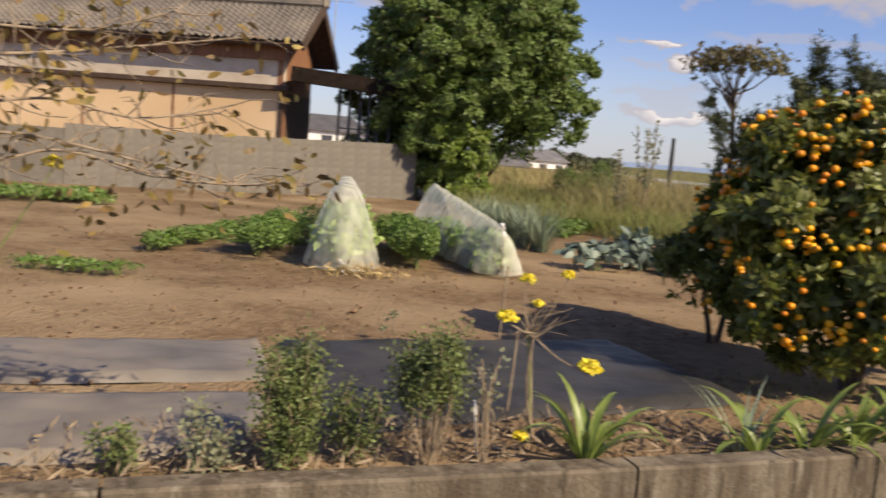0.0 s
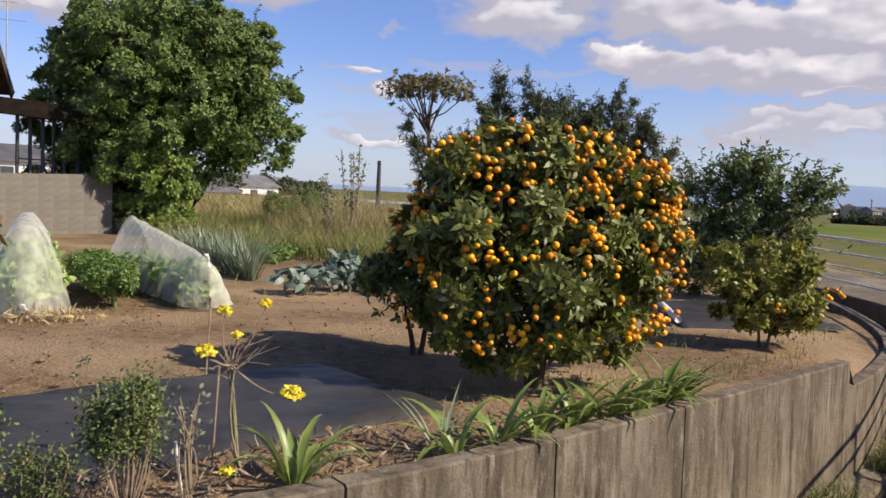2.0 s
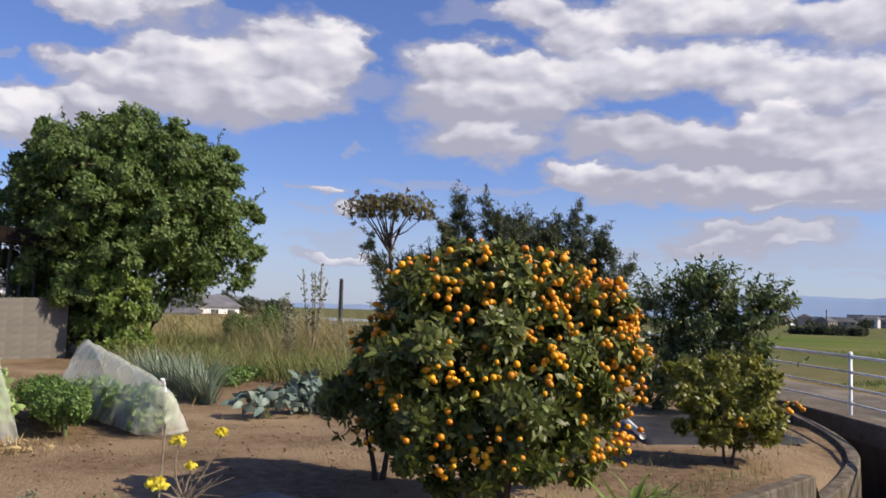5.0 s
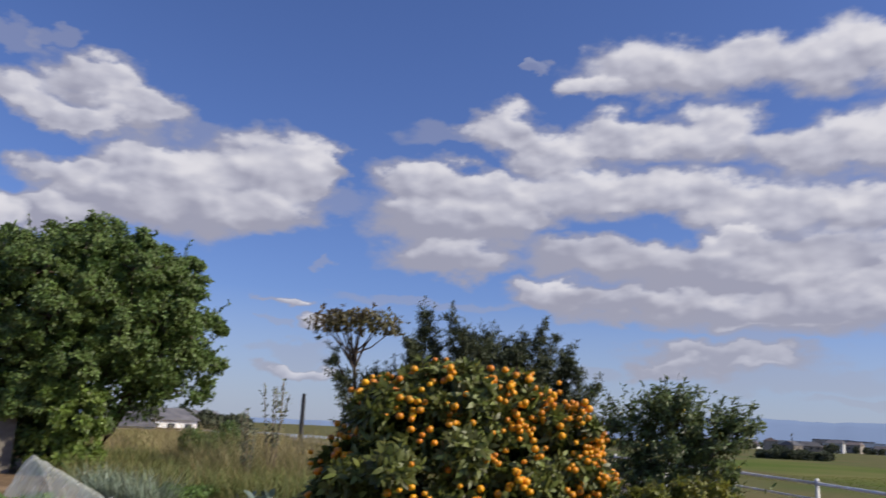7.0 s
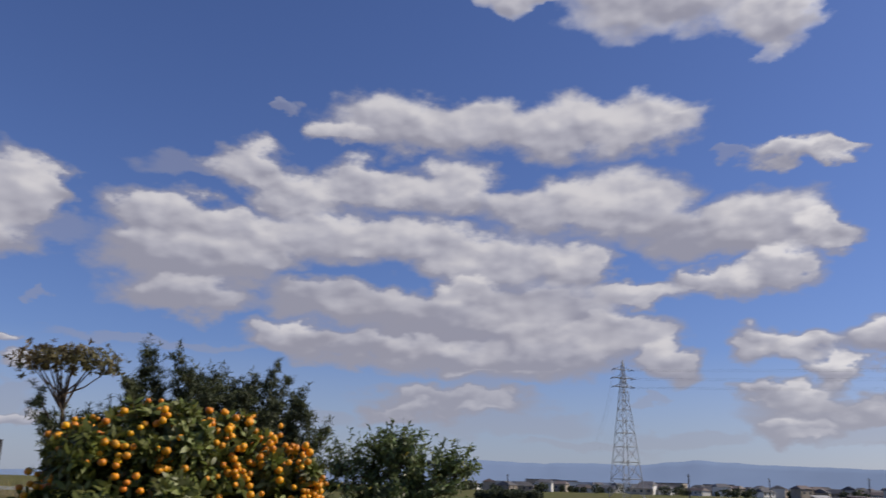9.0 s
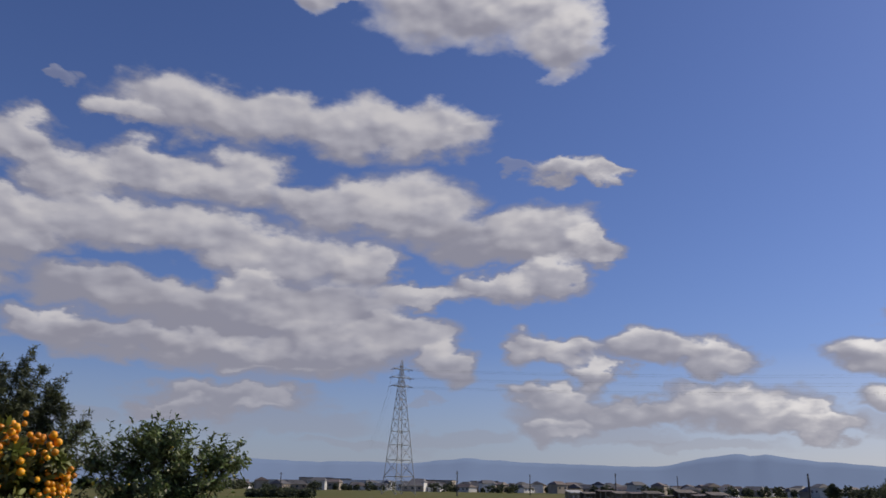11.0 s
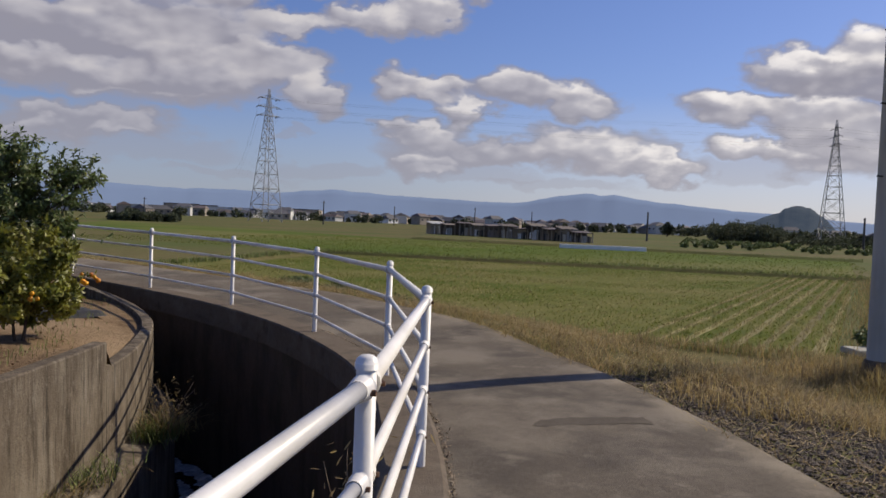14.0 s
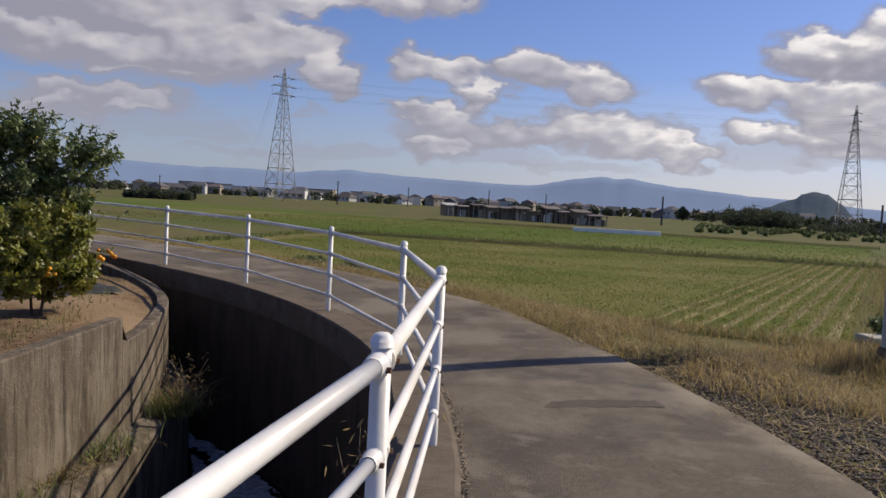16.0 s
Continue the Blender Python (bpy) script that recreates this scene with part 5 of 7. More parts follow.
def clump(name, at, n, length, width, label, category, mat, group="", droop=1.0):
    """Arching strap leaves from one root: folded, tapering, bending over."""
    base = thing(name, at, label, category, group)
    for _ in range(n):
        az = np.random.uniform(0, 2 * math.pi)
        L = length * np.random.uniform(0.6, 1.15)
        up = np.random.uniform(0.75, 1.35)
        bend = droop * np.random.uniform(0.5, 1.5)
        verts, faces = [], []
        p = Vector((math.cos(az) * 0.03, math.sin(az) * 0.03, -0.02))
        ang = up
        segs = 8
        s = Vector((-math.sin(az), math.cos(az), 0))
        for k in range(segs + 1):
            u = k / segs
            w = width * (0.55 + 0.9 * u * (1 - u) * 2) * (1 - u ** 4)
            d = Vector((math.cos(az) * math.cos(ang), math.sin(az) * math.cos(ang), math.sin(ang)))
            nn = s.cross(d)
            verts += [p + s * w * 0.5 - nn * w * 0.16, p.copy(), p - s * w * 0.5 - nn * w * 0.16]
            p = p + d * (L / segs)
            ang -= bend * 1.9 * (0.3 + u) / segs
        for k in range(segs):
            for e in (0, 1):
                faces.append((k * 3 + e, k * 3 + e + 1, k * 3 + 4 + e, k * 3 + 3 + e))
        mesh_part("leaf", verts, faces, mat, base, smooth=True)
    return base


np.random.seed(41)
clump("lily_clump", (0.56, 4.52, -0.03), 17, 0.60, 0.048, "clump of arching green strap leaves growing on the wall's edge", "lily plant", M_STRAP, "lily clumps", 1.25)
np.random.seed(42)
for x, y, n, L in ((1.62, 4.86, 12, 0.46), (1.95, 4.96, 17, 0.46), (2.3, 5.1, 17, 0.44), (2.65, 5.24, 17, 0.46), (2.98, 5.36, 19, 0.48), (3.3, 5.48, 17, 0.46), (3.62, 5.62, 20, 0.5), (3.85, 5.72, 15, 0.46)):
    clump("lily_clump", (x, y, -0.03), n, L * 1.15, 0.05, "clump of floppy green strap leaves leaning over the concrete wall", "lily plant", M_STRAP, "lily clumps", 1.2)
clump("lily_clump", (3.7, 5.66, -0.02), 4, 0.66, 0.05, "few upright strap leaves among floppy ones", "lily plant", M_STRAP, "lily clumps", 0.25)
clump("lily_clump", (2.75, 5.3, -0.02), 3, 0.55, 0.045, "few upright strap leaves among floppy ones", "lily plant", M_STRAP, "lily clumps", 0.5)
clump("iris_clump", (1.52, 4.86, -0.03), 11, 0.5, 0.018, "tuft of narrow silvery upright leaves", "grass tuft", M_SCALLION, "", 0.5)


def flower_head(parent, at, r):
    n = 150
    d = np.random.normal(0, 1, (n, 3))
    d /= np.linalg.norm(d, axis=1)[:, None]
    d[:, 2] = np.abs(d[:, 2]) * 0.9 - 0.15
    leaf_cloud("flower", np.array(at) + d * r * np.random.uniform(0.3, 0.8, (n, 1)) * np.array((1, 1, 0.75)), d, r * 0.5, r * 0.42, M_PETAL, parent, "bright yellow flower cluster", spread=0.5)


np.random.seed(45)
fl = thing("yellow_flowers", (0, 0, 0), "leggy plant with dry stalks and bright yellow flower heads", "flowering plant")
root = Vector((0.27, 4.74, -0.03))
hub = Vector((0.22, 4.64, 0.62))
for at, r in (((0.18, 4.64, 0.91), 0.045), ((0.51, 4.40, 0.51), 0.068), ((0.08, 4.55, 0.71), 0.06), ((0.39, 4.62, 0.95), 0.04), ((0.20, 4.54, 0.07), 0.045), ((0.25, 4.64, 0.78), 0.035)):
    flower_head(fl, at, r)
    start = root if at[2] < 0.3 else hub
    v, f = tube_geo(bent(start, Vector(at) - Vector((0, 0, r * 0.5)), 0.025, 6), np.linspace(0.006, 0.0035, 6), 6)
    mesh_part("stalk", v, f, M_STALK if at[2] > 0.3 else M_STEM, fl)
for k in range(3):
    v, f = tube_geo(bent(root + Vector((0.02 * k, 0.01, 0)), hub + Vector((0.02 * k - 0.02, 0, 0)), 0.03, 6), np.linspace(0.009, 0.006, 6), 6)
    mesh_part("stem", v, f, M_STEM if k == 0 else M_STALK, fl)
for k in range(26):
    d = Vector(np.random.normal(0, 1, 3)).normalized()
    s0 = hub + Vector(np.random.normal(0, 0.03, 3))
    v, f = tube_geo(bent(s0, s0 + Vector((d.x * 0.16 + 0.04, d.y * 0.12, abs(d.z) * 0.22)), 0.015, 4), np.linspace(0.003, 0.001, 4), 4)
    mesh_part("twig", v, f, M_STALK, fl)


def weed(at, h, r, n, label, mat, bare=0.35, stalks=7, leaf=0.030):
    base = thing("weed", at, label, "weed", "weeds by the wall")
    ps, ws = [], []
    for k in range(stalks):
        az = np.random.uniform(0, 2 * math.pi)
        tip = Vector((math.cos(az) * r * np.random.uniform(0.1, 0.9), math.sin(az) * r * np.random.uniform(0.1, 0.9), h * np.random.uniform(0.7, 1.05)))
        pts = bent((math.cos(az) * 0.03, math.sin(az) * 0.03, -0.03), tip, 0.04, 6)
        v, f = tube_geo(pts, np.linspace(0.006, 0.003, 6) * max(1.0, h / 0.9), 5)
        mesh_part("stalk", v, f, M_STALK, base)
        m = n // stalks
        t = np.random.uniform(bare, 1.0, m)
        c = np.array([list(pts[min(4, int(u * 5))].lerp(pts[min(4, int(u * 5)) + 1], u * 5 - min(4, int(u * 5)))) for u in t])
        ps.append(c + np.random.normal(0, min(0.2 * r, 0.042), (m, 3)))
        ws.append(np.random.normal(0, 1, (m, 3)) + np.array((0, 0, 0.4)))
    leaf_cloud("foliage", np.concatenate(ps), np.concatenate(ws), leaf, leaf * 0.55, mat, base)
    return base


np.random.seed(47)
weed((-0.97, 4.12, 0), 0.60, 0.20, 6500, "bushy green weed with dry lower stalks", M_WEED, 0.12, 22, 0.024)
weed((-0.68, 4.32, 0), 0.34, 0.18, 1500, "bushy green weed with dry lower stalks", M_WEED, 0.12, 9, 0.024)
weed((-0.28, 4.32, 0), 0.64, 0.22, 5600, "leggy green weed on bare brown stalks", M_WEED, 0.62, 22, 0.024)
weed((0.0, 4.36, 0), 0.5, 0.2, 90, "dry brown weed stalks with few leaves", M_GREYWEED, 0.6, 8)
weed((-1.32, 4.05, 0), 0.26, 0.2, 700, "low grey-green weed on the wall's edge", M_GREYWEED, 0.1, 8)
weed((-1.72, 3.92, 0), 0.18, 0.12, 600, "small green weed tuft", M_WEED, 0.05, 5)
weed((-0.62, 6.95, 0), 0.22, 0.06, 60, "thin seedling with few leaves", M_GREYWEED, 0.6, 2)

# sticks and pipe
for a, b, r, mat, lab in (((0.27, 7.2, -0.05), (0.30, 7.25, 0.62), 0.008, M_STALK, "thin bare garden stake in the soil"), ((-0.02, 4.52, -0.05), (-0.06, 4.5, 0.26), 0.008, M_PIPE, "short white stake by the wall"), ((0.16, 4.95, -0.03), (0.19, 5.0, 0.55), 0.006, M_STALK, "thin bare garden stake in the soil")):
    v, f = tube_geo([a, b], [r, r], 8)
    tagged(mesh_part("stake", v, f, mat), lab, "stake", "stakes")
v, f = tube_geo([(7.25, 10.9, 0.06), (6.5, 9.4, 0.05)], [0.045, 0.045], 12)
tagged(mesh_part("pipe", v, f, M_PIPE, smooth=True), "white plastic pipe lying on the mulch film", "pipe")

# litter of dry stems near the wall
np.random.seed(51)
n = 900
t = np.random.uniform(-2.2, 1.4, n)
P = np.stack([t, 4.78 + 0.36 * t * 0.95 + np.random.uniform(-0.5, 0.25, n), np.random.uniform(-0.02, 0.03, n)], 1)
W = np.random.normal(0, 1, (n, 3)) * np.array((1, 0.6, 0.2))
base = thing("dry_litter", (0, 0, 0), "dry stems and dead leaves along the wall", "litter", kind="stuff")
leaf_cloud("litter", P, W, 0.09, 0.014, M_STALK, base)


def clods():
    """Loose lumps and pebbles on the soil."""
    n = 1900
    u = np.random.uniform(0, 1, (n, 2))
    x = -6 + 17 * u[:, 0]
    y = 4.6 + 9.5 * u[:, 1] ** 1.2
    items_v, items_f = [], []
    ico = [(0, 0, 1), (0.89, 0, 0.45), (0.28, 0.85, 0.45), (-0.72, 0.53, 0.45), (-0.72, -0.53, 0.45), (0.28, -0.85, 0.45), (0, 0, -0.6)]
    fc = [(0, 1, 2), (0, 2, 3), (0, 3, 4), (0, 4, 5), (0, 5, 1), (6, 2, 1), (6, 3, 2), (6, 4, 3), (6, 5, 4), (6, 1, 5)]
    k = 0
    for i in range(n):
        lim = 4.42 + 0.36 * x[i] + (0.25 if x[i] < 7 else 0.25 + (x[i] - 7) * 0.75)
        if y[i] < lim:
            continue
        s = np.random.uniform(0.008, 0.026) * (1 + (np.random.uniform() > 0.96))
        m = np.random.normal(1, 0.25, (7, 3))
        items_v += [(x[i] + a * s * q[0], y[i] + b * s * q[1], -0.035 + c * s * 0.8 * q[2]) for (a, b, c), q in zip(ico, m)]
        items_f += [tuple(k + j for j in q) for q in fc]
        k += 7
    ob = mesh_part("soil_clods", items_v, items_f, M_CLOD)
    tagged(ob, "small clods and pebbles lying on dry soil", "clods", kind="stuff")


clods()

# low weeds and grass tufts scattered over the soil
np.random.seed(53)
P = np.concatenate([row_points((6.3, 7.25), (10.2, 10.4), 160, 0.18), row_points((4.2, 6.4), (6.6, 7.3), 160, 0.12), row_points((5.2, 7.9), (6.2, 8.3), 90, 0.2), row_points((-5, 9.2), (-3.6, 9.0), 120, 0.2), row_points((2.0, 6.3), (4.0, 6.6), 220, 0.35)])
tagged(blade_object("garden_grass", P, 0.10, 0.008, 0.7, M_GREENGRASS), "sparse short grass on the garden soil", "grass", kind="stuff")

# tall wild grass behind the beds
np.random.seed(57)


def meadow(n, x0, x1, y0, y1, h, mat, name, label, w=0.022, lean=0.35, keep=None):
    p = np.stack([np.random.uniform(x0, x1, n), np.random.uniform(y0, y1, n), np.zeros(n)], 1)
    if keep:
        m = np.array([keep(a, b) for a, b, _ in p])
        p = p[m]
    tagged(blade_object(name, p, h, w, lean, mat, splay=0.6), label, "grass", kind="stuff")


def behind(x, y):
    return y > 17.5 + 1.2 * math.sin(x * 0.9) + (3.5 if x < 1.5 else 0) and x < 1.5 + y * 0.40


def far_right(x, y):
    return behind(x, y) and x > 3.2 + 0.8 * noise.noise(Vector((x, y, 0)))


M_PALEGRASS = material("pale_seed_grass", (0.36, 0.29, 0.14), (0.50, 0.41, 0.22), 0.6, 0.9, 0.0, island=0.35, translucent=0.4, big=((0.26, 0.25, 0.10), 0.5))
M_MIXGRASS = material("mixed_wild_grass", (0.215, 0.225, 0.07), (0.36, 0.31, 0.13), 0.7, 0.85, 0.0, island=0.4, translucent=0.4, big=((0.38, 0.30, 0.145), 0.35))
meadow(9000, 2.5, 16, 21, 36, 1.75, M_PALEGRASS, "tall_reed_grass", "tall pale reed grass behind the garden", 0.014, 0.75, keep=far_right)
meadow(14000, 0.2, 15, 17.5, 34, 0.8, M_MIXGRASS, "wild_grass", "tangled dry and green wild grass behind the garden beds", 0.014, 1.0, keep=behind)
meadow(24000, 0.2, 15, 17, 34, 0.72, M_GREENGRASS, "wild_grass_green", "green weeds among the tall dry grass", 0.02, 0.9, keep=behind)
p_far = np.random.uniform((-6, 34), (26, 90), (16000, 2))
p_far = p_far[(p_far[:, 0] < 1.0 + p_far[:, 1] * 0.24)]
tagged(blade_object("far_grass", np.concatenate([p_far, np.full((len(p_far), 1), 0.03)], 1), 0.8, 0.05, 0.8, M_MIXGRASS, segs=2, splay=0.6), "wild grass on waste ground farther off", "grass", kind="stuff")
mound("shrub", (2.0, 17.2), (2.7, 18.2), 0.32, 0.36, "yellow-green low shrub at the edge of the grass", "shrub", 0.08, M_GREENS, 700)
weed((5.15, 22.6, 0), 2.9, 0.6, 420, "thin pale sapling standing out of the grass", M_GREYWEED, 0.4, 6, 0.085)
weed((4.3, 21.6, 0), 2.0, 0.5, 320, "thin pale sapling standing out of the grass", M_GREYWEED, 0.3, 6, 0.08)
mound("shrub", (4.0, 29.0), (5.0, 29.4), 0.8, 1.7, "dark leafy shrub behind the grass", "shrub", 0.10, M_LEAF_BROAD, 3200)

# branch that hangs into the garden from a tree behind the wall's near end
np.random.seed(61)
M_TWIG = material("pale_twig_bark", (0.20, 0.155, 0.115), (0.33, 0.26, 0.195), 14, 0.9, 0.5, 40, stretch=(1, 1, 0.25), spec=0.1)
br = thing("overhanging_tree", (-3.3, 3.55, -0.1), "thin bare-limbed tree with few turning leaves", "tree")
origin = Vector((-3.3, 3.55, -0.1))
wood = [tube_geo([(0, 0, 0), (0.05, 0.02, 0.9), (0.25, 0.08, 1.5), (0.4, 0.12, 2.1)], [0.05, 0.042, 0.034, 0.02], 8)]
tips = []
for path in ([(0.25, 0.08, 1.45), (1.04, 0.2, 1.46), (1.31, 0.34, 1.52), (1.81, 0.53, 1.42), (2.39, 0.66, 1.44)],
             [(0.35, 0.1, 1.9), (1.02, 0.19, 1.9), (1.46, 0.41, 1.98), (2.14, 0.61, 2.12)],
             [(0.25, 0.08, 1.55), (1.03, 0.2, 1.7), (1.29, 0.33, 1.74), (1.6, 0.46, 1.69), (2.04, 0.59, 1.8)],
             [(0.38, 0.1, 2.0), (1.01, 0.19, 2.02), (1.39, 0.37, 2.05), (1.76, 0.51, 2.19)],
             [(0.2, 0.06, 1.4), (1.04, 0.2, 1.58), (1.64, 0.47, 1.49), (2.06, 0.6, 1.41)]):
    pts = along(path, 0.06)
    wood.append(tube_geo(pts, list(np.linspace(0.011, 0.004, len(pts))), 6))
    for _ in range(44):
        p = pts[np.random.randint(len(pts) // 4, len(pts))]
        d = Vector(np.random.normal(0, 1, 3)).normalized()
        q = p + Vector((d.x * 0.2 + 0.08, d.y * 0.15, d.z * 0.16))
        wood.append(tube_geo(bent(p, q, 0.02, 4), np.linspace(0.004, 0.0018, 4), 5))
        tips.append((q, d))
v, f = join_geo(wood)
mesh_part("trunk", v, f, M_TWIG, br, "thin pale grey branches", smooth=True)
ps, ws = [], []
for c, m in (((1.25, 0.31, 1.82), 46), ((1.43, 0.39, 1.27), 26), ((1.1, 0.24, 1.58), 44), ((1.4, 0.36, 2.05), 36), ((1.7, 0.5, 1.47), 16), ((1.92, 0.56, 1.63), 10), ((2.0, 0.58, 1.95), 10), ((2.3, 0.66, 1.47), 22), ((0.9, 0.2, 1.75), 50)):
    ps.append(np.array(c) + np.random.normal(0, 0.08, (m, 3)))
    ws.append(np.random.normal(0, 1, (m, 3)) + np.array((0, 0, -0.7)))
for q, d in tips:
    if np.random.uniform() < 0.6:
        m = np.random.randint(1, 4)
        ps.append(np.array(q) + np.random.normal(0, 0.03, (m, 3)))
        ws.append(np.random.normal(0, 1, (m, 3)) + np.array((0, 0, -0.7)))
leaf_cloud("crown", np.concatenate(ps), np.concatenate(ws), 0.068, 0.03, M_YELLOWLEAF, br, "few drooping yellow-green leaves")
yf = thing("yellow_flowers", (-2.06, 3.95, 0), "small yellow flowers on a thin stalk", "flowering plant")
flower_head(yf, (0, 0, 1.36), 0.05)
v, f = tube_geo(bent((-1.0, -0.32, -0.1), (0, 0, 1.33), 0.05, 6), np.linspace(0.008, 0.004, 6), 6)
mesh_part("stem", v, f, M_STEM, yf)

# ---- yard wall, house, carport ----
M_BLOCK = material("concrete_block", (0.155, 0.142, 0.124), (0.215, 0.197, 0.172), 7, 0.92, 0.3, 60, rand=0.05, big=((0.135, 0.12, 0.103), 0.5), bump_dist=0.006, spec=0.2)
M_MORTAR = material("mortar", (0.15, 0.132, 0.115), (0.19, 0.168, 0.145), 20, 0.95, 0.3, 80)
M_PLASTER = material("cream_plaster", (0.64, 0.46, 0.28), (0.72, 0.53, 0.34), 1.4, 0.9, 0.1, 30, big=((0.58, 0.40, 0.23), 0.35))
M_GREYPLASTER = material("grey_plaster", (0.42, 0.35, 0.28), (0.56, 0.48, 0.39), 1.6, 0.9, 0.1, 30)
M_TILE = material("grey_roof_tile", (0.10, 0.088, 0.08), (0.17, 0.15, 0.135), 5, 0.75, 0.2, 40, rand=0.15, big=((0.21, 0.18, 0.15), 0.8))
M_DARKWOOD = material("dark_wood", (0.04, 0.024, 0.018), (0.08, 0.048, 0.033), 8, 0.8, 0.3, 40, stretch=(1, 1, 0.2))
M_REDWOOD = material("red_brown_board", (0.17, 0.075, 0.04), (0.25, 0.12, 0.065), 5, 0.8, 0.2, 40, stretch=(1, 1, 0.2))
M_PITCH = material("pitch_black_board", (0.012, 0.009, 0.007), (0.026, 0.018, 0.014), 6, 0.9, 0.2, 40, spec=0.1)
M_METALBAR = material("dark_bar", (0.03, 0.03, 0.032), (0.05, 0.05, 0.052), 10, 0.5, 0.1, 40)


def yard_wall():
    wall = thing("yard_wall", (0, 0, 0), "plain grey concrete block wall in front of the house", "block wall", kind="structure")
    line = [Vector(p) for p in ((-26, 17.5, -0.08), (-9.6, 20.6, -0.08), (-1.15, 25.0, 0.2))]
    for s, (a, b) in enumerate(zip(line, line[1:])):
        d = b - a
        L = d.length
        d.normalize()
        yaw = math.atan2(d.y, d.x)
        rot = Matrix.Rotation(yaw, 4, "Z")
        core = box_bm(L, 0.10, 1.6, (0, 0, -0.08))
        ob = part("mortar", core, M_MORTAR, wall)
        ob.matrix_basis = Matrix.Translation((a + b) / 2 + Vector((0, 0, 0.72))) @ rot
        if s == 0:
            cb = box_bm(L, 0.12, 1.45)
            ob = part("far_run", cb, M_BLOCK, wall)
            ob.matrix_basis = Matrix.Translation((a + b) / 2 + Vector((0, 0, 0.727))) @ rot
            continue
        block = None
        nx = round(L / 0.4)
        for j in range(-1, 8):
            for i in range(nx):
                if block is None:
                    block = part("block", box_bm(L / nx - 0.003, 0.104, 0.187, bevel=0.001), M_BLOCK, wall)
                    ob = block
                else:
                    ob = new("block", block.data)
                    ob.parent = wall
                ob.matrix_basis = Matrix.Translation(a + d * ((i + 0.5) * L / nx) + Vector((0, 0, -0.04 + 0.094 + j * 0.19))) @ rot


def at_az(az, dist, z=0.0):
    a = radians(az)
    return Vector((math.sin(a) * dist, math.cos(a) * dist, z))


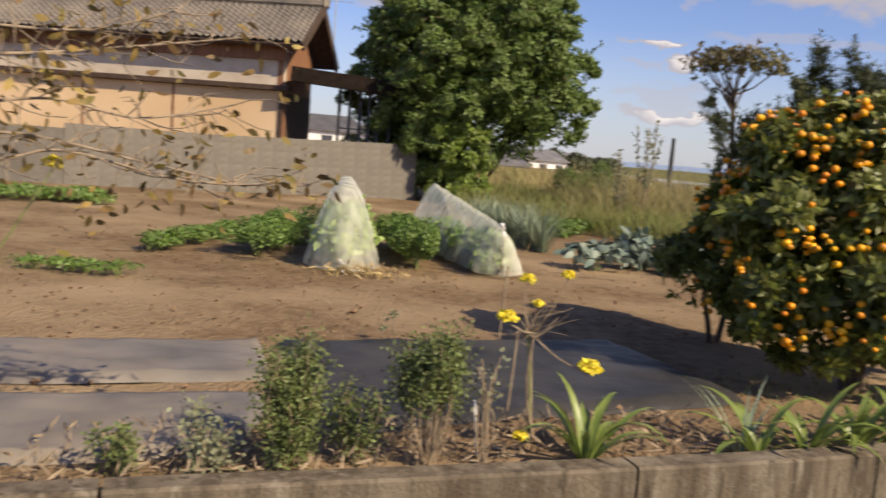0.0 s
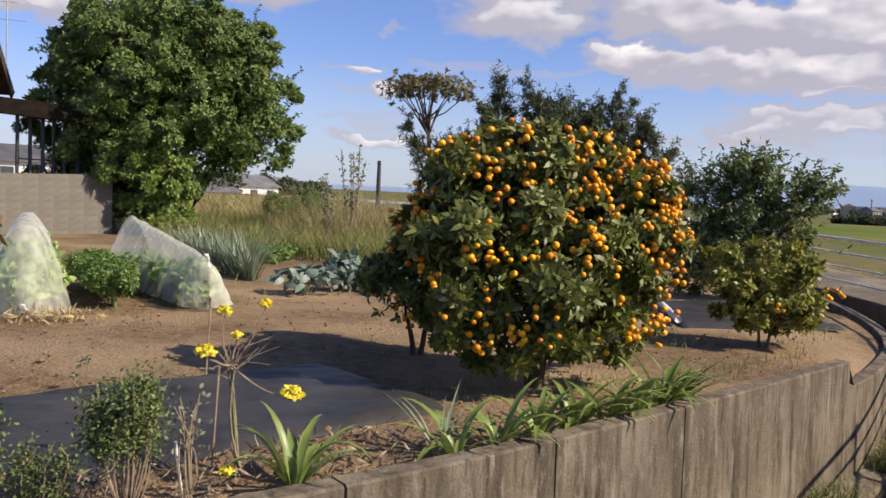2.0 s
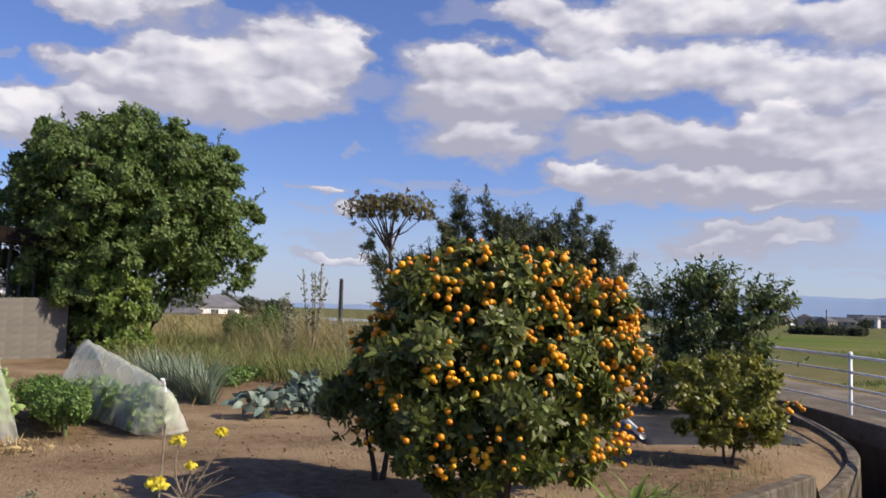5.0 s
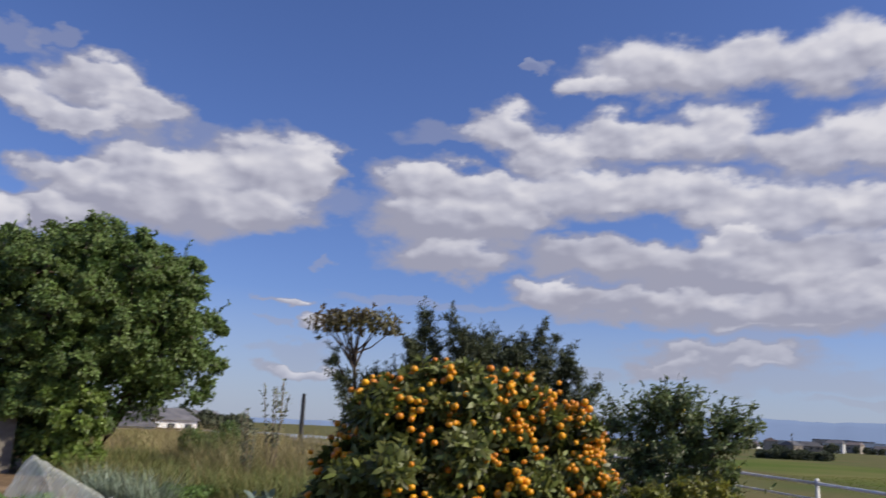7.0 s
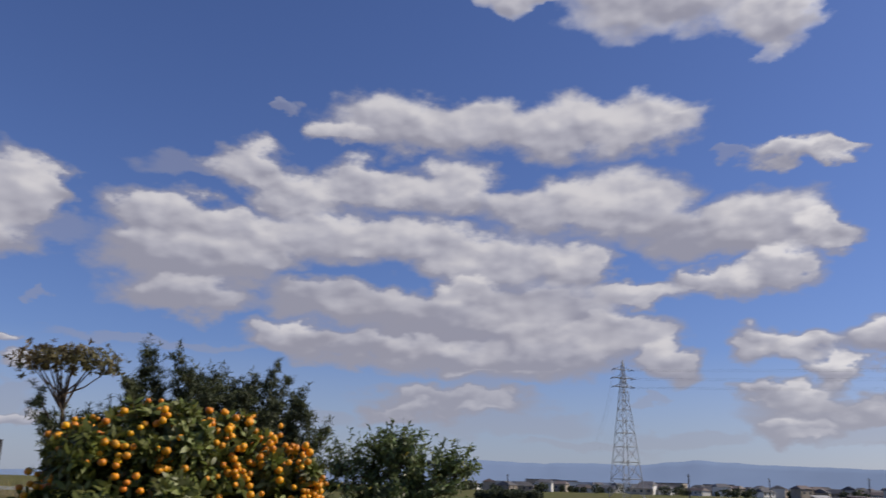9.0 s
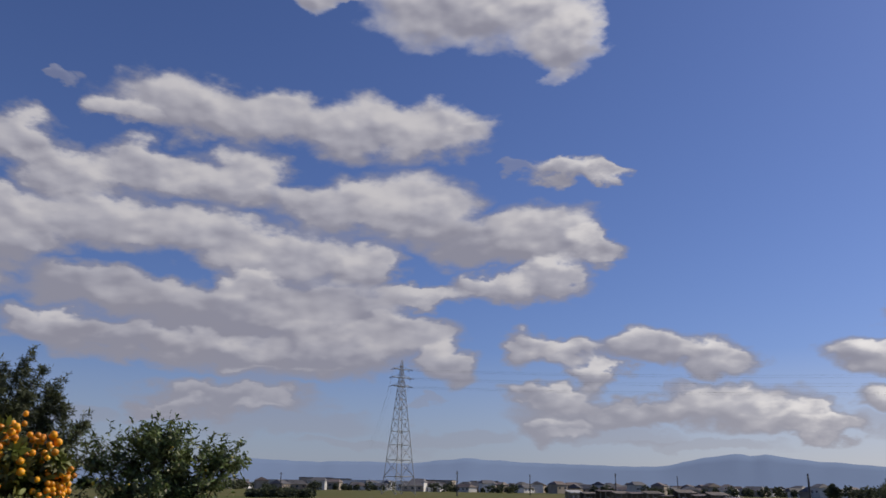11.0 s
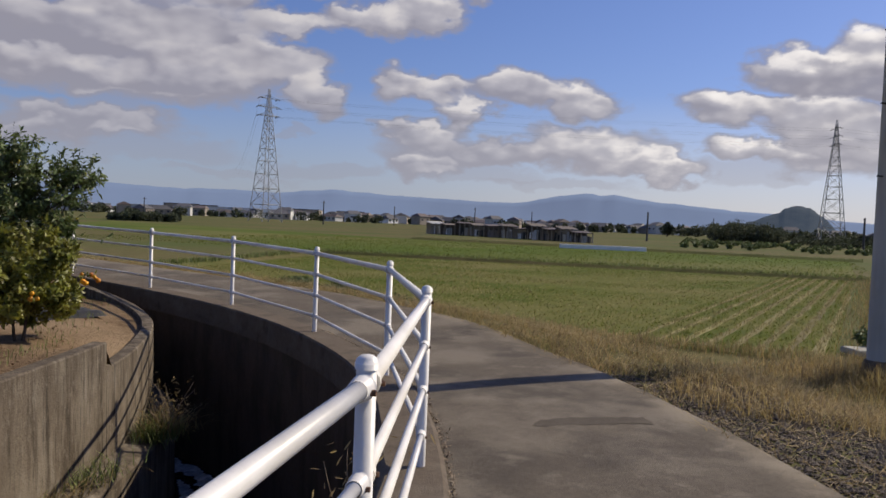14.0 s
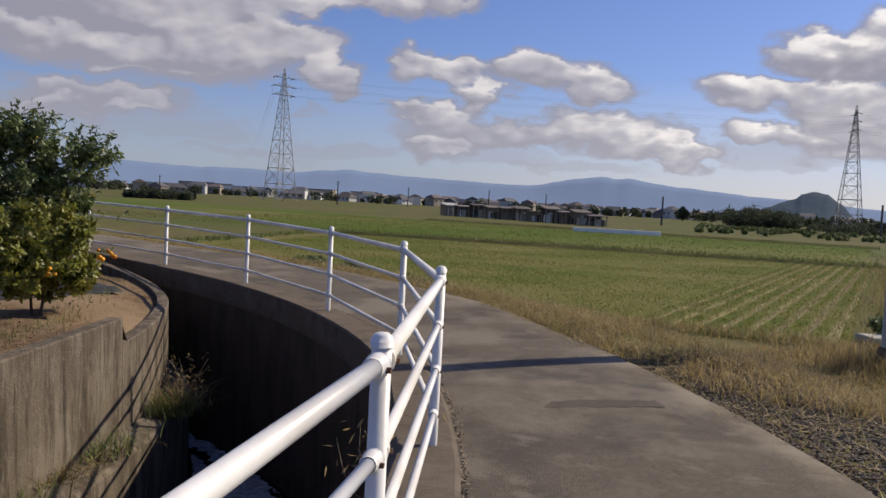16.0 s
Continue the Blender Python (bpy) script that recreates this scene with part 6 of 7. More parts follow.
def house():
    h = thing("house", (0, 0, 0), "old one-storey house with cream plaster wall and grey tile roof", "house")
    b = Vector((-5.29, 25.46, 0))
    d = Vector((0.985, -0.15, 0)).normalized()
    a = b - d * 13.0
    n = Vector((d.y, -d.x, 0))      # towards the garden
    yaw = math.atan2(d.y, d.x)
    rot = Matrix.Rotation(yaw, 4, "Z")
    L = (b - a).length

    def slab(name, u0, u1, z0, z1, out, depth, mat, label="", bevel=0.0):
        bm = box_bm(u1 - u0, depth, z1 - z0, bevel=bevel)
        ob = part(name, bm, mat, h, label)
        c = a + d * ((u0 + u1) / 2) + n * (out - depth / 2)
        ob.matrix_basis = Matrix.Translation((c.x, c.y, (z0 + z1) / 2)) @ rot
        return ob
    corner = L
    mid, half, z_top, z_low = -1.35, 1.9, 5.72, 4.35
    slab("wall", 0, corner, 0.0, 2.95, 0.0, 0.2, M_PLASTER, "warm cream plaster")
    slab("wall", 0, L, 2.95, 4.45, -0.01, 0.2, M_GREYPLASTER, "grey weathered plaster band")
    # dark boards on the end wall
    for k in range(12):
        ob = part("board", box_bm(0.03, 0.2, 2.8), M_REDWOOD if k < 1 else M_DARKWOOD, h)
        c = a + d * (L + 0.02) + n * (-0.14 - k * 0.212)
        ob.matrix_basis = Matrix.Translation((c.x, c.y, 1.5)) @ rot
    slab("beam", -0.1, L + 0.25, 2.95, 3.11, 0.22, 0.3, M_DARKWOOD, "dark brown pent beam over the wall", 0.02)
    slab("fascia", -0.4, L + 0.05, 3.85, 4.3, 0.1, 0.1, M_REDWOOD, "red-brown boards below the eaves")
    slab("post", corner - 0.12, corner + 0.0, 0.0, 2.95, 0.03, 0.12, M_DARKWOOD)
    for u in (3.5, 6.5, 9.5):
        slab("post", u - 0.04, u + 0.04, 0.1, 2.95, 0.01, 0.06, M_REDWOOD)
    # gable end wall
    g0 = a + d * (L - 0.02)
    verts = []
    for off in (0, -0.18):
        for q, z in ((0.0, 0), (-2.7, 0), (-2.7, 4.1), (mid, 5.5), (0.0, 4.45)):
            p = g0 + d * off + n * q
            verts.append((p.x, p.y, z))
    mesh_part("gable", verts, [(0, 1, 2, 3, 4), (9, 8, 7, 6, 5), (0, 5, 6, 1), (1, 6, 7, 2), (2, 7, 8, 3), (3, 8, 9, 4), (4, 9, 5, 0)], M_REDWOOD, h, "red-brown gable boards")
    # roof: two slopes of pan tiles laid in courses
    up = Vector((0, 0, 1))
    for sgn, name in ((1, "roof_front"), (-1, "roof_back")):
        verts, faces = [], []
        cols, rows = 64, 12
        for j in range(rows * 2 + 1):
            v = (j // 2 + (0.96 if j % 2 else 0)) / rows if j < rows * 2 else 1.0
            q = mid + sgn * (half * (1 - v))
            z = z_top - (z_top - z_low + (0.35 if sgn < 0 else 0.0)) * (1 - v)
            for i in range(cols * 4 + 1):
                u = -0.7 + (L + 1.45) * i / (cols * 4)
                p = a + d * u + n * q
                wave = 0.045 * math.sin(i * math.pi / 2)
                verts.append((p.x, p.y, z + wave + (0.05 if j % 2 == 0 else 0.0)))
        w = cols * 4 + 1
        for j in range(rows * 2):
            for i in range(cols * 4):
                faces.append((j * w + i, j * w + i + 1, (j + 1) * w + i + 1, (j + 1) * w + i))
        mesh_part(name, verts, faces, M_TILE, h, "weathered grey pan tiles")
        c = a + d * (L / 2) + n * (mid + sgn * half * 0.5)
        under = box_bm(L + 1.3, half * 1.2, 0.10)
        ob = part("soffit", under, M_DARKWOOD, h)
        ob.matrix_basis = Matrix.Translation((c.x, c.y, 4.93 if sgn > 0 else 4.76)) @ rot @ Matrix.Rotation(sgn * math.atan2(1.42 if sgn > 0 else 1.77, half), 4, "X")
    c = a + d * (L / 2 + 0.02) + n * mid
    ridge = box_bm(L + 1.5, 0.34, 0.28, bevel=0.08)
    ob = part("ridge", ridge, M_TILE, h, "thick ridge of stacked tiles")
    ob.matrix_basis = Matrix.Translation((c.x, c.y, z_top + 0.08)) @ rot
    c = a + d * (L + 0.74) + n * mid
    ob = part("ridge_end", box_bm(0.2, 0.42, 0.5, bevel=0.1), M_TILE, h, "ornamental ridge end tile")
    ob.matrix_basis = Matrix.Translation((c.x, c.y, z_top + 0.14)) @ rot
    # barge boards
    for sgn in (1, -1):
        c = a + d * (L + 0.70) + n * (mid + sgn * half * 0.5)
        ob = part("barge_board", box_bm(0.07, half * 1.22, 0.26), M_DARKWOOD, h)
        ob.matrix_basis = Matrix.Translation((c.x, c.y, 4.92 if sgn > 0 else 4.74)) @ rot @ Matrix.Rotation(-sgn * -math.atan2(1.42 if sgn > 0 else 1.77, half), 4, "X")
    # antenna
    v, f = tube_geo([(0, 0, 0), (0, 0, 2.1)], [0.025, 0.02], 8)
    an = thing("antenna", at_az(-8.55, 30.0, 5.2), "thin television aerial on a mast", "antenna")
    mesh_part("mast", v, f, M_GALV, an)
    for z, w in ((2.0, 0.5), (1.85, 0.6), (1.3, 1.1)):
        v, f = tube_geo([(-w / 2, 0, z), (w / 2, 0, z)], [0.012, 0.012], 6)
        mesh_part("element", v, f, M_GALV, an)
    an.location.z = 5.1


def carport():
    c = thing("carport", (0, 0, 0), "lean-to carport with a dark roof on thin posts", "carport")
    a, b = at_az(-10.9, 26.3), at_az(-3.9, 25.9)
    d = (b - a).normalized()
    n = Vector((d.y, -d.x, 0))
    yaw = math.atan2(d.y, d.x)
    L = (b - a).length
    mid = (a + b) / 2
    ob = part("roof", box_bm(L, 2.6, 0.10, bevel=0.02), M_DARKWOOD, c, "dark corrugated roof")
    ob.matrix_basis = Matrix.Translation((mid.x, mid.y + 0.4, 3.42)) @ Matrix.Rotation(yaw, 4, "Z") @ Matrix.Rotation(radians(4.0), 4, "Y")
    ob = part("gutter", box_bm(L, 0.16, 0.44, bevel=0.02), M_PITCH, c)
    ob.matrix_basis = Matrix.Translation((mid.x + n.x * 0.95, mid.y + n.y * 0.95, 3.34)) @ Matrix.Rotation(yaw, 4, "Z") @ Matrix.Rotation(radians(4.0), 4, "Y")
    for az in (-8.0, -7.3, -6.6, -6.0, -5.4, -4.6):
        p = at_az(az, 25.6)
        v, f = tube_geo([(p.x, p.y, 0), (p.x, p.y, 3.28 - 0.07 * (az + 8.0) * 0.45)], [0.05, 0.05], 8)
        mesh_part("post", v, f, M_METALBAR, c)
    for z in (1.2, 2.0):
        p, q = at_az(-8.0, 25.6), at_az(-4.6, 25.6)
        v, f = tube_geo([(p.x, p.y, z), (q.x, q.y, z)], [0.02, 0.02], 6)
        mesh_part("rail", v, f, M_METALBAR, c)


yard_wall()
house()
carport()

# ---- lane side: verge, gravel, utility pole ----
M_GRAVEL = material("dark_gravel", (0.12, 0.095, 0.072), (0.205, 0.165, 0.125), 40, 0.95, 0.8, 60, rand=0.3, island=0.45)
M_POLE = material("pole_concrete", (0.36, 0.345, 0.29), (0.45, 0.43, 0.37), 4, 0.85, 0.15, 60, big=((0.29, 0.275, 0.22), 0.8), stretch=(2, 2, 0.3))
M_FIELD = material("stubble_field", (0.072, 0.100, 0.012), (0.118, 0.13, 0.022), 1.6, 0.95, 0.6, 14, big=((0.165, 0.15, 0.048), 0.2), spec=0.1)
M_FIELD_FAR = material("far_field", (0.064, 0.105, 0.010), (0.094, 0.128, 0.016), 0.5, 0.95, 0.4, 6, big=((0.15, 0.145, 0.045), 0.035), spec=0.1)
M_STUBBLE = material("rice_regrowth", (0.085, 0.12, 0.010), (0.142, 0.158, 0.02), 2, 0.8, 0.0, island=0.3, translucent=0.45)
M_ROWSTRAW = material("cut_straw", (0.27, 0.235, 0.095), (0.38, 0.33, 0.15), 2, 0.9, 0.0, island=0.3, translucent=0.3)
M_PYLON = material("pylon_steel", (0.30, 0.30, 0.30), (0.38, 0.38, 0.38), 0.3, 0.6, 0.0, metal=0.3)
M_WIRE = material("power_wire", (0.10, 0.10, 0.11), (0.13, 0.13, 0.14), 0.3, 0.6, 0.0)


def right_normal(line, i):
    return -side(line, i)


np.random.seed(71)
edge = along(ROAD_RIGHT, 0.2)
edge = [p for p in edge if -4 < p.x < 19 and p.y < 26]


def verge(n, lo, hi, h, w, mat, name, label, lean, keep=None):
    ps = []
    for _ in range(n):
        i = np.random.randint(len(edge))
        p, s = edge[i], right_normal(edge, i)
        o = lo + (hi - lo) * np.random.uniform() ** 1.3
        q = p + s * o + Vector((np.random.normal(0, 0.06), np.random.normal(0, 0.06), 0))
        if noise.noise(Vector((q.x * 1.3, q.y * 1.3, 9))) + np.random.uniform(-0.25, 0.25) < -0.22 or keep and not keep(q, o):
            continue
        ps.append((q.x, q.y, field_z(q) - 0.01))
    tagged(blade_object(name, ps, h, w, lean, mat), label, "grass", kind="stuff")


def off_gravel(q, o):
    return not (3.5 < q.x < 8.6 and o < 1.5 and noise.noise(Vector((q.x * 1.5, q.y * 1.5, 0))) > -0.45)


verge(46000, -0.05, 2.9, 0.27, 0.009, M_DRYGRASS, "verge_grass_dry", "dry tan grass along the lane's verge", 1.7, off_gravel)
verge(7000, 0.0, 3.2, 0.15, 0.010, M_GREENGRASS, "verge_grass_green", "short green grass along the lane's verge", 0.7, off_gravel)
np.random.seed(72)
# dry grass flat between the gravel and the field
P = np.stack([np.random.uniform(7.2, 15.5, 16000), np.random.uniform(-3.6, 1.4, 16000), np.full(16000, -0.2)], 1)
P = P[(P[:, 1] < 0.62 * P[:, 0] - 3.9) & (P[:, 1] < 1.1 - 0.12 * (P[:, 0] - 8)) & (P[:, 0] + 0.8 * P[:, 1] < 12.9)]
P[:, 2] = [field_z(Vector((a, b, 0))) - 0.01 for a, b, _ in P]
tagged(blade_object("dry_grass", P, 0.24, 0.011, 1.3, M_DRYGRASS), "matted dry grass beside the utility pole", "grass", kind="stuff")


def gravel():
    ico = [(0, 0, 0.7), (0.9, 0, 0.2), (0.25, 0.85, 0.25), (-0.72, 0.53, 0.2), (-0.7, -0.5, 0.3), (0.28, -0.85, 0.2), (0, 0, -0.5)]
    fc = [(0, 1, 2), (0, 2, 3), (0, 3, 4), (0, 4, 5), (0, 5, 1), (6, 2, 1), (6, 3, 2), (6, 4, 3), (6, 5, 4), (6, 1, 5)]
    vs, fs, k = [], [], 0
    while k < 7 * 21000:
        i = np.random.randint(len(edge))
        p, s = edge[i], right_normal(edge, i)
        p = p + Vector((s.y, -s.x, 0)) * np.random.uniform(-0.15, 0.15)
        o = np.random.uniform(-0.06, 2.6)
        if p.x < 4.2 or p.x > 9.0 or np.random.uniform() < (p.x - 7.2) / 1.8:
            continue
        q = p + s * o
        r = np.random.uniform(0.007, 0.024)
        m = np.random.normal(1, 0.22, (7, 3))
        z = field_z(q) + np.random.uniform(-0.004, 0.012)
        vs += [(q.x + a * r * b[0], q.y + c * r * b[1], z + e * r * b[2]) for (a, c, e), b in zip(ico, m)]
        fs += [tuple(k + j for j in t) for t in fc]
        k += 7
    tagged(mesh_part("gravel", vs, fs, M_GRAVEL), "dark crushed gravel at the lane's edge", "gravel", kind="stuff")


gravel()
# straw blown over the gravel
np.random.seed(78)
P = []
for _ in range(26000):
    i = np.random.randint(len(edge))
    p, s = edge[i], right_normal(edge, i)
    q = p + s * np.random.uniform(0.0, 2.4)
    if 4.2 < p.x < 9.2 and noise.noise(Vector((q.x * 2.1, q.y * 2.1, 5))) > -0.15:
        P.append((q.x, q.y, field_z(q) + 0.025))
tagged(tri_object("gravel_straw", [leaf_geo(np.array(P), np.tile((0, 0, 1.0), (len(P), 1)), 0.15, 0.006)], M_STRAW), "dry straw scattered over gravel", "straw", kind="stuff")

# grass path along the field's side and a ragged strip on the field's near edge
np.random.seed(74)
P = np.concatenate([row_points((13.0, -1.5), (40, -3.3), 6000, 0.45), row_points((13.3, -0.6), (13.5, 3.6), 1500, 0.25), row_points((13.5, 3.6), (16.3, 9.0), 1800, 0.3), row_points((16.3, 9.0), (20, 18), 1600, 0.35)])
P[:, 2] = -0.37
tagged(blade_object("path_grass", P, 0.24, 0.012, 0.8, M_DRYGRASS), "dry grass along the field's edge and path", "grass", kind="stuff")
P = P[::2] + np.array((0.1, 0.1, 0.0))
tagged(blade_object("path_grass_green", P, 0.17, 0.012, 0.7, M_GREENGRASS), "green grass along the field's edge and path", "grass", kind="stuff")

# dirt and dead leaves gathered where the lane meets the coping
np.random.seed(79)
lip = [p for p in along(ROAD_EDGE, 0.05) if 0.5 < p.x < 9]
P = []
for _ in range(1300):
    i = np.random.randint(len(lip))
    q = lip[i] - side(lip, i) * (0.275 + abs(np.random.normal(0, 0.022 + 0.03 * max(0, noise.noise(lip[i] * 1.4)))))
    P.append((q.x, q.y, rise_capped(lip[i]) + np.random.uniform(0.001, 0.012)))
tagged(tri_object("kerb_litter", [leaf_geo(np.array(P), np.tile((0, 0, 1.0), (len(P), 1)), 0.022, 0.012)], M_STALK), "dark dirt and dead leaves along the coping", "litter", kind="stuff")
# a thin strip of darker asphalt with ragged edges, laid on the lane
M_DARKSTRIP = weathered("dark_strip_asphalt", (0.088, 0.073, 0.057), [((0.125, 0.104, 0.08), 1.9, (1, 1, 1), 0.42, 0.62, 0.9), ((0.05, 0.043, 0.037), 110, (1, 1, 1), 0.52, 0.64, 0.5)], 0.92, 0.7, 150, 0.006)
pv, pf = [], []
for k in range(13):
    p = Vector((5.70, 1.68, 0)).lerp(Vector((6.27, 0.90, 0)), k / 12)
    q = Vector((6.08, 1.73, 0)).lerp(Vector((6.58, 1.05, 0)), k / 12)
    for j in range(4):
        r = p.lerp(q, 0.15 + 0.6 * j / 3) + Vector((0.05, 0.07, 0)) * noise.noise(Vector((k * 1.3, j * 2.1, 0)))
        pv.append((r.x, r.y, 0.0135))
    if k:
        pf += [((k - 1) * 4 + j, k * 4 + j, k * 4 + j + 1, (k - 1) * 4 + j + 1) for j in range(3)]
tagged(mesh_part("road_strip", pv, pf, M_DARKSTRIP), "dark asphalt strip in the lane", "road patch", kind="structure")

# utility pole with a flared foot and step bolts
up = thing("utility_pole", (11.72, -1.07, -0.3), "tall grey concrete utility pole at the lane's edge", "utility pole")
v, f = tube_geo([(0, 0, -0.2), (0, 0, 3), (0, 0, 5), (0, 0, 5.98)], [0.175, 0.158, 0.148, 0.142], 28)
mesh_part("shaft", v, f, M_POLE, up, smooth=True)
v, f = tube_geo([(0, 0, -0.15), (0, 0, 0.18), (0, 0, 0.23), (0, 0, 0.25)], [0.225, 0.215, 0.205, 0.17], 24)
mesh_part("foot", v, f, M_KERB, up, "stained concrete collar", smooth=True)
for k in range(9):
    a = 2.4 if k % 2 else -0.9
    z = 2.1 + 0.45 * k
    v, f = tube_geo([(math.cos(a) * 0.14, math.sin(a) * 0.14, z), (math.cos(a) * 0.26, math.sin(a) * 0.26, z)], [0.012, 0.012], 6)
    mesh_part("step_bolt", v, f, M_METALBAR, up)
P = np.stack([np.random.normal(11.45, 0.42, 1500), np.random.normal(-1.0, 0.42, 1500), np.full(1500, -0.32)], 1)
P = P[np.hypot(P[:, 0] - 11.72, P[:, 1] + 1.07) > 0.24]
P[:, 2] = [field_z(Vector((a, b, 0))) - 0.01 for a, b, _ in P]
tagged(blade_object("pole_grass", P, 0.40, 0.011, 0.8, M_DRYGRASS), "tall dry grass round the foot of the pole", "grass", kind="stuff")
slab_bm = box_bm(0.5, 0.42, 0.10, bevel=0.015)
slab = part("concrete_slab", slab_bm, M_POLE)
slab.location = (14.4, -1.04, -0.29)
slab.rotation_euler = (0, 0, 0.5)
tagged(slab, "small pale concrete slab by the pole", "slab")

# shrubs on the bank beyond the lane
np.random.seed(73)
mound("bank_shrub", (15.9, 10.3), (15.2, 8.9), 0.5, 0.42, "dark green low shrub on the grassy bank", "shrub", 0.09, M_WEED, 900, "bank shrubs", -0.3)
mound("bank_shrub", (14.6, 7.3), (14.3, 6.8), 0.35, 0.28, "dark green low shrub on the grassy bank", "shrub", 0.09, M_WEED, 500, "bank shrubs", -0.3)
mound("bank_shrub", (14.9, -1.3), (15.3, -1.4), 0.25, 0.34, "tangled green weeds by the field corner", "shrub", 0.09, M_WEED, 500, "bank shrubs", -0.3)

# ---- rice fields ----


def in_field(x, y):
    for p, q in zip(FIELD, FIELD[1:] + FIELD[:1]):
        if (q[0] - p[0]) * (y - p[1]) - (q[1] - p[1]) * (x - p[0]) < 0:
            return False
    return True


FIELD = [(13.2, -0.6), (39.5, -2.4), (36.4, 21.5), (20.0, 18.0), (16.2, 9.0), (13.4, 3.6)]
FAR_FIELD = [(40.6, -2.6), (72, -4), (76, 34), (100, 100), (60, 70), (37.5, 22.5)]


def sheet(name, outline, z, mat, label, step=1.2):
    bm = bmesh.new()
    vs = [bm.verts.new((x, y, z)) for x, y in outline]
    bm.faces.new(vs)
    tagged(part(name, bm, mat), label, "field", kind="structure")


sheet("field_near", FIELD, -0.352, M_FIELD, "harvested rice field with green regrowth in rows")
sheet("field_far", FAR_FIELD, -0.35, M_FIELD_FAR, "flat green rice field farther off")
np.random.seed(75)
ang = math.atan2(-1.75, 20.5)
ca, sa = math.cos(ang), math.sin(ang)
straw_p, green_p = [], []
for r in range(-30, 70):
    off = r * 0.40
    s = 10.0
    while s < 42:
        s += np.random.uniform(0.10, 0.22) * (1 + s / 40)
        fade = 1.0 if off < 4 else 0.2
        for _ in range(10):
            w = np.random.normal(0, 0.045)
            x, y = ca * s - sa * (off + w), sa * s + ca * (off + w)
            if in_field(x, y) and np.random.uniform() < fade:
                straw_p.append((x + np.random.normal(0, 0.05), y, -0.352))
        for _ in range(9):
            w = np.random.uniform(0.10, 0.30) if off < 4 else np.random.uniform(0, 0.40)
            x, y = ca * s - sa * (off + w), sa * s + ca * (off + w)
            if in_field(x, y) and (off < 4 or noise.noise(Vector((x * 0.5, y * 0.22, 3))) + np.random.uniform(-0.3, 0.3) > -0.12):
                green_p.append((x + np.random.normal(0, 0.08), y, -0.355))
sv, sf = [], []
for r in range(-24, 10):
    off = r * 0.40
    last = None
    for k in range(150):
        s = 12.0 + k * 0.2
        w = 0.062 + 0.06 * noise.noise(Vector((s * 0.9, off * 3.0, 2))) - 0.012 * max(0.0, off - 2)
        x, y = ca * s - sa * off, sa * s + ca * off
        if w < 0.02 or not in_field(x, y):
            last = None
            continue
        m = 0.03 * noise.noise(Vector((s * 0.5, off, 7)))
        sv += [(x + sa * w, y - ca * w + m, -0.345), (x - sa * w, y + ca * w + m, -0.345)]
        i = len(sv) - 2
        if last is not None:
            sf.append((last, i, i + 1, last + 1))
        last = i
tagged(mesh_part("straw_lines", sv, sf, M_ROWSTRAW), "lines of pale cut straw lying on the rice field", "straw", kind="stuff")
tagged(blade_object("stubble_straw", straw_p, 0.085, 0.024, 1.1, M_ROWSTRAW, segs=1), "pale cut straw in lines across the rice field", "rice stubble", kind="stuff")
tagged(blade_object("rice_stubble", green_p, 0.055, 0.026, 1.3, M_STUBBLE, segs=1), "rows of green rice regrowth on stubble", "rice stubble", kind="stuff")
np.random.seed(76)
P = np.stack([np.random.uniform(38, 74, 16000), np.random.uniform(-4, 45, 16000), np.full(16000, -0.34)], 1)
tagged(blade_object("field_grass", P, 0.09, 0.06, 1.2, M_STUBBLE, segs=1), "soft green growth on the farther field", "grass", kind="stuff")


def levee(a, b, h, w, name, n):
    a, b = Vector((*a, 0)), Vector((*b, 0))
    d = (b - a).normalized()
    s = Vector((-d.y, d.x, 0))
    vs, fs = [], []
    m = 40
    for i in range(m + 1):
        p = a.lerp(b, i / m)
        k = h * (1 + 0.25 * noise.noise(Vector((p.x * 0.5, p.y * 0.5, 0))))
        for o, z in ((-w, -0.37), (-w * 0.4, -0.36 + k), (w * 0.4, -0.36 + k), (w, -0.37)):
            q = p + s * o
            vs.append((q.x, q.y, z))
    for i in range(m):
        for k in range(3):
            fs.append((i * 4 + k, (i + 1) * 4 + k, (i + 1) * 4 + k + 1, i * 4 + k + 1))
    tagged(mesh_part(name, vs, fs, M_EARTH), "low grassy bank between rice fields", "bank", kind="structure")
    t = np.random.uniform(0, 1, n)[:, None]
    P = np.array(a)[None] * (1 - t) + np.array(b)[None] * t + np.array(s)[None] * np.random.normal(0, w * 0.5, (n, 1))
    P[:, 2] = -0.25
    tagged(blade_object(name + "_grass", P, 0.24, 0.03, 0.6, M_GREENGRASS, segs=2), "grass on the low bank", "grass", kind="stuff")


levee((40.2, -3.0), (36.8, 22.5), 0.14, 0.5, "bank_1", 2600)
levee((36.8, 22.5), (19.5, 18.2), 0.12, 0.45, "bank_2", 1400)
levee((73, -5), (77, 36), 0.2, 0.9, "bank_3", 2200)

# ---- pylons and wires ----


ARMS = ((0.93, 3.1), (0.865, 3.6), (0.80, 3.3))


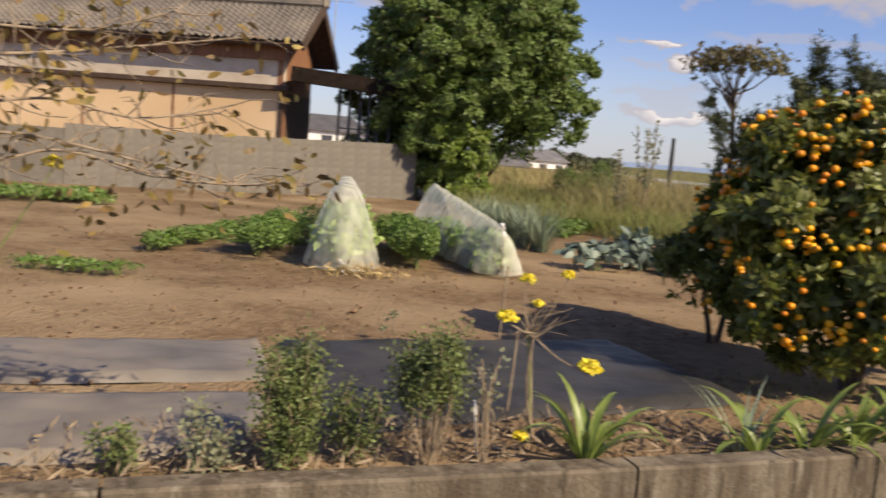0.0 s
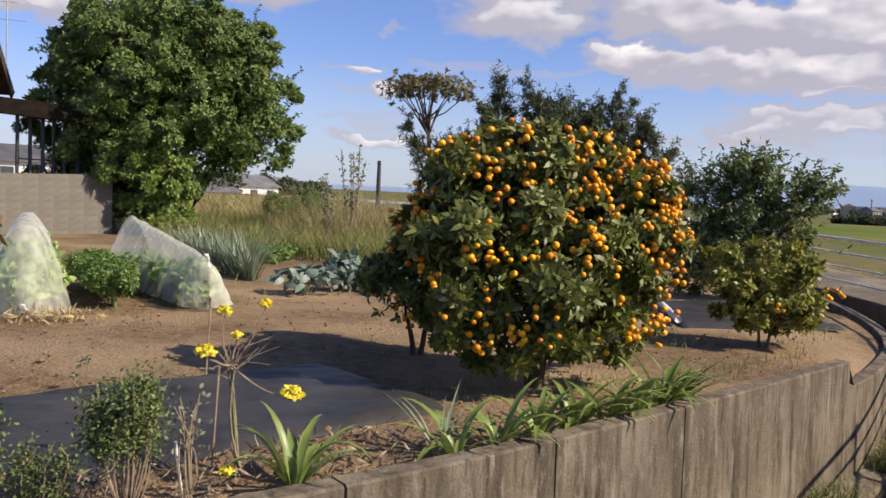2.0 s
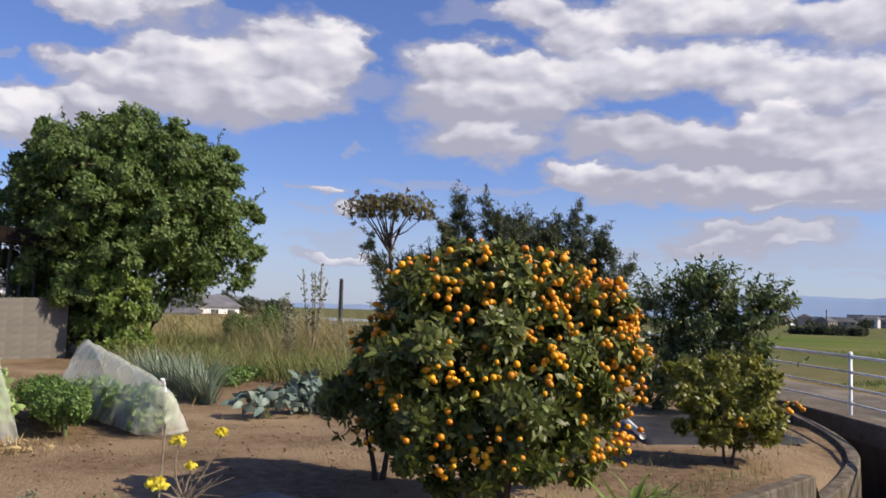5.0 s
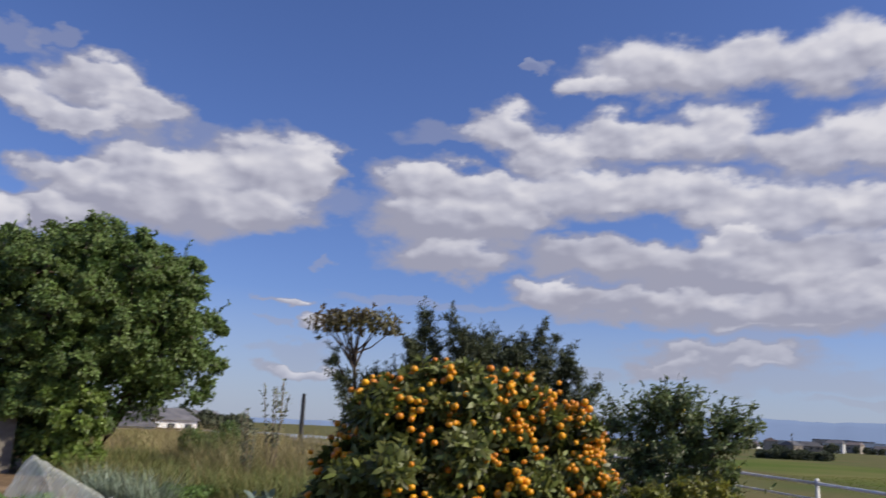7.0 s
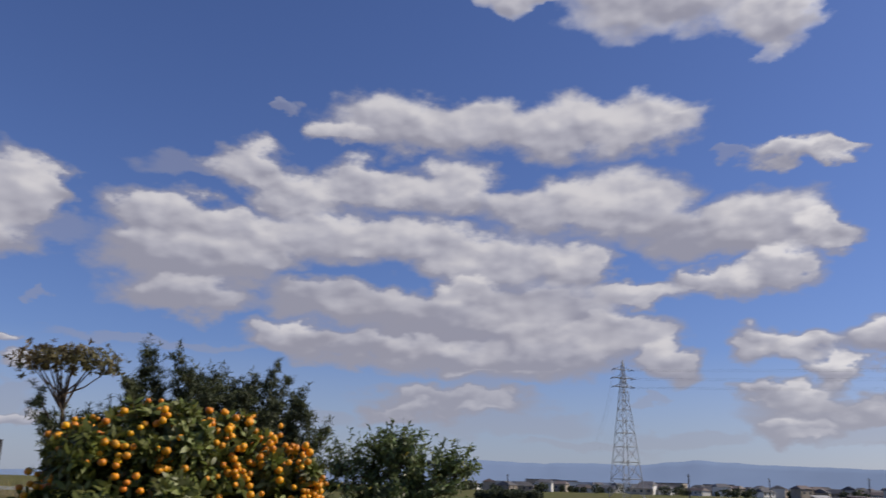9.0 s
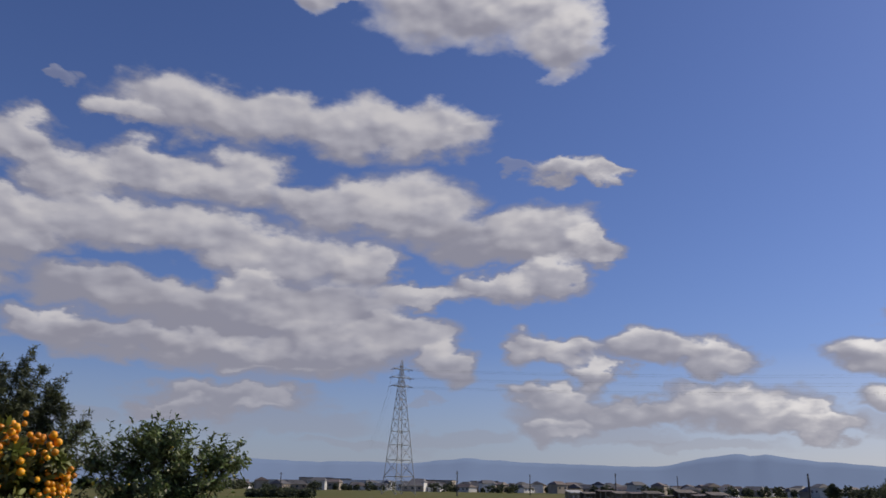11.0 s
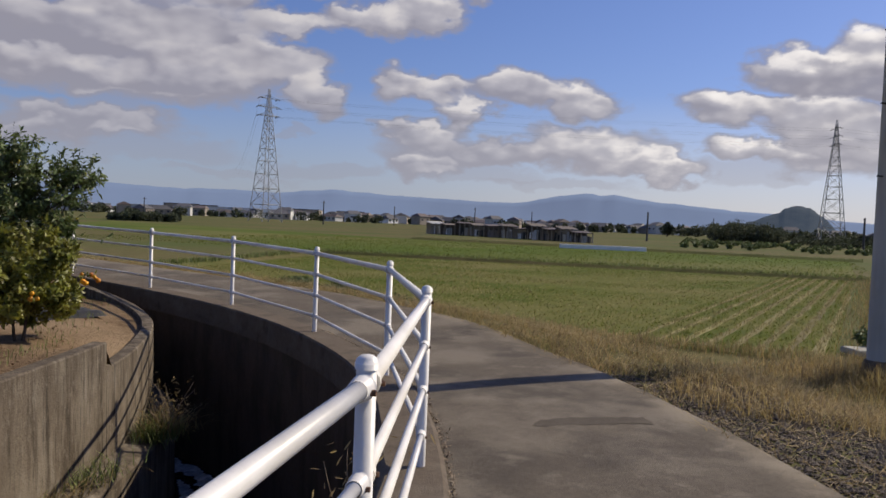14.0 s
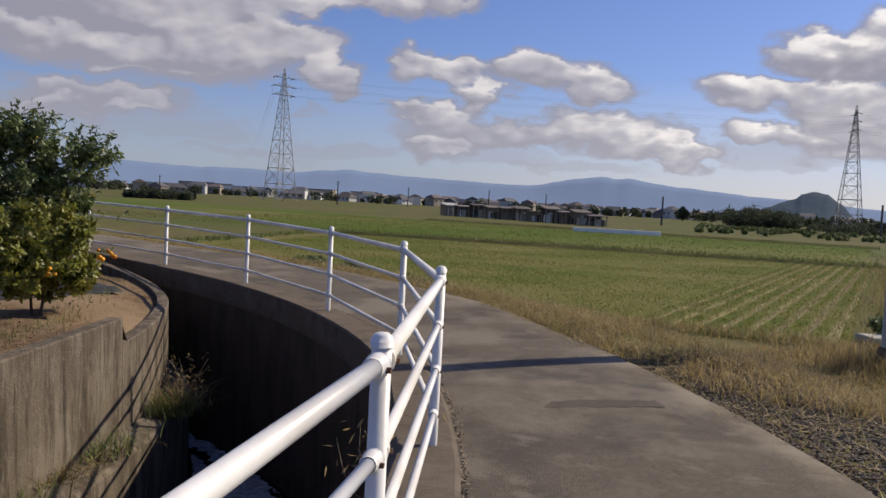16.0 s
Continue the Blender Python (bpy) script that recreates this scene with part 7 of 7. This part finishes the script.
def pylon(at, h, half, label, turn):
    t = thing("pylon", at, label, "pylon", "pylons")
    t.rotation_euler = (0, 0, turn)
    cuts = [0, 0.13, 0.25, 0.36, 0.46, 0.55, 0.63, 0.70, 0.76, 0.80, 0.835, 0.865, 0.90, 0.93, 0.965]
    hw = lambda u: half * (1 - 0.77 * u / 0.79) if u < 0.79 else half * (0.23 - 0.19 * (u - 0.79) / 0.21)
    for sx, sy in ((1, 1), (1, -1), (-1, -1), (-1, 1)):
        v, f = tube_geo([(sx * hw(u), sy * hw(u), u * h) for u in cuts + [1.0]], [0.13 - 0.06 * u for u in cuts + [1.0]], 5)
        mesh_part("leg", v, f, M_PYLON, t)
    for a, b in zip(cuts, cuts[1:]):
        for (x0, y0), (x1, y1) in (((1, 1), (1, -1)), ((1, -1), (-1, -1)), ((-1, -1), (-1, 1)), ((-1, 1), (1, 1))):
            r = 0.055 if a > 0.2 else 0.07
            items = [tube_geo([(x0 * hw(a), y0 * hw(a), a * h), (x1 * hw(b), y1 * hw(b), b * h)], [r, r], 4),
                     tube_geo([(x1 * hw(a), y1 * hw(a), a * h), (x0 * hw(b), y0 * hw(b), b * h)], [r, r], 4),
                     tube_geo([(x0 * hw(b), y0 * hw(b), b * h), (x1 * hw(b), y1 * hw(b), b * h)], [r * 1.2, r * 1.2], 4)]
            v, f = join_geo(items)
            mesh_part("brace", v, f, M_PYLON, t)
    for u, w in ARMS:
        for s in (-1, 1):
            items = [tube_geo([(s * hw(u), k * hw(u), u * h), (s * w, 0, u * h + 0.1)], [0.10, 0.06], 4) for k in (-1, 1)]
            items.append(tube_geo([(s * hw(u + 0.025), 0, (u + 0.025) * h), (s * w, 0, u * h + 0.1)], [0.07, 0.05], 4))
            for q in (0.35, 0.65):
                x = hw(u) + (w - hw(u)) * q
                items.append(tube_geo([(s * x, 0, u * h + 0.05), (s * x, 0, u * h + 0.025 * h * (1 - q))], [0.04, 0.04], 4))
            v, f = join_geo(items)
            arm = mesh_part("arm", v, f, M_PYLON, t)
            for side_way in (-1, 1):
                v, f = tube_geo([(s * w, 0, u * h + 0.1), (s * w, side_way * 1.2, u * h - 0.25)], [0.10, 0.10], 6)
                mesh_part("insulator", v, f, M_METALBAR, arm)
    return t


T1, T2 = at_az(54.75, 252, -0.4), at_az(92.05, 292, -0.4)
wire_way = math.atan2((T2 - T1).y, (T2 - T1).x)
# both are angle towers, their arms turned out of the square of the line
TURNS = (wire_way + math.pi / 2 - 0.85, wire_way + math.pi / 2 - 0.35)
pylon(T1, 39.3, 3.6, "tall grey steel lattice pylon with three pairs of arms", TURNS[0])
pylon(T2, 39.6, 3.8, "tall grey steel lattice pylon beside a wooded hill", TURNS[1])
dirv = (T2 - T1).normalized()
back = at_az(51.5, 1.0)
for (a, ta), (b, tb) in (((T1, TURNS[0]), (T2, TURNS[1])), ((T2, TURNS[1]), (T2 + dirv * 300, TURNS[1])), ((T1 + back * 420, TURNS[0]), (T1, TURNS[0]))):
    for u, w in ARMS:
        for s in (-1, 1):
            pts = []
            ends = [p + Vector((math.cos(q), math.sin(q), 0)) * (s * w) for p, q in ((a, ta), (b, tb))]
            for k in range(25):
                q = k / 24
                p = ends[0].lerp(ends[1], q)
                pts.append((p.x, p.y, u * 39.4 - 0.7 - 7.0 * 4 * q * (1 - q) * ((b - a).length / 330) ** 2 * 0.6))
            v, f = tube_geo(pts, [0.014] * 25, 4, False)
            tagged(mesh_part("power_line", v, f, M_WIRE), "thin sagging overhead power line", "power line", "power lines")

# ---- town, far trees, hills ----
M_HOUSE_W = material("far_white_wall", (0.55, 0.54, 0.53), (0.70, 0.69, 0.68), 0.4, 0.8, 0.0, rand=0.35)
M_HOUSE_B = material("far_tan_wall", (0.26, 0.22, 0.18), (0.36, 0.31, 0.26), 0.4, 0.8, 0.0, rand=0.3)
M_ROOF_D = material("far_dark_roof", (0.075, 0.075, 0.085), (0.14, 0.135, 0.14), 0.6, 0.7, 0.0, rand=0.35)
M_ROOF_R = material("far_brown_roof", (0.11, 0.085, 0.08), (0.16, 0.125, 0.115), 0.6, 0.7, 0.0, rand=0.3)
M_SHED = material("weathered_shed_board", (0.10, 0.082, 0.07), (0.17, 0.14, 0.12), 3, 0.85, 0.0, rand=0.3)
M_GLASS_D = material("far_window", (0.04, 0.045, 0.055), (0.07, 0.075, 0.09), 1, 0.2, 0.0)
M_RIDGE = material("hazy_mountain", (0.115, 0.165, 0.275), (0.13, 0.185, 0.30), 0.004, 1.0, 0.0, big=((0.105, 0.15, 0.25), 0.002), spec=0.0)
M_HILL = material("hazy_wooded_hill", (0.03, 0.038, 0.045), (0.05, 0.056, 0.058), 0.05, 1.0, 0.25, 0.12, bump_dist=3.0, spec=0.0)
M_FARTREE = material("far_tree", (0.05, 0.062, 0.034), (0.085, 0.095, 0.055), 0.4, 0.9, 0.0, island=0.4, translucent=0.3)


# Distance haze is put into range and hill: bluish tones and a faint glow.
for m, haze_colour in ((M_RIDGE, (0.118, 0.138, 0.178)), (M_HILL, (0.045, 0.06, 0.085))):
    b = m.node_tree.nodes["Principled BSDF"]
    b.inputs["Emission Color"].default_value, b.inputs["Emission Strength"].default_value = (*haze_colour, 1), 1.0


def far_house(w, d, h, roof, wall_mat, roof_mat, flat=False):
    t = thing("far_house", (0, 0, 0), "distant house with pale walls and a dark roof" if not flat else "distant long low building with a flat roof", "house" if not flat else "building", "town houses")
    part("wall", box_bm(w, d, h, (0, 0, h / 2)), wall_mat, t)
    if flat:
        part("roof", box_bm(w * 1.02, d * 1.02, 0.5, (0, 0, h + 0.25)), roof_mat, t)
    else:
        o = 0.5
        vs = [(-w / 2 - o, -d / 2 - o, h - 0.1), (w / 2 + o, -d / 2 - o, h - 0.1), (w / 2 + o, d / 2 + o, h - 0.1), (-w / 2 - o, d / 2 + o, h - 0.1), (-w / 2 + w * 0.12, 0, h + roof), (w / 2 - w * 0.12, 0, h + roof)]
        mesh_part("roof", vs, [(0, 1, 5, 4), (2, 3, 4, 5), (1, 2, 5), (3, 0, 4), (3, 2, 1, 0)], roof_mat, t)
    n = max(2, int(w / 3))
    first = None
    for k in range(n):
        for s in (-1, 1):
            if first is None:
                first = part("window", box_bm(1.3, 0.1, 1.1), M_GLASS_D, t)
                ob = first
            else:
                ob = new("window", first.data)
                ob.parent = t
            ob.location = (-w / 2 + (k + 0.5) * w / n, s * (d / 2 + 0.03), h * 0.6)
    return t


np.random.seed(81)
kinds = [far_house(9, 7, 3.0, 1.9, M_HOUSE_W, M_ROOF_D), far_house(8, 7, 5.2, 1.8, M_HOUSE_W, M_ROOF_D), far_house(11, 8, 3.2, 2.2, M_HOUSE_B, M_ROOF_D), far_house(8.5, 7, 5.0, 1.7, M_HOUSE_B, M_ROOF_R), far_house(12, 7, 2.8, 1.6, M_HOUSE_W, M_ROOF_R)]
used = [False] * 5
blocks = [far_house(34, 14, 6.5, 0, M_HOUSE_W, M_HOUSE_W, True), far_house(26, 14, 8.5, 0, M_HOUSE_B, M_ROOF_D, True)]
used_b = [False, False]


def settle(protos, flags, k, az, dist, turn, z=-0.4):
    m = Matrix.Translation(at_az(az, dist, z)) @ Matrix.Rotation(turn, 4, "Z")
    if not flags[k]:
        flags[k] = True
        protos[k].matrix_basis = m
        return protos[k]
    return copy_thing(protos[k], m)


for k in range(370):
    az = np.random.uniform(56, 80) if k < 230 else np.random.choice([np.random.uniform(42, 58), np.random.uniform(79, 99)])
    settle(kinds, used, int(np.random.randint(5)), az, np.random.uniform(470, 1050), np.random.uniform(0, 3.1))
for az, dist, k in ((43.6, 760, 0), (46.8, 720, 0), (48.2, 800, 0), (49.3, 700, 1), (50.6, 760, 1), (52.4, 640, 0), (53.9, 680, 0), (57.5, 760, 1), (60.5, 800, 1), (73.5, 760, 0), (86, 760, 1)):
    settle(blocks, used_b, k, az, dist, np.random.uniform(-0.3, 0.3) - radians(az))
for az, dist, k, z in ((-8.5, 105, 0, 0.0), (-5.6, 120, 4, 0.0), (-3.4, 130, 0, 0.0), (3.2, 125, 0, -2.6), (6.2, 150, 0, -1.6), (8.4, 170, 0, -1.6)):
    settle(kinds, used, k, az, dist, 0.3 + 0.2 * k, z)


def grove(name, n, az0, az1, d0, d1, h, leaf, label, mat=None, z=-0.4):
    """A belt of far trees as one mass of foliage with an uneven top."""
    ps = []
    for _ in range(n):
        az, d = np.random.uniform(az0, az1), np.random.uniform(d0, d1)
        c = at_az(az, d, z)
        top = h * (0.55 + 0.6 * max(0, noise.noise(Vector((az * 1.7, d * 0.02, 7))) + 0.35) + 0.25 * noise.noise(Vector((az * 7, 0, 2))))
        r = top * np.random.uniform(0.3, 0.5)
        m = np.random.normal(0, 1, (150, 3))
        m *= (np.random.uniform(0.3, 1, 150) ** 0.5 / np.linalg.norm(m, axis=1))[:, None]
        m = m * np.array((r * 1.3, r * 1.3, top * 0.5)) + np.array((c.x, c.y, z + top * 0.5))
        ps.append(m)
    ps = np.concatenate(ps)
    base = thing(name, (0, 0, 0), label, "trees", kind="stuff")
    leaf_cloud("foliage", ps, np.random.normal(0, 1, ps.shape) + np.array((0, 0, 0.6)), leaf, leaf * 0.6, mat or M_FARTREE, base)


np.random.seed(83)
grove("far_grove", 200, 84.9, 89.2, 215, 270, 5.2, 0.5, "dense dark grove beyond the fields")
grove("far_hedge", 150, 83, 99, 100, 175, 0.8, 0.25, "low tangled hedgerow along a far bank", M_WEED)
grove("far_hedge", 90, 90, 99, 150, 230, 2.2, 0.4, "low trees and scrub beyond the fields")
grove("far_hedge", 110, 45.0, 49.1, 150, 185, 1.7, 0.5, "low dark shrubs at the fields' far edge")
grove("town_trees", 260, 41, 82, 420, 800, 5.0, 1.2, "garden trees scattered through the far town")
grove("town_trees", 110, 82, 100, 330, 600, 5.5, 1.2, "garden trees scattered through the far town")
grove("far_grove", 60, 3.5, 12, 130, 240, 4.0, 0.8, "low trees beyond the waste ground", z=0)
ft = tree("distant_tree", at_az(82.1, 300, -0.4), "lone distant dark green tree beyond the fields", "tree", [(0, 0, 3.0, 1.8, 1.8, 1.6), (0.9, 0.3, 2.2, 1.4, 1.4, 1.2), (-0.9, -0.2, 2.3, 1.4, 1.4, 1.2), (0, 0, 4.1, 1.1, 1.1, 1.0)], 0.2, [(0, 0, 1.5)], 0.75, 0.5, 14, M_FARTREE)


def far_pole(az, dist, h, label="distant dark utility pole"):
    p = thing("far_pole", at_az(az, dist, -0.4), label, "utility pole", "distant poles")
    v, f = tube_geo([(0, 0, 0), (0, 0, h)], [0.2, 0.14], 6)
    mesh_part("shaft", v, f, M_METALBAR, p)
    if dist > 80:
        v, f = tube_geo([(-0.8, 0, h - 0.5), (0.8, 0, h - 0.5)], [0.07, 0.07], 4)
        mesh_part("crossarm", v, f, M_METALBAR, p)


for az, d, h in ((58.65, 225, 6.4), (69.08, 260, 6.9), (80.78, 150, 5.1), (93.9, 145, 5.2), (14.95, 62, 4.2), (63.5, 300, 7), (47.0, 300, 6.5), (73.0, 320, 7.5), (85.0, 300, 7)):
    far_pole(az, d, h)


def sheds():
    """A row of derelict open sheds with light roofs at the field's far edge."""
    np.random.seed(87)
    for k in range(11):
        az = 66.4 + k * 1.0
        d = 128 - k * 2.2
        t = thing("open_shed", at_az(az, d, -0.38), "derelict open shed with dark frame and pale roof sheets", "shed", "sheds at the field edge")
        t.rotation_euler = (0, 0, -radians(az) + 0.25)
        w, dep, h = 2.2, 3.0, np.random.uniform(1.2, 2.0)
        for x in (-w / 2, -w / 6, w / 6, w / 2):
            ob = part("post", box_bm(0.12, 0.12, h), M_HOUSE_B, t)
            ob.location = (x, -dep / 2, h / 2)
        ob = part("back_wall", box_bm(w, 0.1, h), M_SHED if k % 3 else M_HOUSE_B, t)
        ob.location = (0, dep / 2, h / 2)
        ob = part("roof", box_bm(w * 1.03, dep * 1.1, 0.09), (M_ROOF_R, M_SHED, M_ROOF_R, M_SHED)[k % 4] if k else M_HOUSE_W, t)
        ob.location = (0, 0, h + 0.06)
        ob.rotation_euler = (np.random.uniform(0.02, 0.12), 0, np.random.uniform(-0.02, 0.02))
        for q in range(np.random.randint(7, 12)):
            ob = part("panel", box_bm(np.random.uniform(0.15, 0.6), 0.06, h * np.random.uniform(0.4, 0.9)), (M_HOUSE_W, M_HOUSE_B, M_METALBAR)[np.random.randint(3)], t)
            ob.location = (np.random.uniform(-0.9, 0.9), -dep / 2 + 0.1 + 0.15 * q, h * 0.3)
            ob.rotation_euler = (0, np.random.uniform(-0.15, 0.15), 0)
    w = part("low_wall", box_bm(7.5, 0.3, 0.42, bevel=0.03), M_HOUSE_W)
    w.location = (71.8, 15.4, -0.2)
    w.rotation_euler = (0, 0, math.atan2(-7.6, 2.6))
    tagged(w, "long low white concrete wall at the field's edge", "wall")


sheds()


def ridge(name, prof, dist, mat, label, rough, seed, depth):
    """A far range: a crest line over azimuth, sloping down on both sides."""
    az0, az1 = prof[0][0], prof[-1][0]
    n = 420
    vs, fs = [], []
    xs, ys = [p[0] for p in prof], [p[1] for p in prof]
    for i in range(n + 1):
        az = az0 + (az1 - az0) * i / n
        el = float(np.interp(az, xs, ys))
        el += rough * (noise.noise(Vector((az * 0.9, seed, 0))) + 0.5 * noise.noise(Vector((az * 2.7, seed, 4))) + 0.25 * noise.noise(Vector((az * 8, seed, 8))))
        h = max(0.5, math.tan(radians(max(0.02, el))) * dist)
        for j, (dd, hh) in enumerate(((-depth, -3), (-depth * 0.55, 0.42), (-depth * 0.2, 0.8), (0, 1.0), (depth * 0.6, -0.05))):
            wob = 0.0
            p = at_az(az, dist + dd + wob)
            z = hh * h * (1 + rough * 0.6 * noise.noise(Vector((az * 0.8, j, seed)))) if 0 < j < 3 else (hh * h if j == 3 else -3)
            vs.append((p.x, p.y, z))
    for i in range(n):
        for j in range(4):
            fs.append((i * 5 + j, (i + 1) * 5 + j, (i + 1) * 5 + j + 1, i * 5 + j + 1))
    tagged(mesh_part(name, vs, fs, mat, smooth=True), label, "mountains", kind="structure")


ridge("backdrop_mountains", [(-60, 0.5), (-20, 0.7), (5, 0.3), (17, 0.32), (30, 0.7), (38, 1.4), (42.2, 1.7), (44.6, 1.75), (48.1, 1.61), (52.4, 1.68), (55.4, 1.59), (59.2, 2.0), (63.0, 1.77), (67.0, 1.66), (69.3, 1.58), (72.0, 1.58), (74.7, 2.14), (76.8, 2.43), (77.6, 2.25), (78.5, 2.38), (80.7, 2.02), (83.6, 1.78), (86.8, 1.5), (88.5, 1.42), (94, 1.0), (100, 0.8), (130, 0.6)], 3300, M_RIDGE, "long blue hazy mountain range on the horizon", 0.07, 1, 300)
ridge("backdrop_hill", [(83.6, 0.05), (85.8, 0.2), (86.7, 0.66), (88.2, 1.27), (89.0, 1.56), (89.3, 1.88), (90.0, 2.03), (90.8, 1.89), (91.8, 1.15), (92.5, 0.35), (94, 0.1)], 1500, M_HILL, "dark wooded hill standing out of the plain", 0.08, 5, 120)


# ---- in the canal ----
def rapids():
    """Broken water over the shallows, streaming along the canal."""
    vs, fs, idx = [], [], {}
    st = 0.045
    wall = [p for p in along(GARDEN_EDGE, 0.2) if 3 < p.x < 12 and p.y < 14]
    lane = [p for p in along(ROAD_EDGE, 0.2) if 1 < p.x < 13]

    def inside(x, y):
        p = Vector((x, y, 0))
        i = min(range(len(wall)), key=lambda k: (wall[k] - p).length_squared)
        j = min(range(len(lane)), key=lambda k: (lane[k] - p).length_squared)
        return (p - wall[i]).dot(side(wall, i)) < -0.42 and (p - lane[j]).dot(side(lane, j)) > 0.15
    for i in range(125):
        for j in range(110):
            x, y = 6.6 + i * st, 5.0 + j * st
            u, w = x * 0.62 + y * 0.78, -x * 0.78 + y * 0.62
            q = noise.noise(Vector((u * 0.9, w * 3.2, 0))) + 0.55 * noise.noise(Vector((u * 3.4, w * 9, 3)))
            if q - 0.3 * max(0, u - 14.5) < -0.27 or not inside(x, y):
                continue
            c = []
            for a, b in ((0, 0), (1, 0), (1, 1), (0, 1)):
                key = (i + a, j + b)
                if key not in idx:
                    xx, yy = 6.6 + key[0] * st, 5.0 + key[1] * st
                    idx[key] = len(vs)
                    vs.append((xx + 0.015 * noise.noise(Vector((xx * 30, yy * 30, 0))), yy, -2.555 + 0.04 * noise.noise(Vector((xx * 6, yy * 6, 1)))))
                c.append(idx[key])
            fs.append(tuple(c))
    tagged(mesh_part("foam", vs, fs, M_FOAM, smooth=True), "white foam of shallow rapids in the canal", "foam", kind="stuff")


rapids()
np.random.seed(91)
tagged(blade_object("ledge_grass", np.concatenate([np.random.normal((7.75, 6.92, -1.27), (0.17, 0.14, 0.01), (320, 3)), np.random.normal((6.1, 6.28, -1.26), (0.25, 0.09, 0.01), (150, 3)), np.random.normal((4.55, 5.75, -1.26), (0.3, 0.08, 0.01), (90, 3)), np.random.normal((8.3, 7.35, -1.26), (0.1, 0.08, 0.01), (80, 3))]), 0.30, 0.011, 0.7, M_GREENGRASS, splay=0.5), "tufts of grass on the canal ledge", "grass", kind="stuff")
tagged(blade_object("ledge_straw", np.random.normal((7.9, 6.95, -1.27), (0.16, 0.12, 0.01), (260, 3)), 0.42, 0.010, 0.9, M_DRYGRASS, splay=0.7), "tuft of pale dry grass on the canal ledge", "grass", kind="stuff")
tagged(blade_object("ledge_straw", np.random.normal((5.2, 6.05, -1.25), (0.4, 0.07, 0.01), (220, 3)), 0.24, 0.010, 1.2, M_DRYGRASS, splay=0.7), "matted dry grass lying on the canal ledge", "grass", kind="stuff")
for at, n, h in (((7.85, 6.85, -1.27), 10, 0.75), ((4.35, 2.25, -0.35), 14, 0.42), ((8.1, 7.05, -1.27), 6, 0.5)):
    w = thing("dry_weed", at, "dry twiggy weed rooted in the canal wall", "weed", "canal weeds")
    for k in range(n):
        az = np.random.uniform(0, 6.28)
        tip = Vector((math.cos(az) * 0.3, math.sin(az) * 0.3, h * np.random.uniform(0.5, 1)))
        pts = bent((0, 0, 0), tip, 0.08, 6)
        v, f = tube_geo(pts, np.linspace(0.006, 0.002, 6), 5)
        mesh_part("stalk", v, f, M_STALK, w)
    P = np.array([list(Vector((0, 0, h * 0.3)) + Vector(np.random.normal(0, 0.16, 3)) + Vector((0, 0, h * 0.3))) for _ in range(70)])
    tagged(leaf_cloud("seed_tangle", P, np.random.normal(0, 1, (70, 3)), 0.07, 0.012, M_DRYGRASS, w), kind="stuff")
